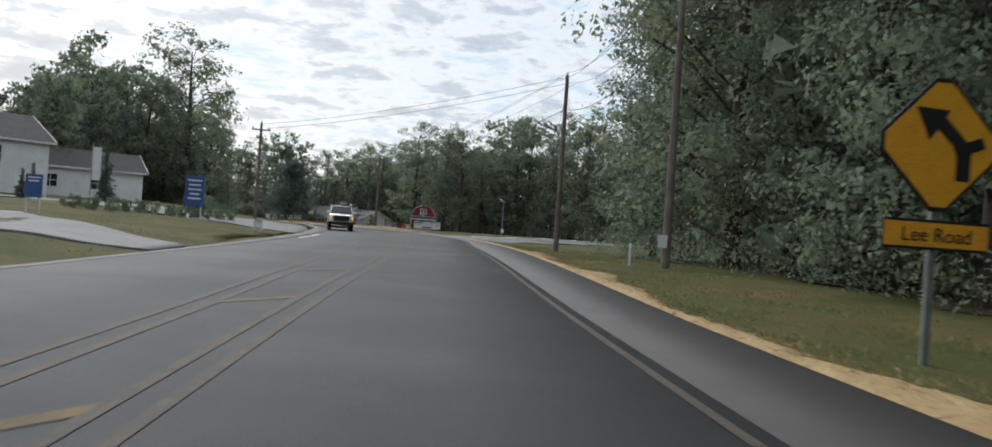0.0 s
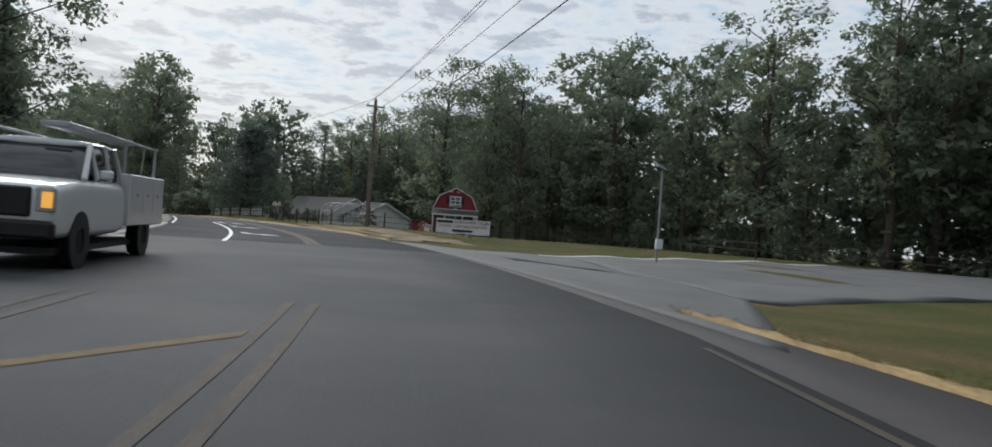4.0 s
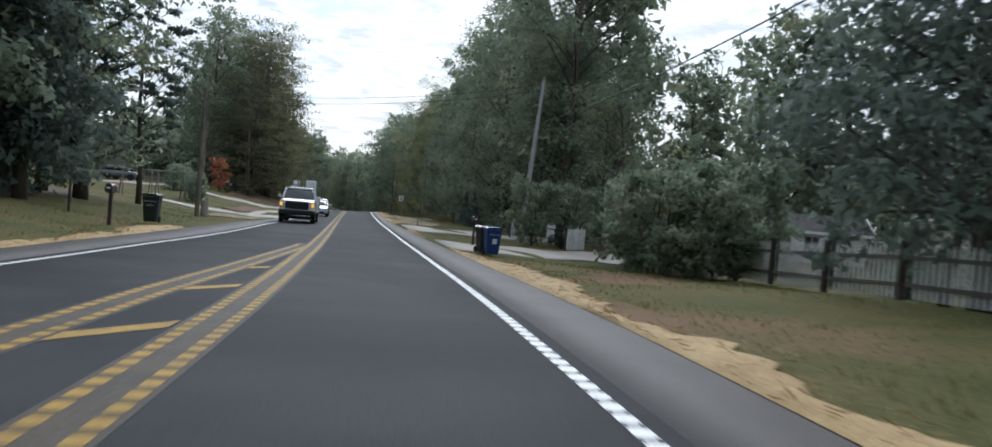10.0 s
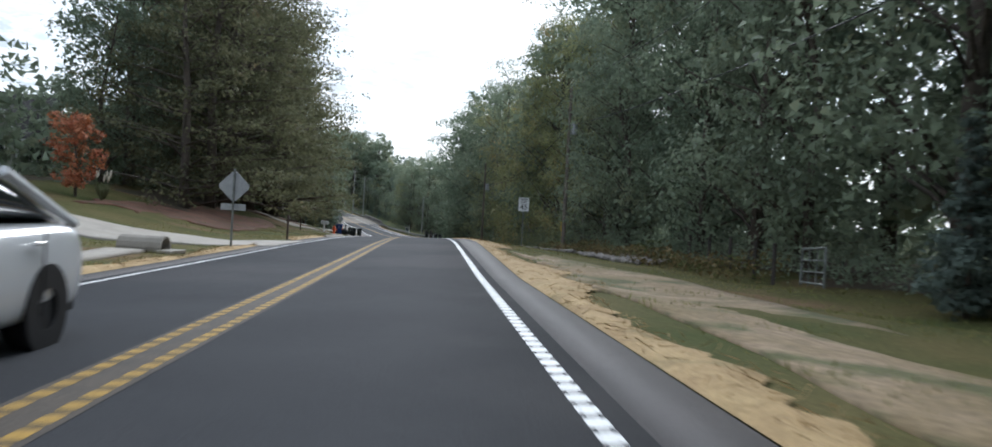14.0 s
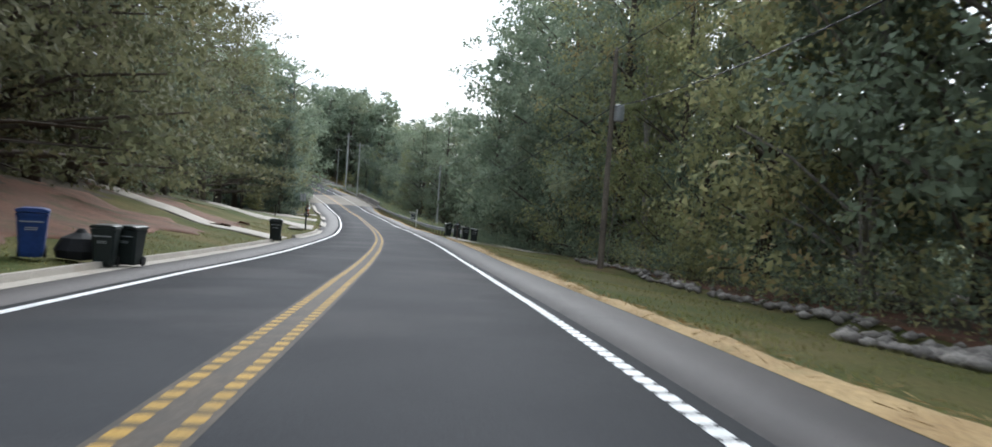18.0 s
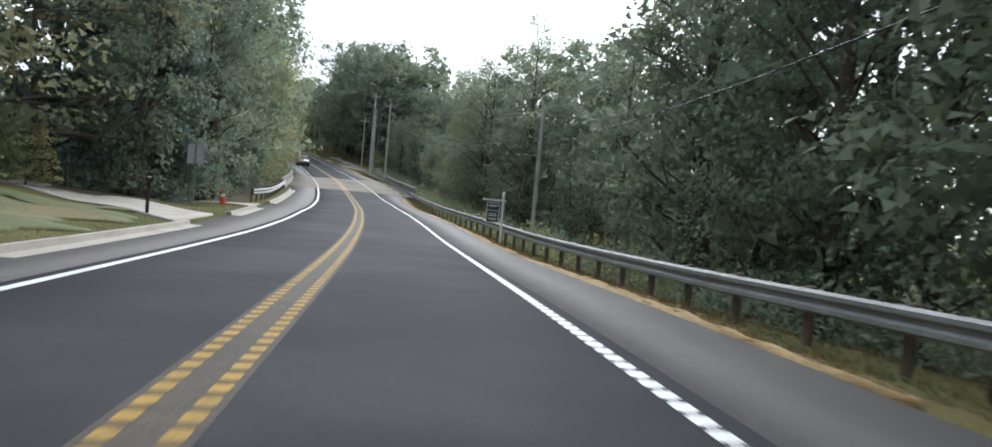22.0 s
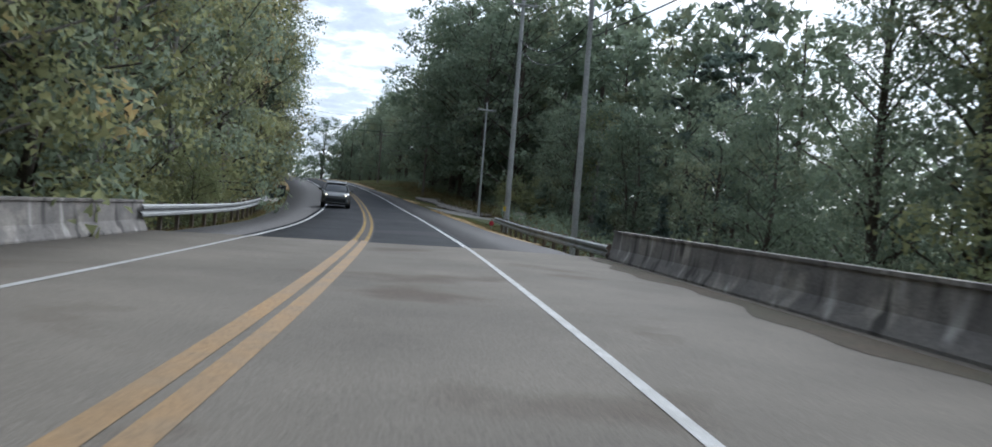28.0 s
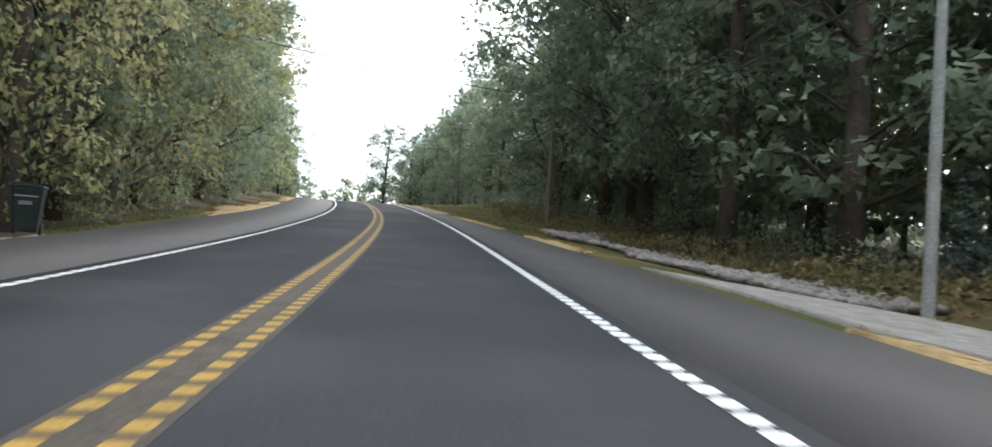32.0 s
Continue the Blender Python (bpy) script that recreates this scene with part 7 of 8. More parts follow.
part("panel", Shape().box((0, 0, 0.35), (0.5, 0.03, 0.7), pose(0, 0, 0, -20, 15)), M_TRIM, ea)
part("panel", Shape().box((0, 0.25, 0.33), (0.5, 0.03, 0.66), pose(0, 0, 0, 22, 15)), M_TRIM, ea)
part("hinge", Shape().tube([(-0.2, 0.13, 0.66), (0.2, 0.13, 0.66)], 0.015, 5), M_GREY, ea)
shed = thing("red_shed", "low red shed with a dark flat roof", "shed", at=facing(127.9, 21.0, 95, 0))
part("wall", Shape().box((0, 1.2, 0.65), (2.9, 2.4, 1.3)), M_BARN, shed)
part("roof", Shape().box((0, 1.2, 1.34), (3.2, 2.8, 0.1)), M_SHINGLE, shed)


def gable_house(name, label, at, length, depth, wall_h, ridge, wall_mat, windows, wing=None):
    root = thing(name, label, "house", at=at)

    def block(x0, x1, y0, y1, wh, rh):
        ym = (y0 + y1) / 2
        body = Shape()
        o = [(y0, -0.8), (y1, -0.8), (y1, wh), (ym, rh), (y0, wh)]
        n = len(o)
        vs = [(x0, y, z) for y, z in o] + [(x1, y, z) for y, z in o]
        body.add(vs, [tuple(range(n - 1, -1, -1)), tuple(range(n, 2 * n))] + [(i, (i + 1) % n, (i + 1) % n + n, i + n) for i in range(n)])
        part("wall", body, wall_mat, root)
        rf = Shape()
        for ya, yb in ((y0, ym), (y1, ym)):
            k = (rh - wh) / abs(ym - ya)
            ye = ya + (-0.4 if ya < yb else 0.4)
            ze = wh - 0.4 * k
            rf.add([(x0 - 0.35, ye, ze + 0.03), (x1 + 0.35, ye, ze + 0.03), (x1 + 0.35, yb, rh + 0.03), (x0 - 0.35, yb, rh + 0.03),
                    (x0 - 0.35, ye, ze + 0.15), (x1 + 0.35, ye, ze + 0.15), (x1 + 0.35, yb, rh + 0.15), (x0 - 0.35, yb, rh + 0.15)],
                   [(0, 3, 2, 1), (4, 5, 6, 7), (0, 1, 5, 4), (1, 2, 6, 5), (2, 3, 7, 6), (3, 0, 4, 7)])
        part("roof", rf, M_SHINGLE, root, "dark grey shingle roof")
        bd = Shape()
        for x in (x0 - 0.37, x1 + 0.37):
            for ya in (y0, y1):
                k = (rh - wh) / abs(ym - ya)
                ye = ya + (-0.4 if ya < ym else 0.4)
                ze = wh - 0.4 * k
                bd.add([(x - 0.03, ye, ze - 0.08), (x + 0.03, ye, ze - 0.08), (x + 0.03, ym, rh - 0.08), (x - 0.03, ym, rh - 0.08),
                        (x - 0.03, ye, ze + 0.17), (x + 0.03, ye, ze + 0.17), (x + 0.03, ym, rh + 0.17), (x - 0.03, ym, rh + 0.17)],
                       [(0, 3, 2, 1), (4, 5, 6, 7), (0, 1, 5, 4), (1, 2, 6, 5), (2, 3, 7, 6), (3, 0, 4, 7)])
        bd.box(((x0 + x1) / 2, y0 - 0.40, wh - 0.30 * (rh - wh) / abs(ym - y0)), (x1 - x0 + 0.6, 0.06, 0.16))
        part("fascia", bd, M_TRIM, root, "white fascia boards")
        courses = Shape()
        for k in range(int(wh / 0.22)):
            courses.box(((x0 + x1) / 2, y0 - 0.006, 0.1 + k * 0.22), (x1 - x0, 0.014, 0.02))
        part("siding_edge", courses, wall_mat, root)

    block(0, length, 0, depth, wall_h, ridge)
    if wing:
        block(*wing)
    for x, z, w, h, y in windows:
        window(root, x, z, w, h, y)
    return root


house = gable_house("farm_house", "low white bungalow with two brown shingle roofs and white gable ends", spot(170.0, 23.9, -0.1, -90), 16.0, 7.4, 2.05, 4.3, M_SIDING,
                    [(2.5, 1.2, 1.0, 1.0, 0), (6.0, 1.2, 1.2, 1.0, 0), (9.0, 1.1, 0.9, 1.6, 0), (12.5, 1.15, 1.3, 1.0, 0)],
                    (15.4, 20.0, 2.0, 9.8, 2.05, 3.95))
for x in (16.6, 18.6):
    window(house, x, 1.15, 0.7, 1.3, 2.0)
for x in (16.2, 18.1, 19.9):
    part("porch_post", Shape().box((x, 1.2, 0.9), (0.14, 0.14, 2.3), bevel=0.02), M_TRIM, house, "white porch post")
gable_house("outbuilding", "low white outbuilding with a grey roof", spot(157.0, 34.2, -0.1, -90), 7.0, 5.0, 1.55, 2.2, M_SIDING, [(1.5, 0.9, 0.7, 0.9, 0), (4.2, 0.9, 0.7, 0.9, 0)])
gable_house("shop_building", "tall white building with a grey roof beyond the drive", facing(62, -38.5, 0, 0, 12, -0.2), 13, 9, 4.3, 6.4, M_SIDING, [(4, 3.0, 1.2, 1.3, 0), (9, 3.0, 1.2, 1.3, 0)])
gable_house("shop_building", "low white building with a dark roof behind the flower bed", facing(86, -33.5, 0, 0, 4, -0.2), 11, 8, 2.9, 4.6, M_SIDING, [(3, 1.5, 1.2, 1.2, 0), (7, 1.5, 1.2, 1.2, 0)])
M_BEIGE = material("beige_siding", (0.34, 0.33, 0.25), (0.28, 0.27, 0.21), rough=0.7, scale=0.8, fine=20, bump=0.05)


def front_gable(root, xc, half, y0, y1, eave, peak, mat):
    """A gable that looks forward out of the long roof, with pale boards along its slopes."""
    part("gable_wall", Shape().prism([(xc - half, -0.8), (xc + half, -0.8), (xc + half, eave), (xc, peak), (xc - half, eave)], y0, y1), mat, root)
    for sx in (-1, 1):
        v = Vector((sx * half, eave - peak)).normalized()
        n = Vector((-v.y, v.x)) * sx
        p, q = Vector((xc, peak + 0.02)), Vector((xc + sx * half, eave + 0.02)) + v * 0.4
        part("roof", Shape().prism([tuple(p), tuple(q), tuple(q + n * 0.13), (p.x, p.y + 0.16)], y0 - 0.35, y1), M_SHINGLE, root, "dark grey shingle roof")
        part("barge_board", Shape().prism([(p.x, p.y - 0.14), tuple(q - n * 0.14), tuple(q + n * 0.10), (p.x, p.y + 0.13)], y0 - 0.40, y0 - 0.355), M_TRIM, root, "white board along the gable")


M_SAGE = material("sage_siding", (0.30, 0.31, 0.25), (0.24, 0.25, 0.20), rough=0.75, scale=0.8, fine=20, bump=0.05)
villa = gable_house("suburban_house", "sage green house with steep dark shingle roofs and white-trimmed gables", facing(272, -47, 184, 0, 0, 0.3), 16, 9, 3.2, 7.2, M_SAGE, [(2.5, 1.7, 1.0, 1.4, 0), (4.6, 1.7, 1.0, 1.4, 0), (14.2, 1.6, 1.0, 1.4, 0)])
front_gable(villa, 10.2, 2.3, -1.6, 4.0, 3.6, 6.9, M_SAGE)
front_gable(villa, 11.2, 1.1, -2.6, -1.0, 3.3, 5.0, M_SAGE)
front_gable(villa, 6.2, 1.0, -0.9, 3.0, 3.4, 5.0, M_SAGE)
window(villa, 11.2, 2.2, 0.8, 1.5, -2.6)
window(villa, 9.3, 2.2, 0.8, 1.5, -1.6)
part("porch_roof", Shape().prism([(12.4, 0), (15.6, 0), (15.6, 0.12), (12.4, 0.12)], 0, 2.2, pose(0, -2.0, 2.75, 16)), M_SHINGLE, villa, "dark porch roof")
part("porch_beam", Shape().box((14.0, -1.95, 2.68), (3.2, 0.14, 0.2)), M_TRIM, villa)
for x in (12.6, 15.4):
    part("porch_post", Shape().box((x, -1.95, 0.9), (0.22, 0.22, 3.4), bevel=0.02), M_TRIM, villa, "white porch post")
gable_house("suburban_house", "grey house with a dark gabled roof behind the lawn", facing(258, -47, 190, 0, 20, 0.3), 12, 8, 3.0, 6.4, M_BEIGE, [(3, 1.6, 1.0, 1.3, 0), (8, 1.6, 1.0, 1.3, 0)])
gable_house("suburban_house", "white house glimpsed between the trees", facing(132, -38, 112, 0, 15, 0.6), 9, 8, 4.8, 7.6, M_SIDING, [(2.0, 3.2, 0.9, 1.3, 0), (6.0, 3.2, 0.9, 1.3, 0)])
gable_house("suburban_house", "white house glimpsed between the trunks on the bank", facing(292, -36, 255, 0, 20, 0.4), 10, 8, 3.4, 6.0, M_SIDING, [(2.0, 1.7, 0.9, 1.3, 0), (6.0, 1.7, 0.9, 1.3, 0)])
gable_house("cottage", "pale cottage behind the picket fence", facing(181, 23.6, 140, 0, 10, -0.3), 5, 4, 2.2, 3.0, M_SIDING, [(2.0, 1.3, 0.9, 1.1, 0), (5.5, 1.3, 0.9, 1.1, 0)])

# ---- hoop frame, fences and gates ----
hoop = thing("canopy_frame", "bare white tubular hoop frame of a canopy", "canopy frame", at=spot(121.93, 8.92, -0.05, 196.0, 0.76))
for k in range(6):
    y = 1.1 * k
    pts = [(-1.9, y, 0), (-1.9, y, 1.35)] + [(-1.9 * math.cos(math.pi * t / 10), y, 1.35 + 0.95 * math.sin(math.pi * t / 10)) for t in range(1, 10)] + [(1.9, y, 1.35), (1.9, y, 0)]
    part("hoop", Shape().tube(pts if k in (0, 5) else pts[1:-1], 0.03, 6), M_TUBE, hoop)
for x, z in ((-1.9, 1.35), (1.9, 1.35), (0, 2.3), (-1.9, 0.04), (1.9, 0.04)):
    part("rail", Shape().tube([(x, 0, z), (x, 5.5, z)], 0.026, 6), M_TUBE, hoop)
M_FENCE = material("dark_fence_wood", (0.07, 0.058, 0.05), (0.048, 0.042, 0.038), rough=0.9, scale=2, fine=25)


def paddock(points, label, tall=1.15, rails=(0.35, 0.75, 1.05), thick=0.05, mat=None, post=0.11):
    root = thing("paddock_fence", label, "fence", "fences")
    mat = mat or M_FENCE
    tops = []
    for s, d in points:
        p = Vector(tuple(map(float, xyz(s, d, 0))))
        part("post", Shape().lathe([(post / 2 * 1.1, -0.2), (post / 2, tall), (post / 4, tall + 0.03)], 7, Matrix.Translation(p)), mat, root)
        tops.append(p)
    for a, b in zip(tops, tops[1:]):
        for z in rails:
            part("rail", Shape().tube([a + Vector((0, 0, z)), b + Vector((0, 0, z))], thick / 2, 5), mat, root)
    return root


paddock([(100, 22), (106, 20.5), (110.5, 12.4), (113.5, 9.7), (117.5, 6.95), (119.9, 6.8), (122.0, 6.6), (123.9, 6.35), (125.2, 6.2), (126.5, 6.05), (127.9, 5.9)], "dark weathered post and wire paddock fence", rails=(0.4, 0.8), thick=0.03)
paddock([(130.4, 16), (134, 15.2), (137.5, 14.6), (141, 14.2), (146, 13.8)], "dark post and rail fence in front of the bungalow", 1.2, (0.5, 0.95), 0.07)
paddock([(92, 24), (97, 23), (80, 34), (76, 40)], "dark post fence along the field", 1.0, (0.5, 0.9), 0.05)


def panel_gate(s, d, s2, d2, label, mat, tall=1.25, bars=6, posts=True):
    a, b = (Vector(tuple(map(float, xyz(*q, 0.05)))) for q in ((s, d), (s2, d2)))
    root = thing("field_gate", label, "gate", "field gates")
    up = Vector((0, 0, tall))
    fr = Shape().tube([a, a + up], 0.035, 6).tube([b, b + up], 0.035, 6).tube([a + up, b + up], 0.03, 6).tube([a + up * 0.08, b + up * 0.08], 0.03, 6)
    part("gate_frame", fr, mat, root)
    for k in range(1, bars):
        z = up * (0.08 + 0.92 * k / bars)
        part("bar", Shape().tube([a + z, b + z], 0.018, 5), mat, root)
    for t in (0.33, 0.66):
        part("upright", Shape().tube([a.lerp(b, t), a.lerp(b, t) + up], 0.018, 5), mat, root)
    return root


M_DKGREEN = material("dark_green_metal", (0.02, 0.032, 0.026), rough=0.5, bump=0)
panel_gate(128.3, 6.1, 130.4, 7.9, "dark green tubular stock panels standing in a row", M_DKGREEN)
panel_gate(129.4, 6.2, 131.5, 8.1, "dark green tubular stock panels standing in a row", M_DKGREEN)
panel_gate(130.5, 6.3, 132.6, 8.3, "dark green tubular stock panels standing in a row", M_DKGREEN)
panel_gate(184.8, 8.6, 187.6, 9.0, "grey tubular field gate across the drive", M_GREY, 1.1, 3)
panel_gate(218.6, 9.6, 221.0, 10.2, "dark steel field gate at the edge of the woods", M_GALV, 0.95, 3)
paddock([(187.8, 9.0), (190.2, 9.4), (192.6, 9.8)], "rough wooden posts of a wire fence", 1.2, (0.5, 1.0), 0.012)
paddock([(221.8, 9.8), (224, 10.2), (226.5, 10.4), (229, 10.6), (232, 10.9)], "rough wooden posts of a wire fence", 1.1, (0.4, 0.9), 0.012)


M_OLDWOOD = material("weathered_grey_wood", (0.20, 0.19, 0.175), (0.14, 0.13, 0.12), rough=0.9, scale=2, fine=25)


def picket(points, label, mat, tall=1.0, pitch=0.155, width=0.07):
    root = thing("picket_fence", label, "fence", "picket fences")
    me = Shape().prism([(-width / 2, 0), (width / 2, 0), (width / 2, tall - 0.08), (0, tall), (-width / 2, tall - 0.08)], -0.012, 0.012).mesh("picket", mat)
    for (s0, d0), (s1, d1) in zip(points, points[1:]):
        a, b = (Vector(tuple(map(float, xyz(q, w, 0.05)))) for q, w in ((s0, d0), (s1, d1)))
        v = b - a
        turn = math.degrees(math.atan2(v.y, v.x))
        for z in (0.25, 0.75):
            part("rail", Shape().box((v.length / 2, 0.03, z * tall), (v.length, 0.04, 0.08), Matrix.Translation(a) @ pose(0, 0, 0, 0, -math.degrees(math.atan2(v.z, v.to_2d().length)), turn)), M_OLDWOOD if mat is M_WHITEWOOD else mat, root)
        part("post", Shape().box((0, 0.06, tall / 2), (0.1, 0.1, tall + 0.1), Matrix.Translation(a) @ pose(0, 0, 0, 0, 0, turn)), M_FENCE if mat is M_WHITEWOOD else mat, root)
        for k in range(int(v.length / pitch)):
            ob = new("picket", me)
            ob.parent = root
            ob.matrix_world = Matrix.Translation(a.lerp(b, k * pitch / v.length)) @ pose(0, 0, 0, 0, 0, turn)
    return root


picket([(143.5, 10.6), (145.9, 10.2), (148.3, 9.9), (150.7, 9.75), (153.1, 9.6), (155.5, 9.6), (158, 9.7), (160.5, 9.8), (163, 10.0)], "weathered white picket fence behind the shrubs", M_WHITEWOOD, 1.05)
picket([(175.0, 9.3), (176.2, 10.6)], "white picket gate leaning by the drive", M_WHITEWOOD, 1.05)
picket([(176.6, 10.4), (178.6, 10.6), (181, 10.3), (184, 10.4)], "weathered white picket fence behind the shrubs", M_WHITEWOOD, 1.1)
picket([(112, -15.5), (117, -15.3), (122, -15.2), (127, -15.2), (132, -15.4)], "tall tan board fence along the slope", material("tan_fence_boards", (0.20, 0.16, 0.12), (0.15, 0.12, 0.09), rough=0.85, scale=2, fine=25), 1.7, 0.15, 0.14)
for s, d, h in ((150, -11.5, 1.0), (166, -10.5, 1.1), (262, -8.5, 0.9), (336, -9.5, 1.1), (352, -12.5, 1.0)):
    st = thing("stake", "lone wooden stake standing in the grass", "stake", "stakes", at=spot(s, d, -0.1))
    part("stake", Shape().box((0, 0, h / 2), (0.08, 0.08, h + 0.2), bevel=0.01), M_BROWN, st)
for s, d, turn in ((206.4, -15.8, 25), (200.0, -16.4, 25)):
    sw = thing("swing_frame", "bare timber swing frame on the lawn", "swing", "swing frames", at=spot(s, d, 0, turn))
    for x in (-1.2, 1.2):
        for y in (-0.75, 0.75):
            part("leg", Shape().tube([(x * 1.05, y, -0.15), (x, 0, 2.0)], 0.045, 7), M_OLDWOOD, sw)
    part("top_beam", Shape().tube([(-1.4, 0, 2.0), (1.4, 0, 2.0)], 0.05, 8), M_OLDWOOD, sw)
    for x in (-0.3, 0.3):
        part("chain", Shape().tube([(x, 0, 2.0), (x, 0, 0.55)], 0.012, 5), M_GREY, sw)
    part("seat", Shape().box((0, 0, 0.54), (0.7, 0.2, 0.04), bevel=0.01), M_BLACK, sw)
mp = thing("post_with_arm", "rough wooden post with a short crosspiece", "post", at=spot(238.6, -5.9, -0.1))
part("post", Shape().box((0, 0, 0.55), (0.09, 0.09, 1.3), bevel=0.01), M_BROWN, mp)
part("arm", Shape().box((0.15, 0, 0.95), (0.5, 0.06, 0.07)), M_BROWN, mp)
ys = thing("pole_guard", "bright yellow plastic guy-wire guard", "guy guard", at=spot(255.5, 10.0, 0))
part("guard", Shape().tube([(0, 0, 0), (-0.15, 0, 2.0)], 0.04, 6), material("yellow_plastic", (0.60, 0.40, 0.03), rough=0.5, bump=0), ys)


# ---- vehicles standing in the oncoming lane ----
def paint(name, col, rough=0.25):
    m = glass(name, col, rough)
    b = m.node_tree.nodes["Principled BSDF"]
    b.inputs["Coat Weight"].default_value, b.inputs["Coat Roughness"].default_value = 0.6, 0.08
    return m


M_CAR_WHITE = paint("white_car_paint", (0.62, 0.63, 0.64))
M_CAR_GREY = paint("dark_grey_car_paint", (0.055, 0.055, 0.053), 0.3)
M_CAR_GLASS = glass("car_glass", (0.018, 0.022, 0.025), 0.04)
M_LAMP = material("headlamp_lens", (0.6, 0.58, 0.5), rough=0.15, bump=0, emit=(1.0, 0.86, 0.6, 2.2))
M_LAMP_OFF = material("lamp_lens", (0.45, 0.45, 0.44), rough=0.15, bump=0)
M_AMBER = material("amber_lens", (0.6, 0.22, 0.03), rough=0.2, bump=0, emit=(1.0, 0.5, 0.1, 0.8))
M_TRIM_BLACK = material("black_trim", (0.02, 0.02, 0.021), rough=0.55, bump=0)
M_RIM = material("alloy_rim", (0.38, 0.38, 0.39), rough=0.35, metal=0.8, bump=0)


def loft(sections, steps=None):
    """Sections: (y, [(x, z), ...]) joined in order into one skin."""
    n = len(sections[0][1])
    vs = [(x, y, z) for y, pts in sections for x, z in pts]
    fs = [(i * n + k, i * n + (k + 1) % n, (i + 1) * n + (k + 1) % n, (i + 1) * n + k) for i in range(len(sections) - 1) for k in range(n)]
    fs += [tuple(range(n - 1, -1, -1)), tuple(range((len(sections) - 1) * n, len(sections) * n))]
    return Shape().add(vs, fs)


def skin(w, zb, zm, zt, shoulder=0.94):
    return [(-w * 0.88, zb), (-w * 0.98, zb + 0.10), (-w, zm), (-w * shoulder, zt - 0.05), (-w * (shoulder - 0.08), zt), (w * (shoulder - 0.08), zt), (w * shoulder, zt - 0.05), (w, zm), (w * 0.98, zb + 0.10), (w * 0.88, zb)]


def wheel(root, x, y, r, wide, side):
    m = pose(x, y, r, 0, 90, 0)
    ty = part("wheel", Shape().lathe([(r * 0.62, -wide / 2), (r * 0.93, -wide / 2), (r, -wide / 4), (r, wide / 4), (r * 0.93, wide / 2), (r * 0.62, wide / 2)], 20, m), M_RUBBER, root, smooth=False)
    part("rim", Shape().lathe([(0.0, side * wide * 0.30), (r * 0.2, side * wide * 0.40), (r * 0.55, side * wide * 0.36), (r * 0.64, side * wide * 0.50), (r * 0.64, -side * wide * 0.2)], 20, m), M_RIM, ty, "spoked metal rim")
    sp = Shape()
    for k in range(5):
        sp.box((0, r * 0.36, side * wide * 0.42), (r * 0.12, r * 0.5, 0.02), m @ pose(0, 0, 0, 0, 0, 72 * k))
    part("spoke", sp, M_RIM, ty)


def rounded(ob):
    """Pressed-metal curves: a smooth skin over the coarse sections, its rims kept firm."""
    me = ob.data
    crease = me.attributes.new("crease_edge", "FLOAT", "EDGE")
    ends = {e for p in me.polygons if len(p.vertices) > 4 for e in p.edge_keys}
    for e in me.edges:
        crease.data[e.index].value = 0.55 if e.key in ends else 0.12
    sub = ob.modifiers.new("rounding", "SUBSURF")
    sub.levels = sub.render_levels = 2
    return ob


def car_body(root, mat, L, w, secs, cabin, r, wheelbase, front):
    """secs: (y, half width, bottom, middle, top) from the nose back; cabin: (y, half width low, half width high, z low, z high)."""
    rounded(part("body", loft([(y, skin(hw, zb, zm, zt)) for y, hw, zb, zm, zt in secs]), mat, root, smooth=True))
    pts = [(y, [(-a, z0), (-b, z1 - 0.06), (-b * 0.86, z1), (b * 0.86, z1), (b, z1 - 0.06), (a, z0)]) for y, a, b, z0, z1 in cabin]
    rounded(part("glasshouse", loft(pts), M_CAR_GLASS, root, "dark tinted glass", True))
    top = []
    for y, a, b, z0, z1 in cabin[1:-1]:
        top.append((y, [(-b * 1.01, z1 - 0.10), (-b * 1.0, z1 - 0.05), (-b * 0.86, z1 + 0.02), (b * 0.86, z1 + 0.02), (b * 1.0, z1 - 0.05), (b * 1.01, z1 - 0.10)]))
    rounded(part("roof", loft(top), mat, root, smooth=True))
    for i in range(len(cabin) - 1):
        y0, a0, b0, l0, h0 = cabin[i]
        for sx in (-1, 1):
            if i == 0 or i == len(cabin) - 2:
                y1, a1, b1, l1, h1 = cabin[i + 1]
                p, q = ((sx * a0, y0, l0), (sx * b1 * 1.0, y1, h1 - 0.04)) if i == 0 else ((sx * b0 * 1.0, y0, h0 - 0.04), (sx * a1, y1, l1))
                part("pillar", Shape().tube([p, q], 0.045, 6), mat, root)
            else:
                part("pillar", Shape().tube([(sx * a0 * 1.0, y0, l0), (sx * b0 * 1.0, y0, h0 - 0.06)], 0.04, 6), mat, root)
    for y in (front, front + wheelbase):
        for sx in (-1, 1):
            part("wheel_arch", Shape().lathe([(r * 1.09, -0.02), (r * 1.09, 0.02), (r * 0.5, 0.02), (r * 0.5, -0.02)], 20, pose(sx * (w - 0.022), y, r * 1.0, 0, 90, 0)), M_TRIM_BLACK, root)
            wheel(root, sx * (w - 0.135), y, r * 0.97, 0.22, sx)
    for sx in (-1, 1):
        mr = part("mirror", Shape().box((sx * (w + 0.10), cabin[0][0] + 0.45, cabin[0][3] + 0.10), (0.20, 0.12, 0.15), bevel=0.03), mat, root)
    part("underside", Shape().box((0, L / 2, 0.28), (w * 1.7, L * 0.9, 0.10)), M_TRIM_BLACK, root)


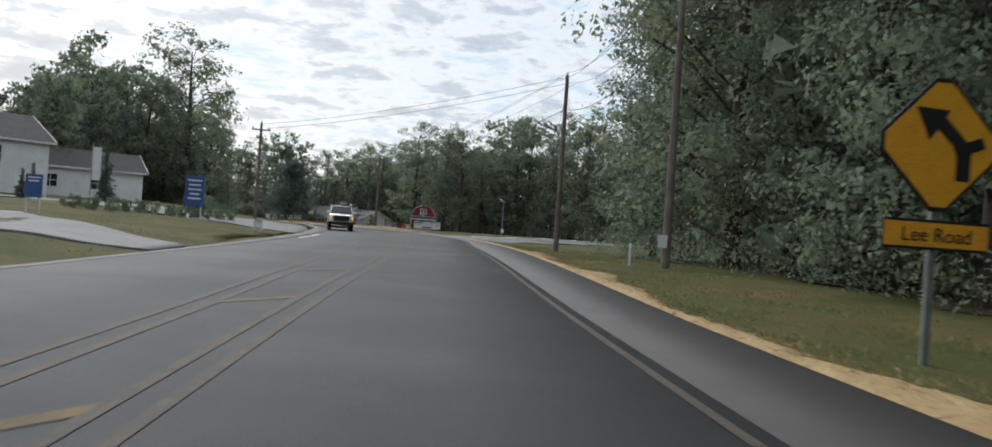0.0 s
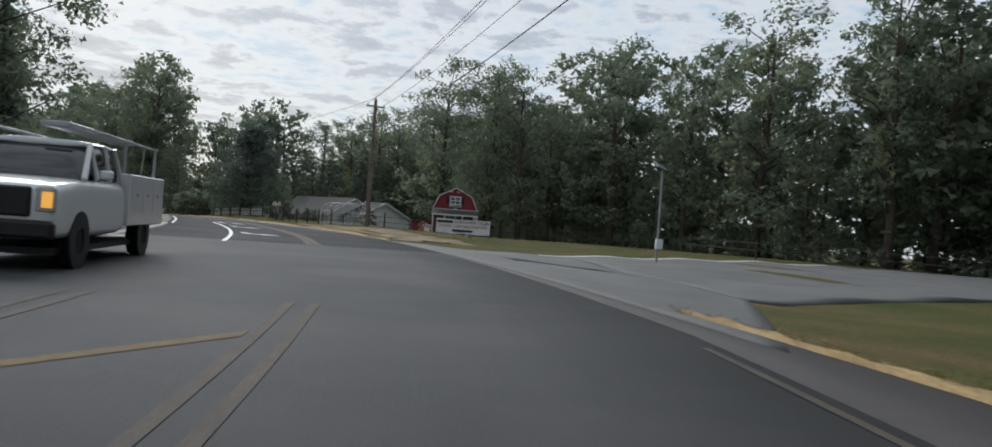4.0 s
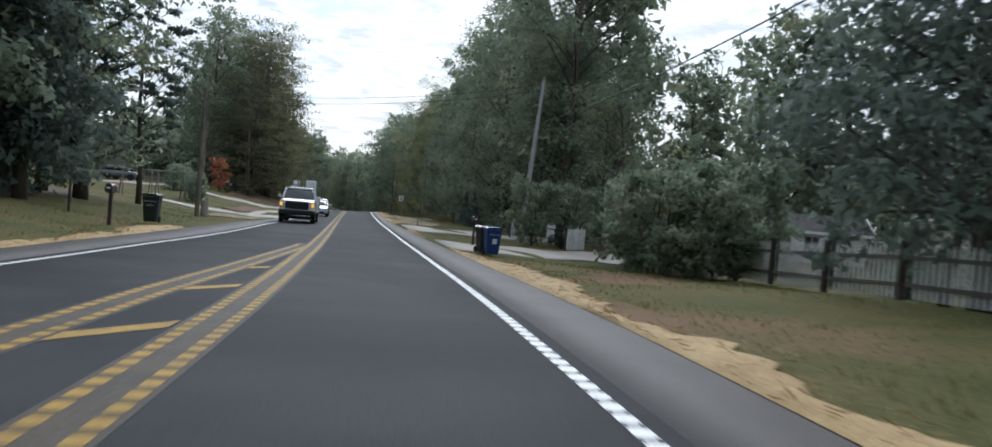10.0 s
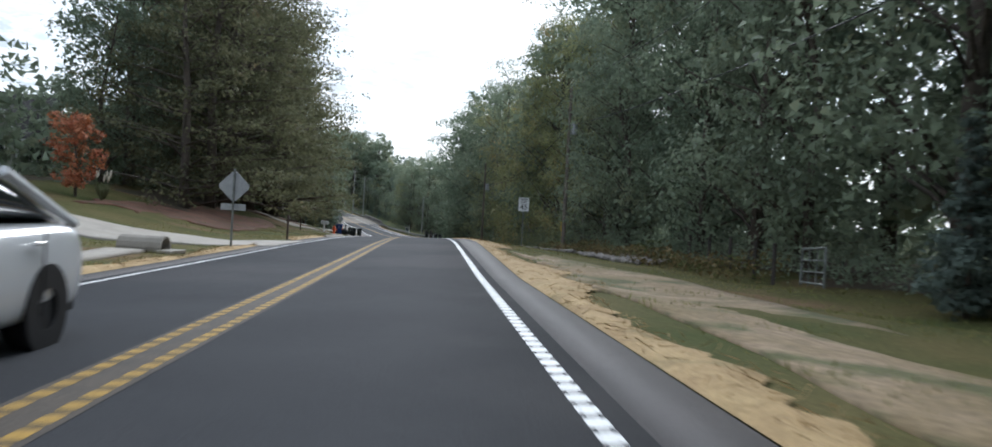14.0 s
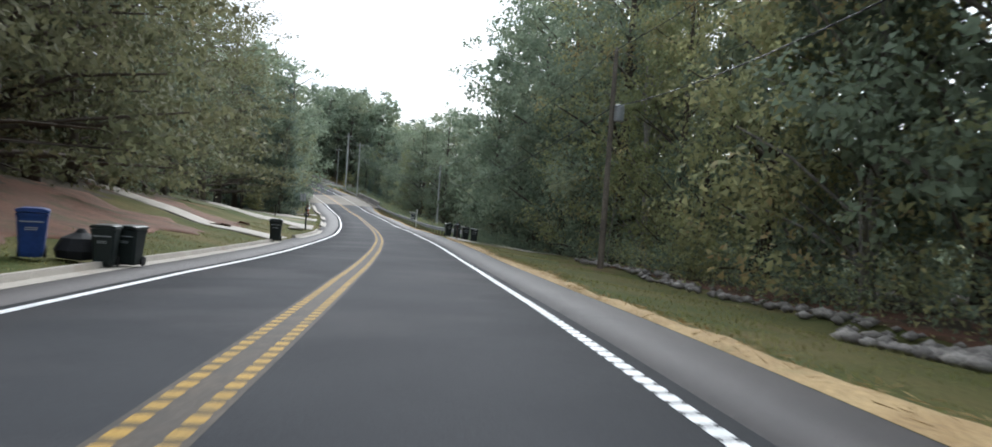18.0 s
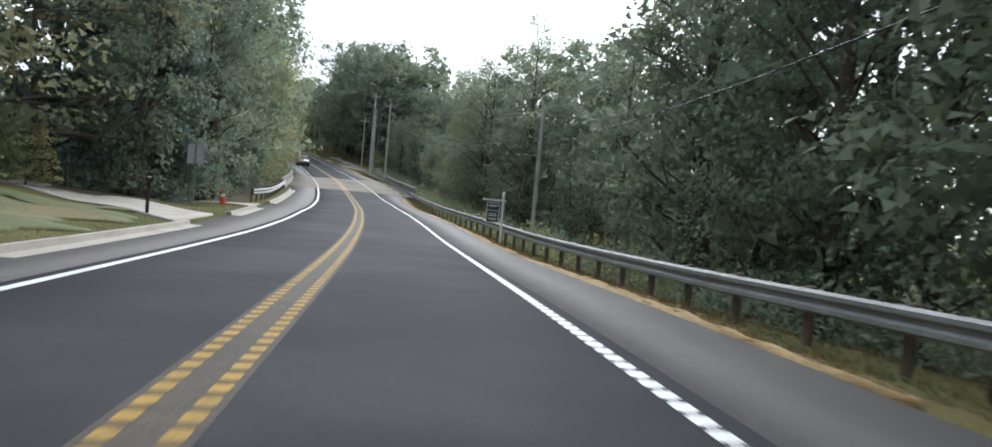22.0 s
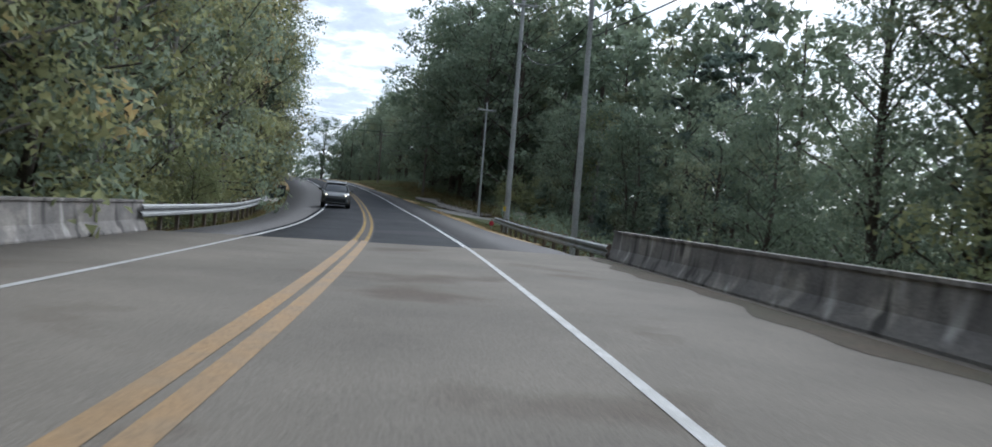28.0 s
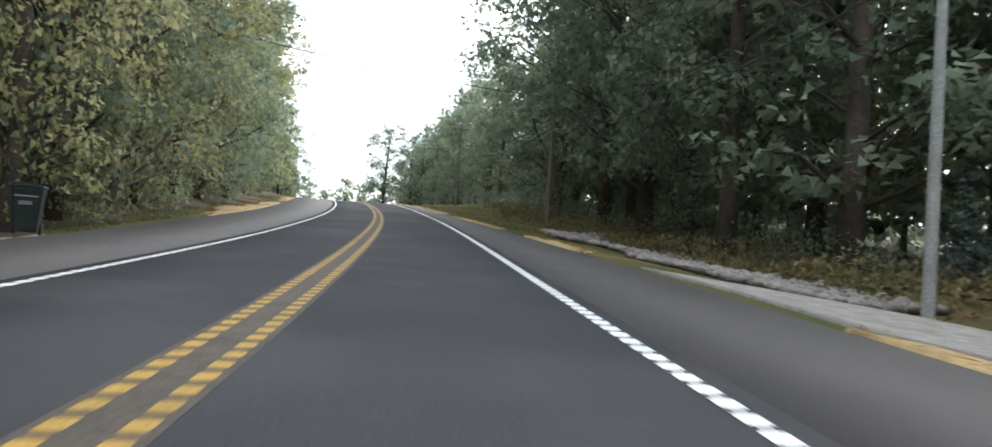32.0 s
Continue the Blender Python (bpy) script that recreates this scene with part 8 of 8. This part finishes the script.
def road_pose(s, d, lift=0.012):
    """On the lane, nose towards the one who drives here (nose at y = 0, tail ahead)."""
    p = xyz(s, d, lift, False)
    q = xyz(s + 3, d, lift, False)
    v = Vector(q - p)
    return pose(*map(float, p), math.degrees(math.atan2(v.z, v.to_2d().length)), 0, math.degrees(math.atan2(-v.x, v.y)))


sedan = thing("sedan", "clean white compact sedan in the oncoming lane", "car", at=road_pose(203.2, -3.7))
car_body(sedan, M_CAR_WHITE, 4.6, 0.90,
         [(0.0, 0.66, 0.30, 0.48, 0.62), (0.12, 0.80, 0.22, 0.50, 0.72), (0.6, 0.89, 0.18, 0.58, 0.84), (1.25, 0.90, 0.18, 0.62, 0.93), (2.4, 0.90, 0.18, 0.62, 0.96), (3.7, 0.90, 0.18, 0.64, 0.99), (4.3, 0.86, 0.22, 0.66, 1.0), (4.6, 0.74, 0.32, 0.66, 0.92)],
         [(1.05, 0.80, 0.72, 0.90, 0.93), (1.9, 0.83, 0.66, 0.91, 1.38), (2.6, 0.84, 0.66, 0.93, 1.45), (3.3, 0.83, 0.64, 0.95, 1.41), (4.35, 0.74, 0.64, 0.97, 1.02)], 0.325, 2.7, 0.88)
part("grille", Shape().box((0, 0.06, 0.60), (0.62, 0.10, 0.10), bevel=0.02), M_TRIM_BLACK, sedan, "slim black grille")
part("air_intake", Shape().box((0, 0.04, 0.36), (1.1, 0.12, 0.16), bevel=0.03), M_TRIM_BLACK, sedan)
for sx in (-1, 1):
    part("headlight", Shape().box((sx * 0.58, 0.12, 0.66), (0.36, 0.16, 0.10), pose(0, 0, 0), bevel=0.03), M_LAMP_OFF, sedan)
    part("fog_light", Shape().box((sx * 0.66, 0.10, 0.38), (0.12, 0.08, 0.10), bevel=0.02), M_LAMP_OFF, sedan)
    for y in (2.55, 3.35):
        part("door_handle", Shape().box((sx * 0.905, y, 0.84), (0.03, 0.16, 0.03), bevel=0.008), M_CAR_WHITE, sedan)
        part("door_gap", Shape().box((sx * 0.897, y + 0.12, 0.60), (0.012, 0.012, 0.64)), M_TRIM_BLACK, sedan)
part("badge", Shape().lathe([(0.06, -0.005), (0.06, 0.005)], 12, pose(0, 0.0, 0.68, 90)), M_RIM, sedan)

suv = thing("suv", "dark grey suv with lit headlights in the oncoming lane", "car", at=road_pose(454.3, -3.0))
car_body(suv, M_CAR_GREY, 4.55, 0.92,
         [(0.0, 0.70, 0.34, 0.56, 0.78), (0.14, 0.84, 0.26, 0.58, 0.90), (0.6, 0.91, 0.24, 0.66, 1.0), (1.2, 0.92, 0.24, 0.70, 1.06), (2.4, 0.92, 0.24, 0.70, 1.06), (3.8, 0.92, 0.24, 0.72, 1.08), (4.4, 0.88, 0.28, 0.74, 1.06), (4.55, 0.80, 0.38, 0.72, 0.98)],
         [(1.05, 0.80, 0.74, 1.04, 1.06), (1.75, 0.82, 0.66, 1.05, 1.60), (2.8, 0.82, 0.66, 1.06, 1.66), (3.9, 0.80, 0.64, 1.07, 1.60), (4.42, 0.76, 0.68, 1.06, 1.10)], 0.36, 2.66, 0.92)
part("grille", Shape().box((0, 0.05, 0.78), (0.95, 0.10, 0.07), bevel=0.02), M_RIM, suv, "bright grille bar")
part("air_intake", Shape().box((0, 0.03, 0.52), (1.25, 0.12, 0.26), bevel=0.04), M_TRIM_BLACK, suv)
part("skid_plate", Shape().box((0, 0.04, 0.36), (1.2, 0.10, 0.05), bevel=0.02), M_RIM, suv)
for sx in (-1, 1):
    hl = part("headlight", Shape().box((sx * 0.64, 0.12, 0.83), (0.34, 0.18, 0.13), bevel=0.04), M_LAMP_OFF, suv)
    part("bulb", Shape().lathe([(0.05, -0.01), (0.05, 0.02)], 10, pose(sx * 0.60, 0.02, 0.83, 90)), M_LAMP, hl, "lit warm headlight bulb")
    part("fog_light", Shape().box((sx * 0.72, 0.08, 0.50), (0.12, 0.08, 0.12), bevel=0.03), M_LAMP_OFF, suv)
    part("roof_rail", Shape().tube([(sx * 0.60, 1.9, 1.66), (sx * 0.60, 2.1, 1.72), (sx * 0.60, 3.6, 1.72), (sx * 0.60, 3.8, 1.66)], 0.02, 6), M_RIM, suv)
    for y in (2.55, 3.45):
        part("door_handle", Shape().box((sx * 0.925, y, 0.93), (0.03, 0.18, 0.035), bevel=0.008), M_CAR_GREY, suv)
        part("door_gap", Shape().box((sx * 0.917, y + 0.14, 0.66), (0.012, 0.012, 0.72)), M_TRIM_BLACK, suv)


def work_truck(name, label, at, boxes):
    root = thing(name, label, "truck", at=at)
    car_body(root, M_CAR_WHITE, 6.3, 0.98,
             [(0.0, 0.90, 0.50, 0.80, 1.16), (0.12, 0.97, 0.42, 0.84, 1.28), (0.7, 0.98, 0.42, 0.90, 1.34), (1.5, 0.98, 0.42, 0.92, 1.38), (3.5, 0.98, 0.42, 0.92, 1.38), (3.55, 0.96, 0.50, 0.92, 1.36)],
             [(1.35, 0.88, 0.84, 1.36, 1.38), (1.95, 0.90, 0.76, 1.37, 1.98), (2.7, 0.90, 0.76, 1.37, 2.02), (3.3, 0.90, 0.76, 1.37, 2.0), (3.5, 0.88, 0.80, 1.37, 1.42)], 0.42, 3.9, 1.05)
    part("grille", Shape().box((0, 0.0, 0.98), (1.25, 0.10, 0.42), bevel=0.03), M_TRIM_BLACK, root, "large black grille")
    part("bumper", Shape().box((0, -0.06, 0.60), (1.94, 0.20, 0.26), bevel=0.05), M_TRIM_BLACK, root, "black front bumper")
    for sx in (-1, 1):
        hl = part("headlight", Shape().box((sx * 0.80, 0.04, 1.02), (0.26, 0.12, 0.36), bevel=0.03), M_LAMP_OFF, root)
        part("marker_lamp", Shape().box((sx * 0.84, -0.03, 1.02), (0.14, 0.02, 0.22)), M_AMBER, hl, "lit amber lamp")
        part("tool_locker", Shape().box((sx * 0.80, 4.95, 1.08), (0.42, 2.7, 0.95), bevel=0.02), M_CAR_WHITE, root, "white service body locker")
        for y in (4.1, 4.9, 5.7):
            part("locker_door", Shape().box((sx * 1.012, y, 1.16), (0.014, 0.68, 0.66)), M_CAR_WHITE, root)
            part("latch", Shape().box((sx * 1.022, y, 1.18), (0.012, 0.07, 0.05)), M_TRIM_BLACK, root)
    part("bed_floor", Shape().box((0, 4.95, 0.72), (1.7, 2.7, 0.10)), M_TRIM_BLACK, root)
    part("tailgate", Shape().box((0, 6.28, 0.98), (1.4, 0.06, 0.5)), M_CAR_WHITE, root)
    if boxes:
        part("crane_base", Shape().box((-0.55, 5.6, 1.85), (0.4, 0.4, 0.6), bevel=0.03), M_CAR_WHITE, root)
        part("crane_arm", Shape().box((-0.4, 4.6, 2.30), (0.22, 2.4, 0.22), bevel=0.03), M_CAR_WHITE, root, "folded white lifting arm")
        part("bucket", Shape().box((0.5, 3.9, 2.20), (0.6, 0.6, 0.55), bevel=0.05), M_CAR_WHITE, root, "white lift bucket")
    else:
        for sx in (-1, 1):
            part("ladder_rack", Shape().tube([(sx * 0.85, 1.9, 2.15), (sx * 0.85, 6.1, 2.15)], 0.03, 6).tube([(sx * 0.85, 3.7, 1.5), (sx * 0.85, 3.7, 2.15)], 0.03, 6).tube([(sx * 0.85, 6.0, 1.5), (sx * 0.85, 6.0, 2.15)], 0.03, 6), M_GREY, root)
        part("rack_load", Shape().box((0.2, 4.0, 2.24), (0.45, 4.0, 0.10), bevel=0.02), M_GREY, root)
    return root


work_truck("pickup_truck", "white service pickup with a ladder rack in the oncoming lane", road_pose(66.0, -5.5), False)
work_truck("utility_truck", "white utility truck with a lift bucket in the oncoming lane", road_pose(182.2, -4.1), True)
van = thing("parked_car", "grey car parked on a driveway by the houses", "car", at=facing(234, -24, 200, 0, 40, 0.0))
car_body(van, M_CAR_GREY, 4.5, 0.90,
         [(0.0, 0.70, 0.34, 0.56, 0.76), (0.14, 0.84, 0.26, 0.58, 0.88), (0.6, 0.89, 0.24, 0.66, 0.96), (1.2, 0.90, 0.24, 0.70, 1.0), (3.8, 0.90, 0.24, 0.72, 1.02), (4.5, 0.80, 0.36, 0.72, 0.96)],
         [(1.1, 0.78, 0.72, 0.99, 1.0), (1.8, 0.80, 0.64, 1.0, 1.5), (2.8, 0.80, 0.64, 1.0, 1.54), (3.8, 0.78, 0.62, 1.0, 1.5), (4.4, 0.74, 0.66, 1.0, 1.04)], 0.34, 2.6, 0.9)


# ---- grass and leaves on the verges ----
def blades(label, s0, s1, d0, d1, count, tall, mat, seed):
    rng = np.random.default_rng(seed)
    s, t = rng.uniform(s0, s1, count), rng.uniform(0, 1, count) ** 1.3
    a0 = d0(s) if callable(d0) else d0
    a1 = d1(s) if callable(d1) else d1
    d = a0 + (a1 - a0) * t
    keep = off_pavement(s, d)
    s, d, count = s[keep], d[keep], int(keep.sum())
    p = xyz(s, d, -0.03)
    clump = 0.4 + 0.9 * np.clip(np.sin(s * 1.7 + seed) * np.sin(p[:, 0] * 0.9) + 0.3 * rng.normal(size=count), 0, 1)
    a = rng.uniform(0, 2 * math.pi, count)
    lean = np.stack([np.cos(a), np.sin(a), np.zeros(count)], 1)
    h = (0.62 * tall * clump * rng.uniform(0.5, 1.3, count))[:, None]
    side = np.stack([-np.sin(a), np.cos(a), np.zeros(count)], 1) * (0.012 + 0.008 * h)
    v = np.stack([p - side, p + side, p + lean * h * 0.5 + np.array([0, 0, 1]) * h], 1).reshape(-1, 3)
    return tagged(new("grass", raw_mesh("grass", v, np.arange(count * 3).reshape(-1, 3), mat)), label, "grass", kind="stuff")


M_BLADE = material("grass_blades", (0.135, 0.148, 0.045), (0.18, 0.16, 0.062), rough=0.8, scale=0.4, fine=5, bump=0, islands=0.5, thin=0.25)
for i, (s0, s1, d0, d1, n, tall, mat) in enumerate([
        (0, 62, lambda s: SIDE_R(s) + 0.8, 10, 22000, 0.14, M_BLADE), (91, 128, 8.0, 24.0, 20000, 0.10, M_BLADE), (18, 72, lambda s: SIDE_L(s) - 0.3, -22, 16000, 0.09, M_BLADE), (97, 165, lambda s: SIDE_R(s) + 1.0, 9.5, 20000, 0.13, M_BLADE), (172, 258, lambda s: SIDE_R(s) + 1.2, 10.5, 20000, 0.14, M_BLADE),
        (258, 320, lambda s: SIDE_R(s) + 0.8, 8.2, 14000, 0.14, M_BLADE), (322, 393, lambda s: SIDE_R(s) + 0.7, 7.5, 18000, 0.22, M_DRY), (426, 449, lambda s: SIDE_R(s) + 0.7, 8.5, 8000, 0.18, M_DRY), (449, 461, lambda s: SIDE_R(s) + 1.1, 8.8, 8000, 0.07, M_BLADE),
        (486, 530, lambda s: SIDE_R(s) + 0.7, 10.0, 14000, 0.20, M_DRY), (98, 200, lambda s: SIDE_L(s) - 0.9, -13, 18000, 0.13, M_BLADE), (200, 262, lambda s: SIDE_L(s) - 0.7, -12, 16000, 0.14, M_BLADE),
        (270, 365, lambda s: SIDE_L(s) - 0.2, -9.5, 22000, 0.10, M_BLADE), (425, 475, lambda s: SIDE_L(s) - 0.2, -10, 14000, 0.15, M_DRY), (475, 530, lambda s: SIDE_L(s) - 0.9, -10, 10000, 0.2, M_DRY)]):
    blades("uneven grass along the verge", s0, s1, d0, d1, int(n * 0.85), tall, mat, 100 + i)


# ---- undergrowth at the edge of the woods ----
def undergrowth(name, label, s0, s1, d0, d1, count, size, tall, mat, seed, side=1):
    rng = np.random.default_rng(seed)
    s, d = rng.uniform(s0, s1, count), side * rng.uniform(d0, d1, count)
    keep = off_pavement(s, d, 0.4)
    s, d, count = s[keep], d[keep], int(keep.sum())
    lump = 0.45 + 0.55 * np.sin(s * 0.9 + 1.7 * np.sin(d * 1.1)) * np.sin(s * 0.37 + d * 0.8 + seed)
    base = xyz(s, d, 0.0)
    base[:, 2] += np.clip(rng.uniform(0, 1, count) ** 0.8 * tall * (0.35 + 0.65 * np.abs(lump)), 0.03, None)
    n = rng.normal(size=(count, 3)) + np.array([0, 0, 0.5])
    n /= np.linalg.norm(n, axis=1)[:, None]
    a = np.cross(n, rng.normal(size=(count, 3)))
    a /= np.linalg.norm(a, axis=1)[:, None]
    b = np.cross(n, a)
    L = (size * rng.uniform(0.5, 1.5, count))[:, None]
    v = np.stack([base + a * L, base + b * L * 0.6, base - a * L * 0.7 - b * L * 0.4], 1).reshape(-1, 3)
    return tagged(new(name, raw_mesh(name, v, np.arange(count * 3).reshape(-1, 3), mat)), label, "undergrowth", kind="stuff")


for i, (s0, s1, d0, d1, tall, count, mat, side) in enumerate([
        (-20, 57, 10.6, 17, 2.4, 15000, M_LEAF, 1), (190, 258, 10.4, 14, 1.7, 12000, M_LEAF, 1), (258, 318, 9.8, 13.5, 2.2, 14000, M_LEAF, 1),
        (258, 300, 9.8, 12.5, 2.0, 5000, M_LEAF_TURN, 1), (318, 392, 6.6, 14, 1.7, 20000, M_LEAF, 1), (340, 392, 6.2, 10, 1.6, 7000, M_LEAF_TURN, 1),
        (426, 452, 6.6, 13, 1.6, 9000, M_LEAF, 1), (426, 452, 6.4, 11, 1.1, 3500, M_DRY, 1), (392, 426, 7.0, 13, 1.8, 8000, M_LEAF, 1), (392, 426, 6.6, 12, 2.2, 3000, M_LEAF_TURN, 1),
        (474, 545, 11.5, 15, 1.8, 9000, M_LEAF, 1), (466, 520, 8.8, 12.5, 0.9, 10000, M_DRY, 1),
        (258, 345, 16.0, 20, 2.6, 14000, M_LEAF, -1), (352, 392, 8.8, 12.5, 2.0, 9000, M_LEAF, -1), (422, 450, 7.4, 10.5, 2.6, 8000, M_LEAF_TURN, -1),
        (422, 450, 8.0, 12, 2.0, 5000, M_LEAF, -1), (474, 545, 8.8, 12.5, 2.2, 9000, M_LEAF_TURN, -1), (96, 165, 13.5, 18, 1.6, 7000, M_LEAF, -1),
        (222, 258, 8.6, 10.6, 0.9, 5000, M_DRY, 1), (92, 132, 31, 36, 2.6, 9000, M_LEAF, 1), (470, 545, 15, 23, 3.4, 14000, M_LEAF, 1), (132, 190, 37, 41, 2.4, 7000, M_LEAF, 1)]):
    undergrowth("undergrowth", "tangled low plants at the edge of the woods", s0, s1, d0, d1, count, 0.085, tall, mat, 40 + i, side)
